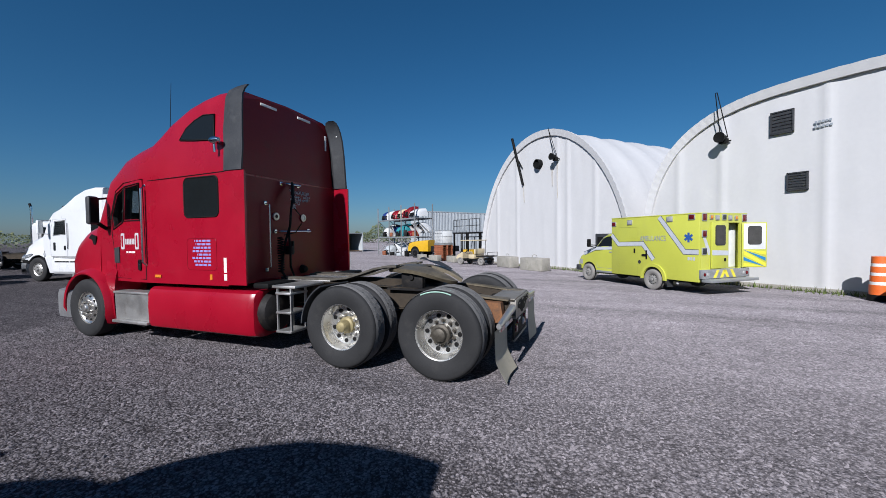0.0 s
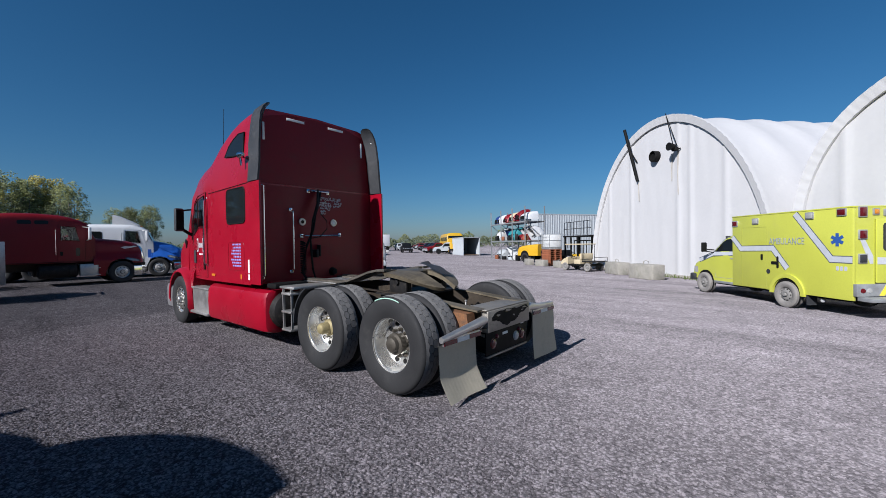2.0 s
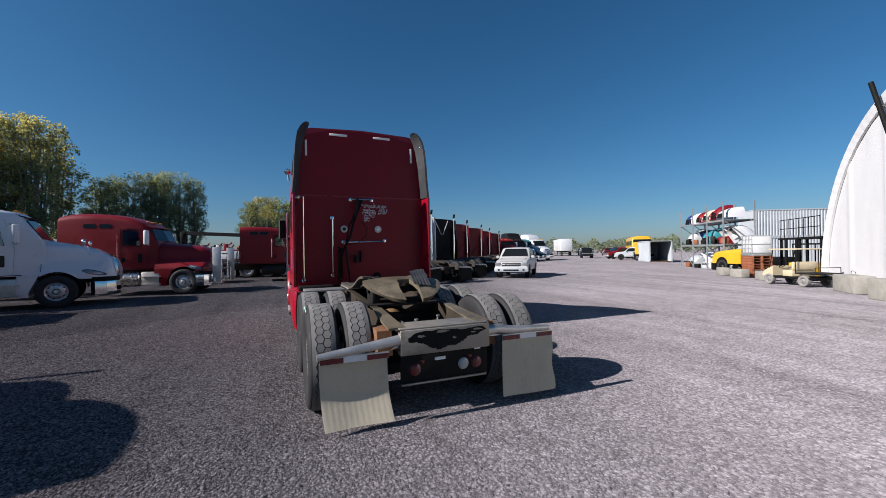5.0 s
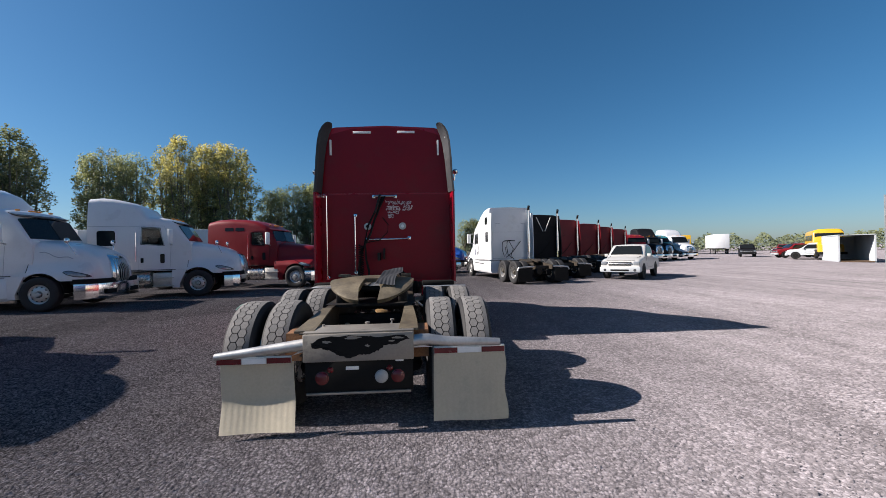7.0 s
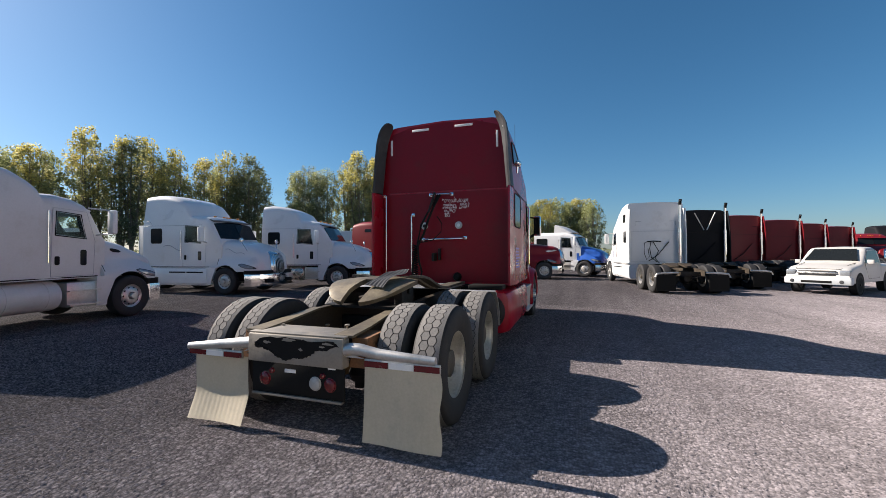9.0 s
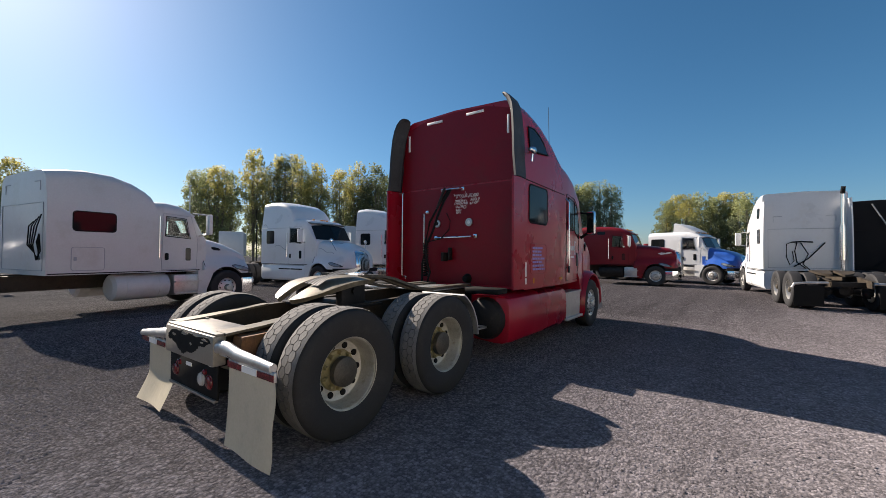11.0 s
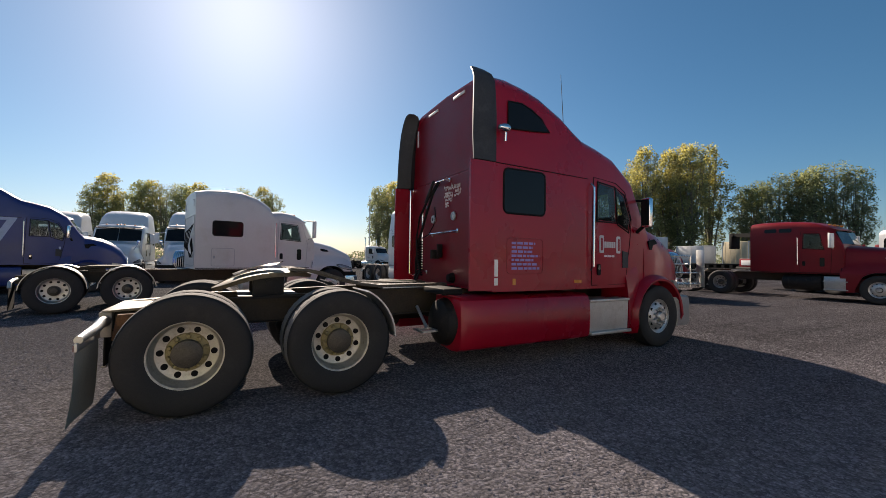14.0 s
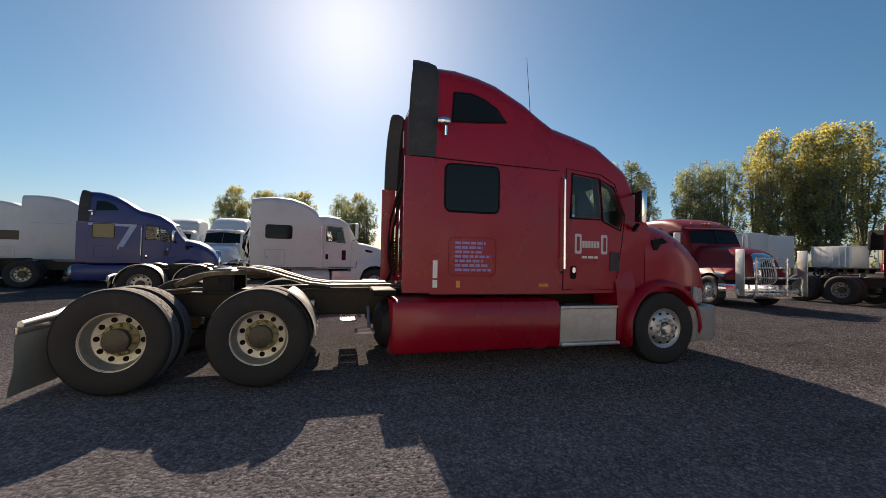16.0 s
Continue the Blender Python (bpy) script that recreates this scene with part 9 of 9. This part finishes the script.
for sx in (-1, 1):
    bm = B()
    box(bm, sx * 1.3 - 0.03, sx * 1.3 + 0.03, 0, 10, 0.62, 0.74)
    part("side_rail", bm, DARK, t)
    for y in (1.2, 2.5):
        wheel(t, sx * 1.05, y, 0.5, sx, "dual", WHITE2, DARK, "dual", R=0.5, holes=False)


def truck_body(label, m, paint, L, H, W=2.3):
    """A box body with a raised rim, corner posts and a darker door end."""
    t = thing("truck_body", label, "vehicle part", m)
    bm = B()
    box(bm, -W / 2, W / 2, 0, L, 0.0, H, 0.05)
    part("shell", bm, paint, t)
    for y in (0, L):
        bm = B()
        box(bm, -W / 2 - 0.03, W / 2 + 0.03, y - 0.04, y + 0.04, H - 0.10, H + 0.05, 0.01)
        part("top_rail", bm, GREYC, t)
        for x in (-W / 2, W / 2):
            bm = B()
            box(bm, x - 0.04, x + 0.04, y - 0.04, y + 0.04, 0.0, H - 0.10)
            part("corner_post", bm, GREYC, t)
    for k in range(int(L / 0.6)):
        for sx in (-1, 1):
            bm = B()
            box(bm, sx * W / 2 - 0.02, sx * W / 2 + 0.02, 0.3 + k * 0.6, 0.36 + k * 0.6, 0.05, H - 0.1)
            part("side_rib", bm, paint, t)
    bm = B()
    box(bm, -W / 2 + 0.2, W / 2 - 0.2, -0.03, 0.02, 0.25, H - 0.3, 0.01)
    part("door", bm, WHITE, t)
    return t


truck_body("small white box body set on the dark flatbed", pose(-27.4, 56.25, 1.252, 0, 0, -95), WHITE2, 3.8, 2.3)
truck_body("cream box body at the end of the flatbed", pose(-21.3, 55.7, 1.252, 0, 0, -95), BEIGE, 2.9, 2.7)

# lamp pole far behind
bm = B()
rod(bm, (0, 0, 0), (0, 0, 9), 0.10, 0.07)
solo("pole", bm, DARK, "dark bare utility pole far behind the trucks", "pole", pose(-62, 33, 0))


# ---- trees ----
def poplar(seed, h, spread, leaf):
    """Upright poplar: a few steep leaders, an egg-shaped column of leaf clumps."""
    rnd = random.Random(seed)
    t = thing("poplar_tree", "tall poplar, leaves turning yellow towards the top" if leaf is LEAF_Y else "tall green poplar with a dense upright crown", "tree", None, "poplar rows")

    def width(f):
        if f > 0.56:
            return spread * math.sqrt(max(0.02, 1 - ((f - 0.56) / 0.46) ** 2))
        return spread * (0.40 + 0.60 * max(0.0, (f - 0.10) / 0.46))
    bm = B()
    leaders = []
    for k in range(9):
        a = k * 2.4 + rnd.uniform(-0.4, 0.4)
        f1 = rnd.uniform(0.72, 0.97) if k else 0.98
        reach = 0.0 if k == 0 else width(f1) * rnd.uniform(0.4, 0.85)
        f0 = 0.0 if k == 0 else rnd.uniform(0.03, 0.28)
        pts = []
        for j in range(7):
            g = j / 6
            out = reach * g ** 0.6
            pts.append(Vector((math.cos(a) * out + rnd.uniform(-0.12, 0.12) * g, math.sin(a) * out + rnd.uniform(-0.12, 0.12) * g, h * (f0 + (f1 - f0) * g))))
        r = 0.30 if k == 0 else 0.15
        for j in range(6):
            rod(bm, pts[j], pts[j + 1], r * (1 - j / 6.6), r * (1 - (j + 1) / 6.6), 6)
        leaders.append(pts)
    part("trunk", bm, BARK, t)
    verts, faces = [], []
    for c in range(310):
        f = rnd.uniform(0.17, 0.98)
        if rnd.random() > 0.15 + 0.85 * width(f) / spread:
            continue
        a = rnd.uniform(0, 2 * math.pi)
        off = width(f) * rnd.random() ** 0.5 * rnd.uniform(0.85, 1.08)
        ctr = Vector((math.cos(a) * off, math.sin(a) * off, h * f))
        rad = rnd.uniform(0.35, 0.75)
        for _ in range(29):
            d = Vector((rnd.gauss(0, 1), rnd.gauss(0, 1), rnd.gauss(0, 1))).normalized() * rad * rnd.random() ** 0.4
            d.z *= 1.5
            o = ctr + d
            s = rnd.uniform(0.09, 0.19)
            u = Vector((rnd.gauss(0, 1), rnd.gauss(0, 1), rnd.gauss(0, 1))).normalized()
            v = u.orthogonal().normalized()
            n = len(verts)
            verts += [o - u * s, o + v * s * 0.7, o + u * s, o - v * s * 0.7]
            faces.append((n, n + 1, n + 2, n + 3))
    me = bpy.data.meshes.new("crown")
    me.from_pydata([tuple(v) for v in verts], [], faces)
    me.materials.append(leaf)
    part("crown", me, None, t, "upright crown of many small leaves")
    return t


protos = [poplar(1, 17.5, 2.7, LEAF_G), poplar(2, 19, 2.9, LEAF_Y), poplar(3, 17, 2.6, LEAF_D), poplar(4, 18, 3.1, LEAF_G), poplar(5, 19, 2.7, LEAF_Y), poplar(6, 18, 2.8, LEAF_D)]
rnd = random.Random(77)
# bearing from, bearing to, distance, size, count, kinds in order along the row
GROVES = [(-104.5, -91, 75, 0.73, 8, (0, 4, 3)), (-88.8, -82.3, 75, 0.77, 4, (3, 0, 4)), (-70.5, -64, 75, 0.90, 4, (0, 3, 4)), (-64, -52.5, 75, 1.06, 7, (1, 0, 4, 2, 1, 3)), (-52.5, -43.5, 75, 1.0, 6, (4, 0, 1, 2, 5, 5)),
          (-41.4, -34.6, 75, 1.0, 4, (0, 3)), (-34.4, -23.5, 75, 1.03, 7, (1, 4)), (-23.0, -11, 76, 0.86, 7, (0, 3, 0, 2)), (-7.6, 4, 76, 0.66, 8, (0, 4, 1, 3)), (5, 11, 80, 0.5, 4, (0, 2, 3))]
used = set()
for b0, b1, dist, size, n_, kinds in GROVES:
    for i in range(n_):
        b = radians(b0 + 0.9 + (b1 - b0 - 1.8) * (i + rnd.uniform(0.3, 0.7)) / n_)
        dd = dist + rnd.uniform(-2, 3)
        k = kinds[i % len(kinds)]
        sc = size * rnd.uniform(0.88, 1.06)
        m = pose(2 + math.sin(b) * dd, -1 + math.cos(b) * dd, -0.1, 0, 0, rnd.uniform(0, 360))
        ob = protos[k] if k not in used else copy_thing(protos[k], m)
        used.add(k)
        wide = rnd.uniform(0.88, 1.05) * sc ** 0.5
        ob.matrix_basis = m @ Matrix.Diagonal((wide, wide, sc, 1))

# low far hedge line at the horizon
verts, faces = [], []
for k in range(30000):
    b = radians(rnd.uniform(-130, 75) if k < 24000 else rnd.uniform(33, 62))
    if -128 < math.degrees(b) < -104 and rnd.random() < 0.3:
        continue
    dd = rnd.uniform(150, 185)
    hmax = 3.2 + 2.4 * noise.noise(Vector((math.degrees(b) * 0.23, 0, 5))) + 1.5 * noise.noise(Vector((math.degrees(b) * 1.3, 0, 8)))
    if 33 < math.degrees(b) < 62:
        hmax += 1.6 + 4.5 * noise.noise(Vector((math.degrees(b) * 0.55, 4, 5)))
    o = Vector((math.sin(b) * dd, math.cos(b) * dd, max(0.2, rnd.random() ** 0.7 * max(1.0, hmax) )))
    s = rnd.uniform(0.22, 0.55)
    u = Vector((rnd.gauss(0, 1), rnd.gauss(0, 1), rnd.gauss(0, 1))).normalized()
    v = u.orthogonal().normalized()
    n = len(verts)
    verts += [o - u * s, o + v * s * 0.7, o + u * s, o - v * s * 0.7]
    faces.append((n, n + 1, n + 2, n + 3))
me = bpy.data.meshes.new("far_hedge")
me.from_pydata([tuple(v) for v in verts], [], faces)
me.materials.append(LEAF_D)
solo("far_hedge", me, None, "low line of far trees on the horizon", "trees", kind="stuff")


# ---- loose stones on the yard ----
def scatter(name, count, seed, r0, r1, s0, s1):
    """Angular chips: a four-cornered foot half sunk in the ground and a short ridge on top."""
    rng = np.random.default_rng(seed)
    ang = rng.uniform(0, 2 * np.pi, count)
    rad = np.sqrt(rng.uniform(r0 ** 2, r1 ** 2, count))
    cx, cy = 0.6 + rad * np.cos(ang), 0.6 + rad * np.sin(ang)
    # the driven lane is swept, stones gather on the parking side
    keep = rng.uniform(0, 1, count) < np.clip((7.0 - 0.87 * cx + 0.49 * cy) / 9.0, 0.12, 1.0)
    cx, cy = cx[keep], cy[keep]
    count = len(cx)
    size = rng.uniform(s0, s1, count) * rng.choice([0.55, 0.8, 1.15, 1.6], count, p=[0.42, 0.38, 0.17, 0.03])
    base = np.array([(1, -0.8, -0.5), (0.9, 0.8, -0.5), (-1, 0.8, -0.5), (-0.9, -0.8, -0.5), (0.5, 0.1, 0.62), (-0.5, -0.1, 0.5)], float)
    V = base[None] * rng.uniform(0.6, 1.25, (count, 6, 3))
    V *= np.stack([np.ones(count), rng.uniform(0.55, 1.0, count), rng.uniform(0.6, 1.1, count)], -1)[:, None, :]
    yaw = rng.uniform(0, 2 * np.pi, count)
    c, s = np.cos(yaw)[:, None], np.sin(yaw)[:, None]
    x, y, z = V[..., 0], V[..., 1], V[..., 2]
    X = (x * c - y * s) * size[:, None] + cx[:, None]
    Y = (x * s + y * c) * size[:, None] + cy[:, None]
    low = -0.02 * np.clip(cx * 0.755 - cy * 0.656 - 4.0, 0.0, 10.0) - 0.008
    Z = z * size[:, None] + low[:, None]
    co = np.stack([X, Y, Z], -1).reshape(-1, 3)
    tri = np.array([(0, 1, 4), (1, 2, 5), (1, 5, 4), (2, 3, 5), (3, 0, 4), (3, 4, 5)])
    F = (tri[None] + (np.arange(count) * 6)[:, None, None]).reshape(-1, 3)
    me = bpy.data.meshes.new(name)
    me.vertices.add(len(co))
    me.vertices.foreach_set("co", co.ravel())
    me.loops.add(F.size)
    me.loops.foreach_set("vertex_index", F.ravel().astype(np.int32))
    me.polygons.add(len(F))
    me.polygons.foreach_set("loop_start", np.arange(0, F.size, 3, dtype=np.int32))
    me.update(calc_edges=True)
    me.materials.append(STONE)
    return solo(name, me, None, "loose crushed grey stone chippings over the yard", "gravel", kind="stuff")


scatter("loose_gravel", 160000, 1, 2.3, 8.0, 0.009, 0.018)
scatter("loose_gravel", 26000, 2, 8.0, 13, 0.009, 0.016)
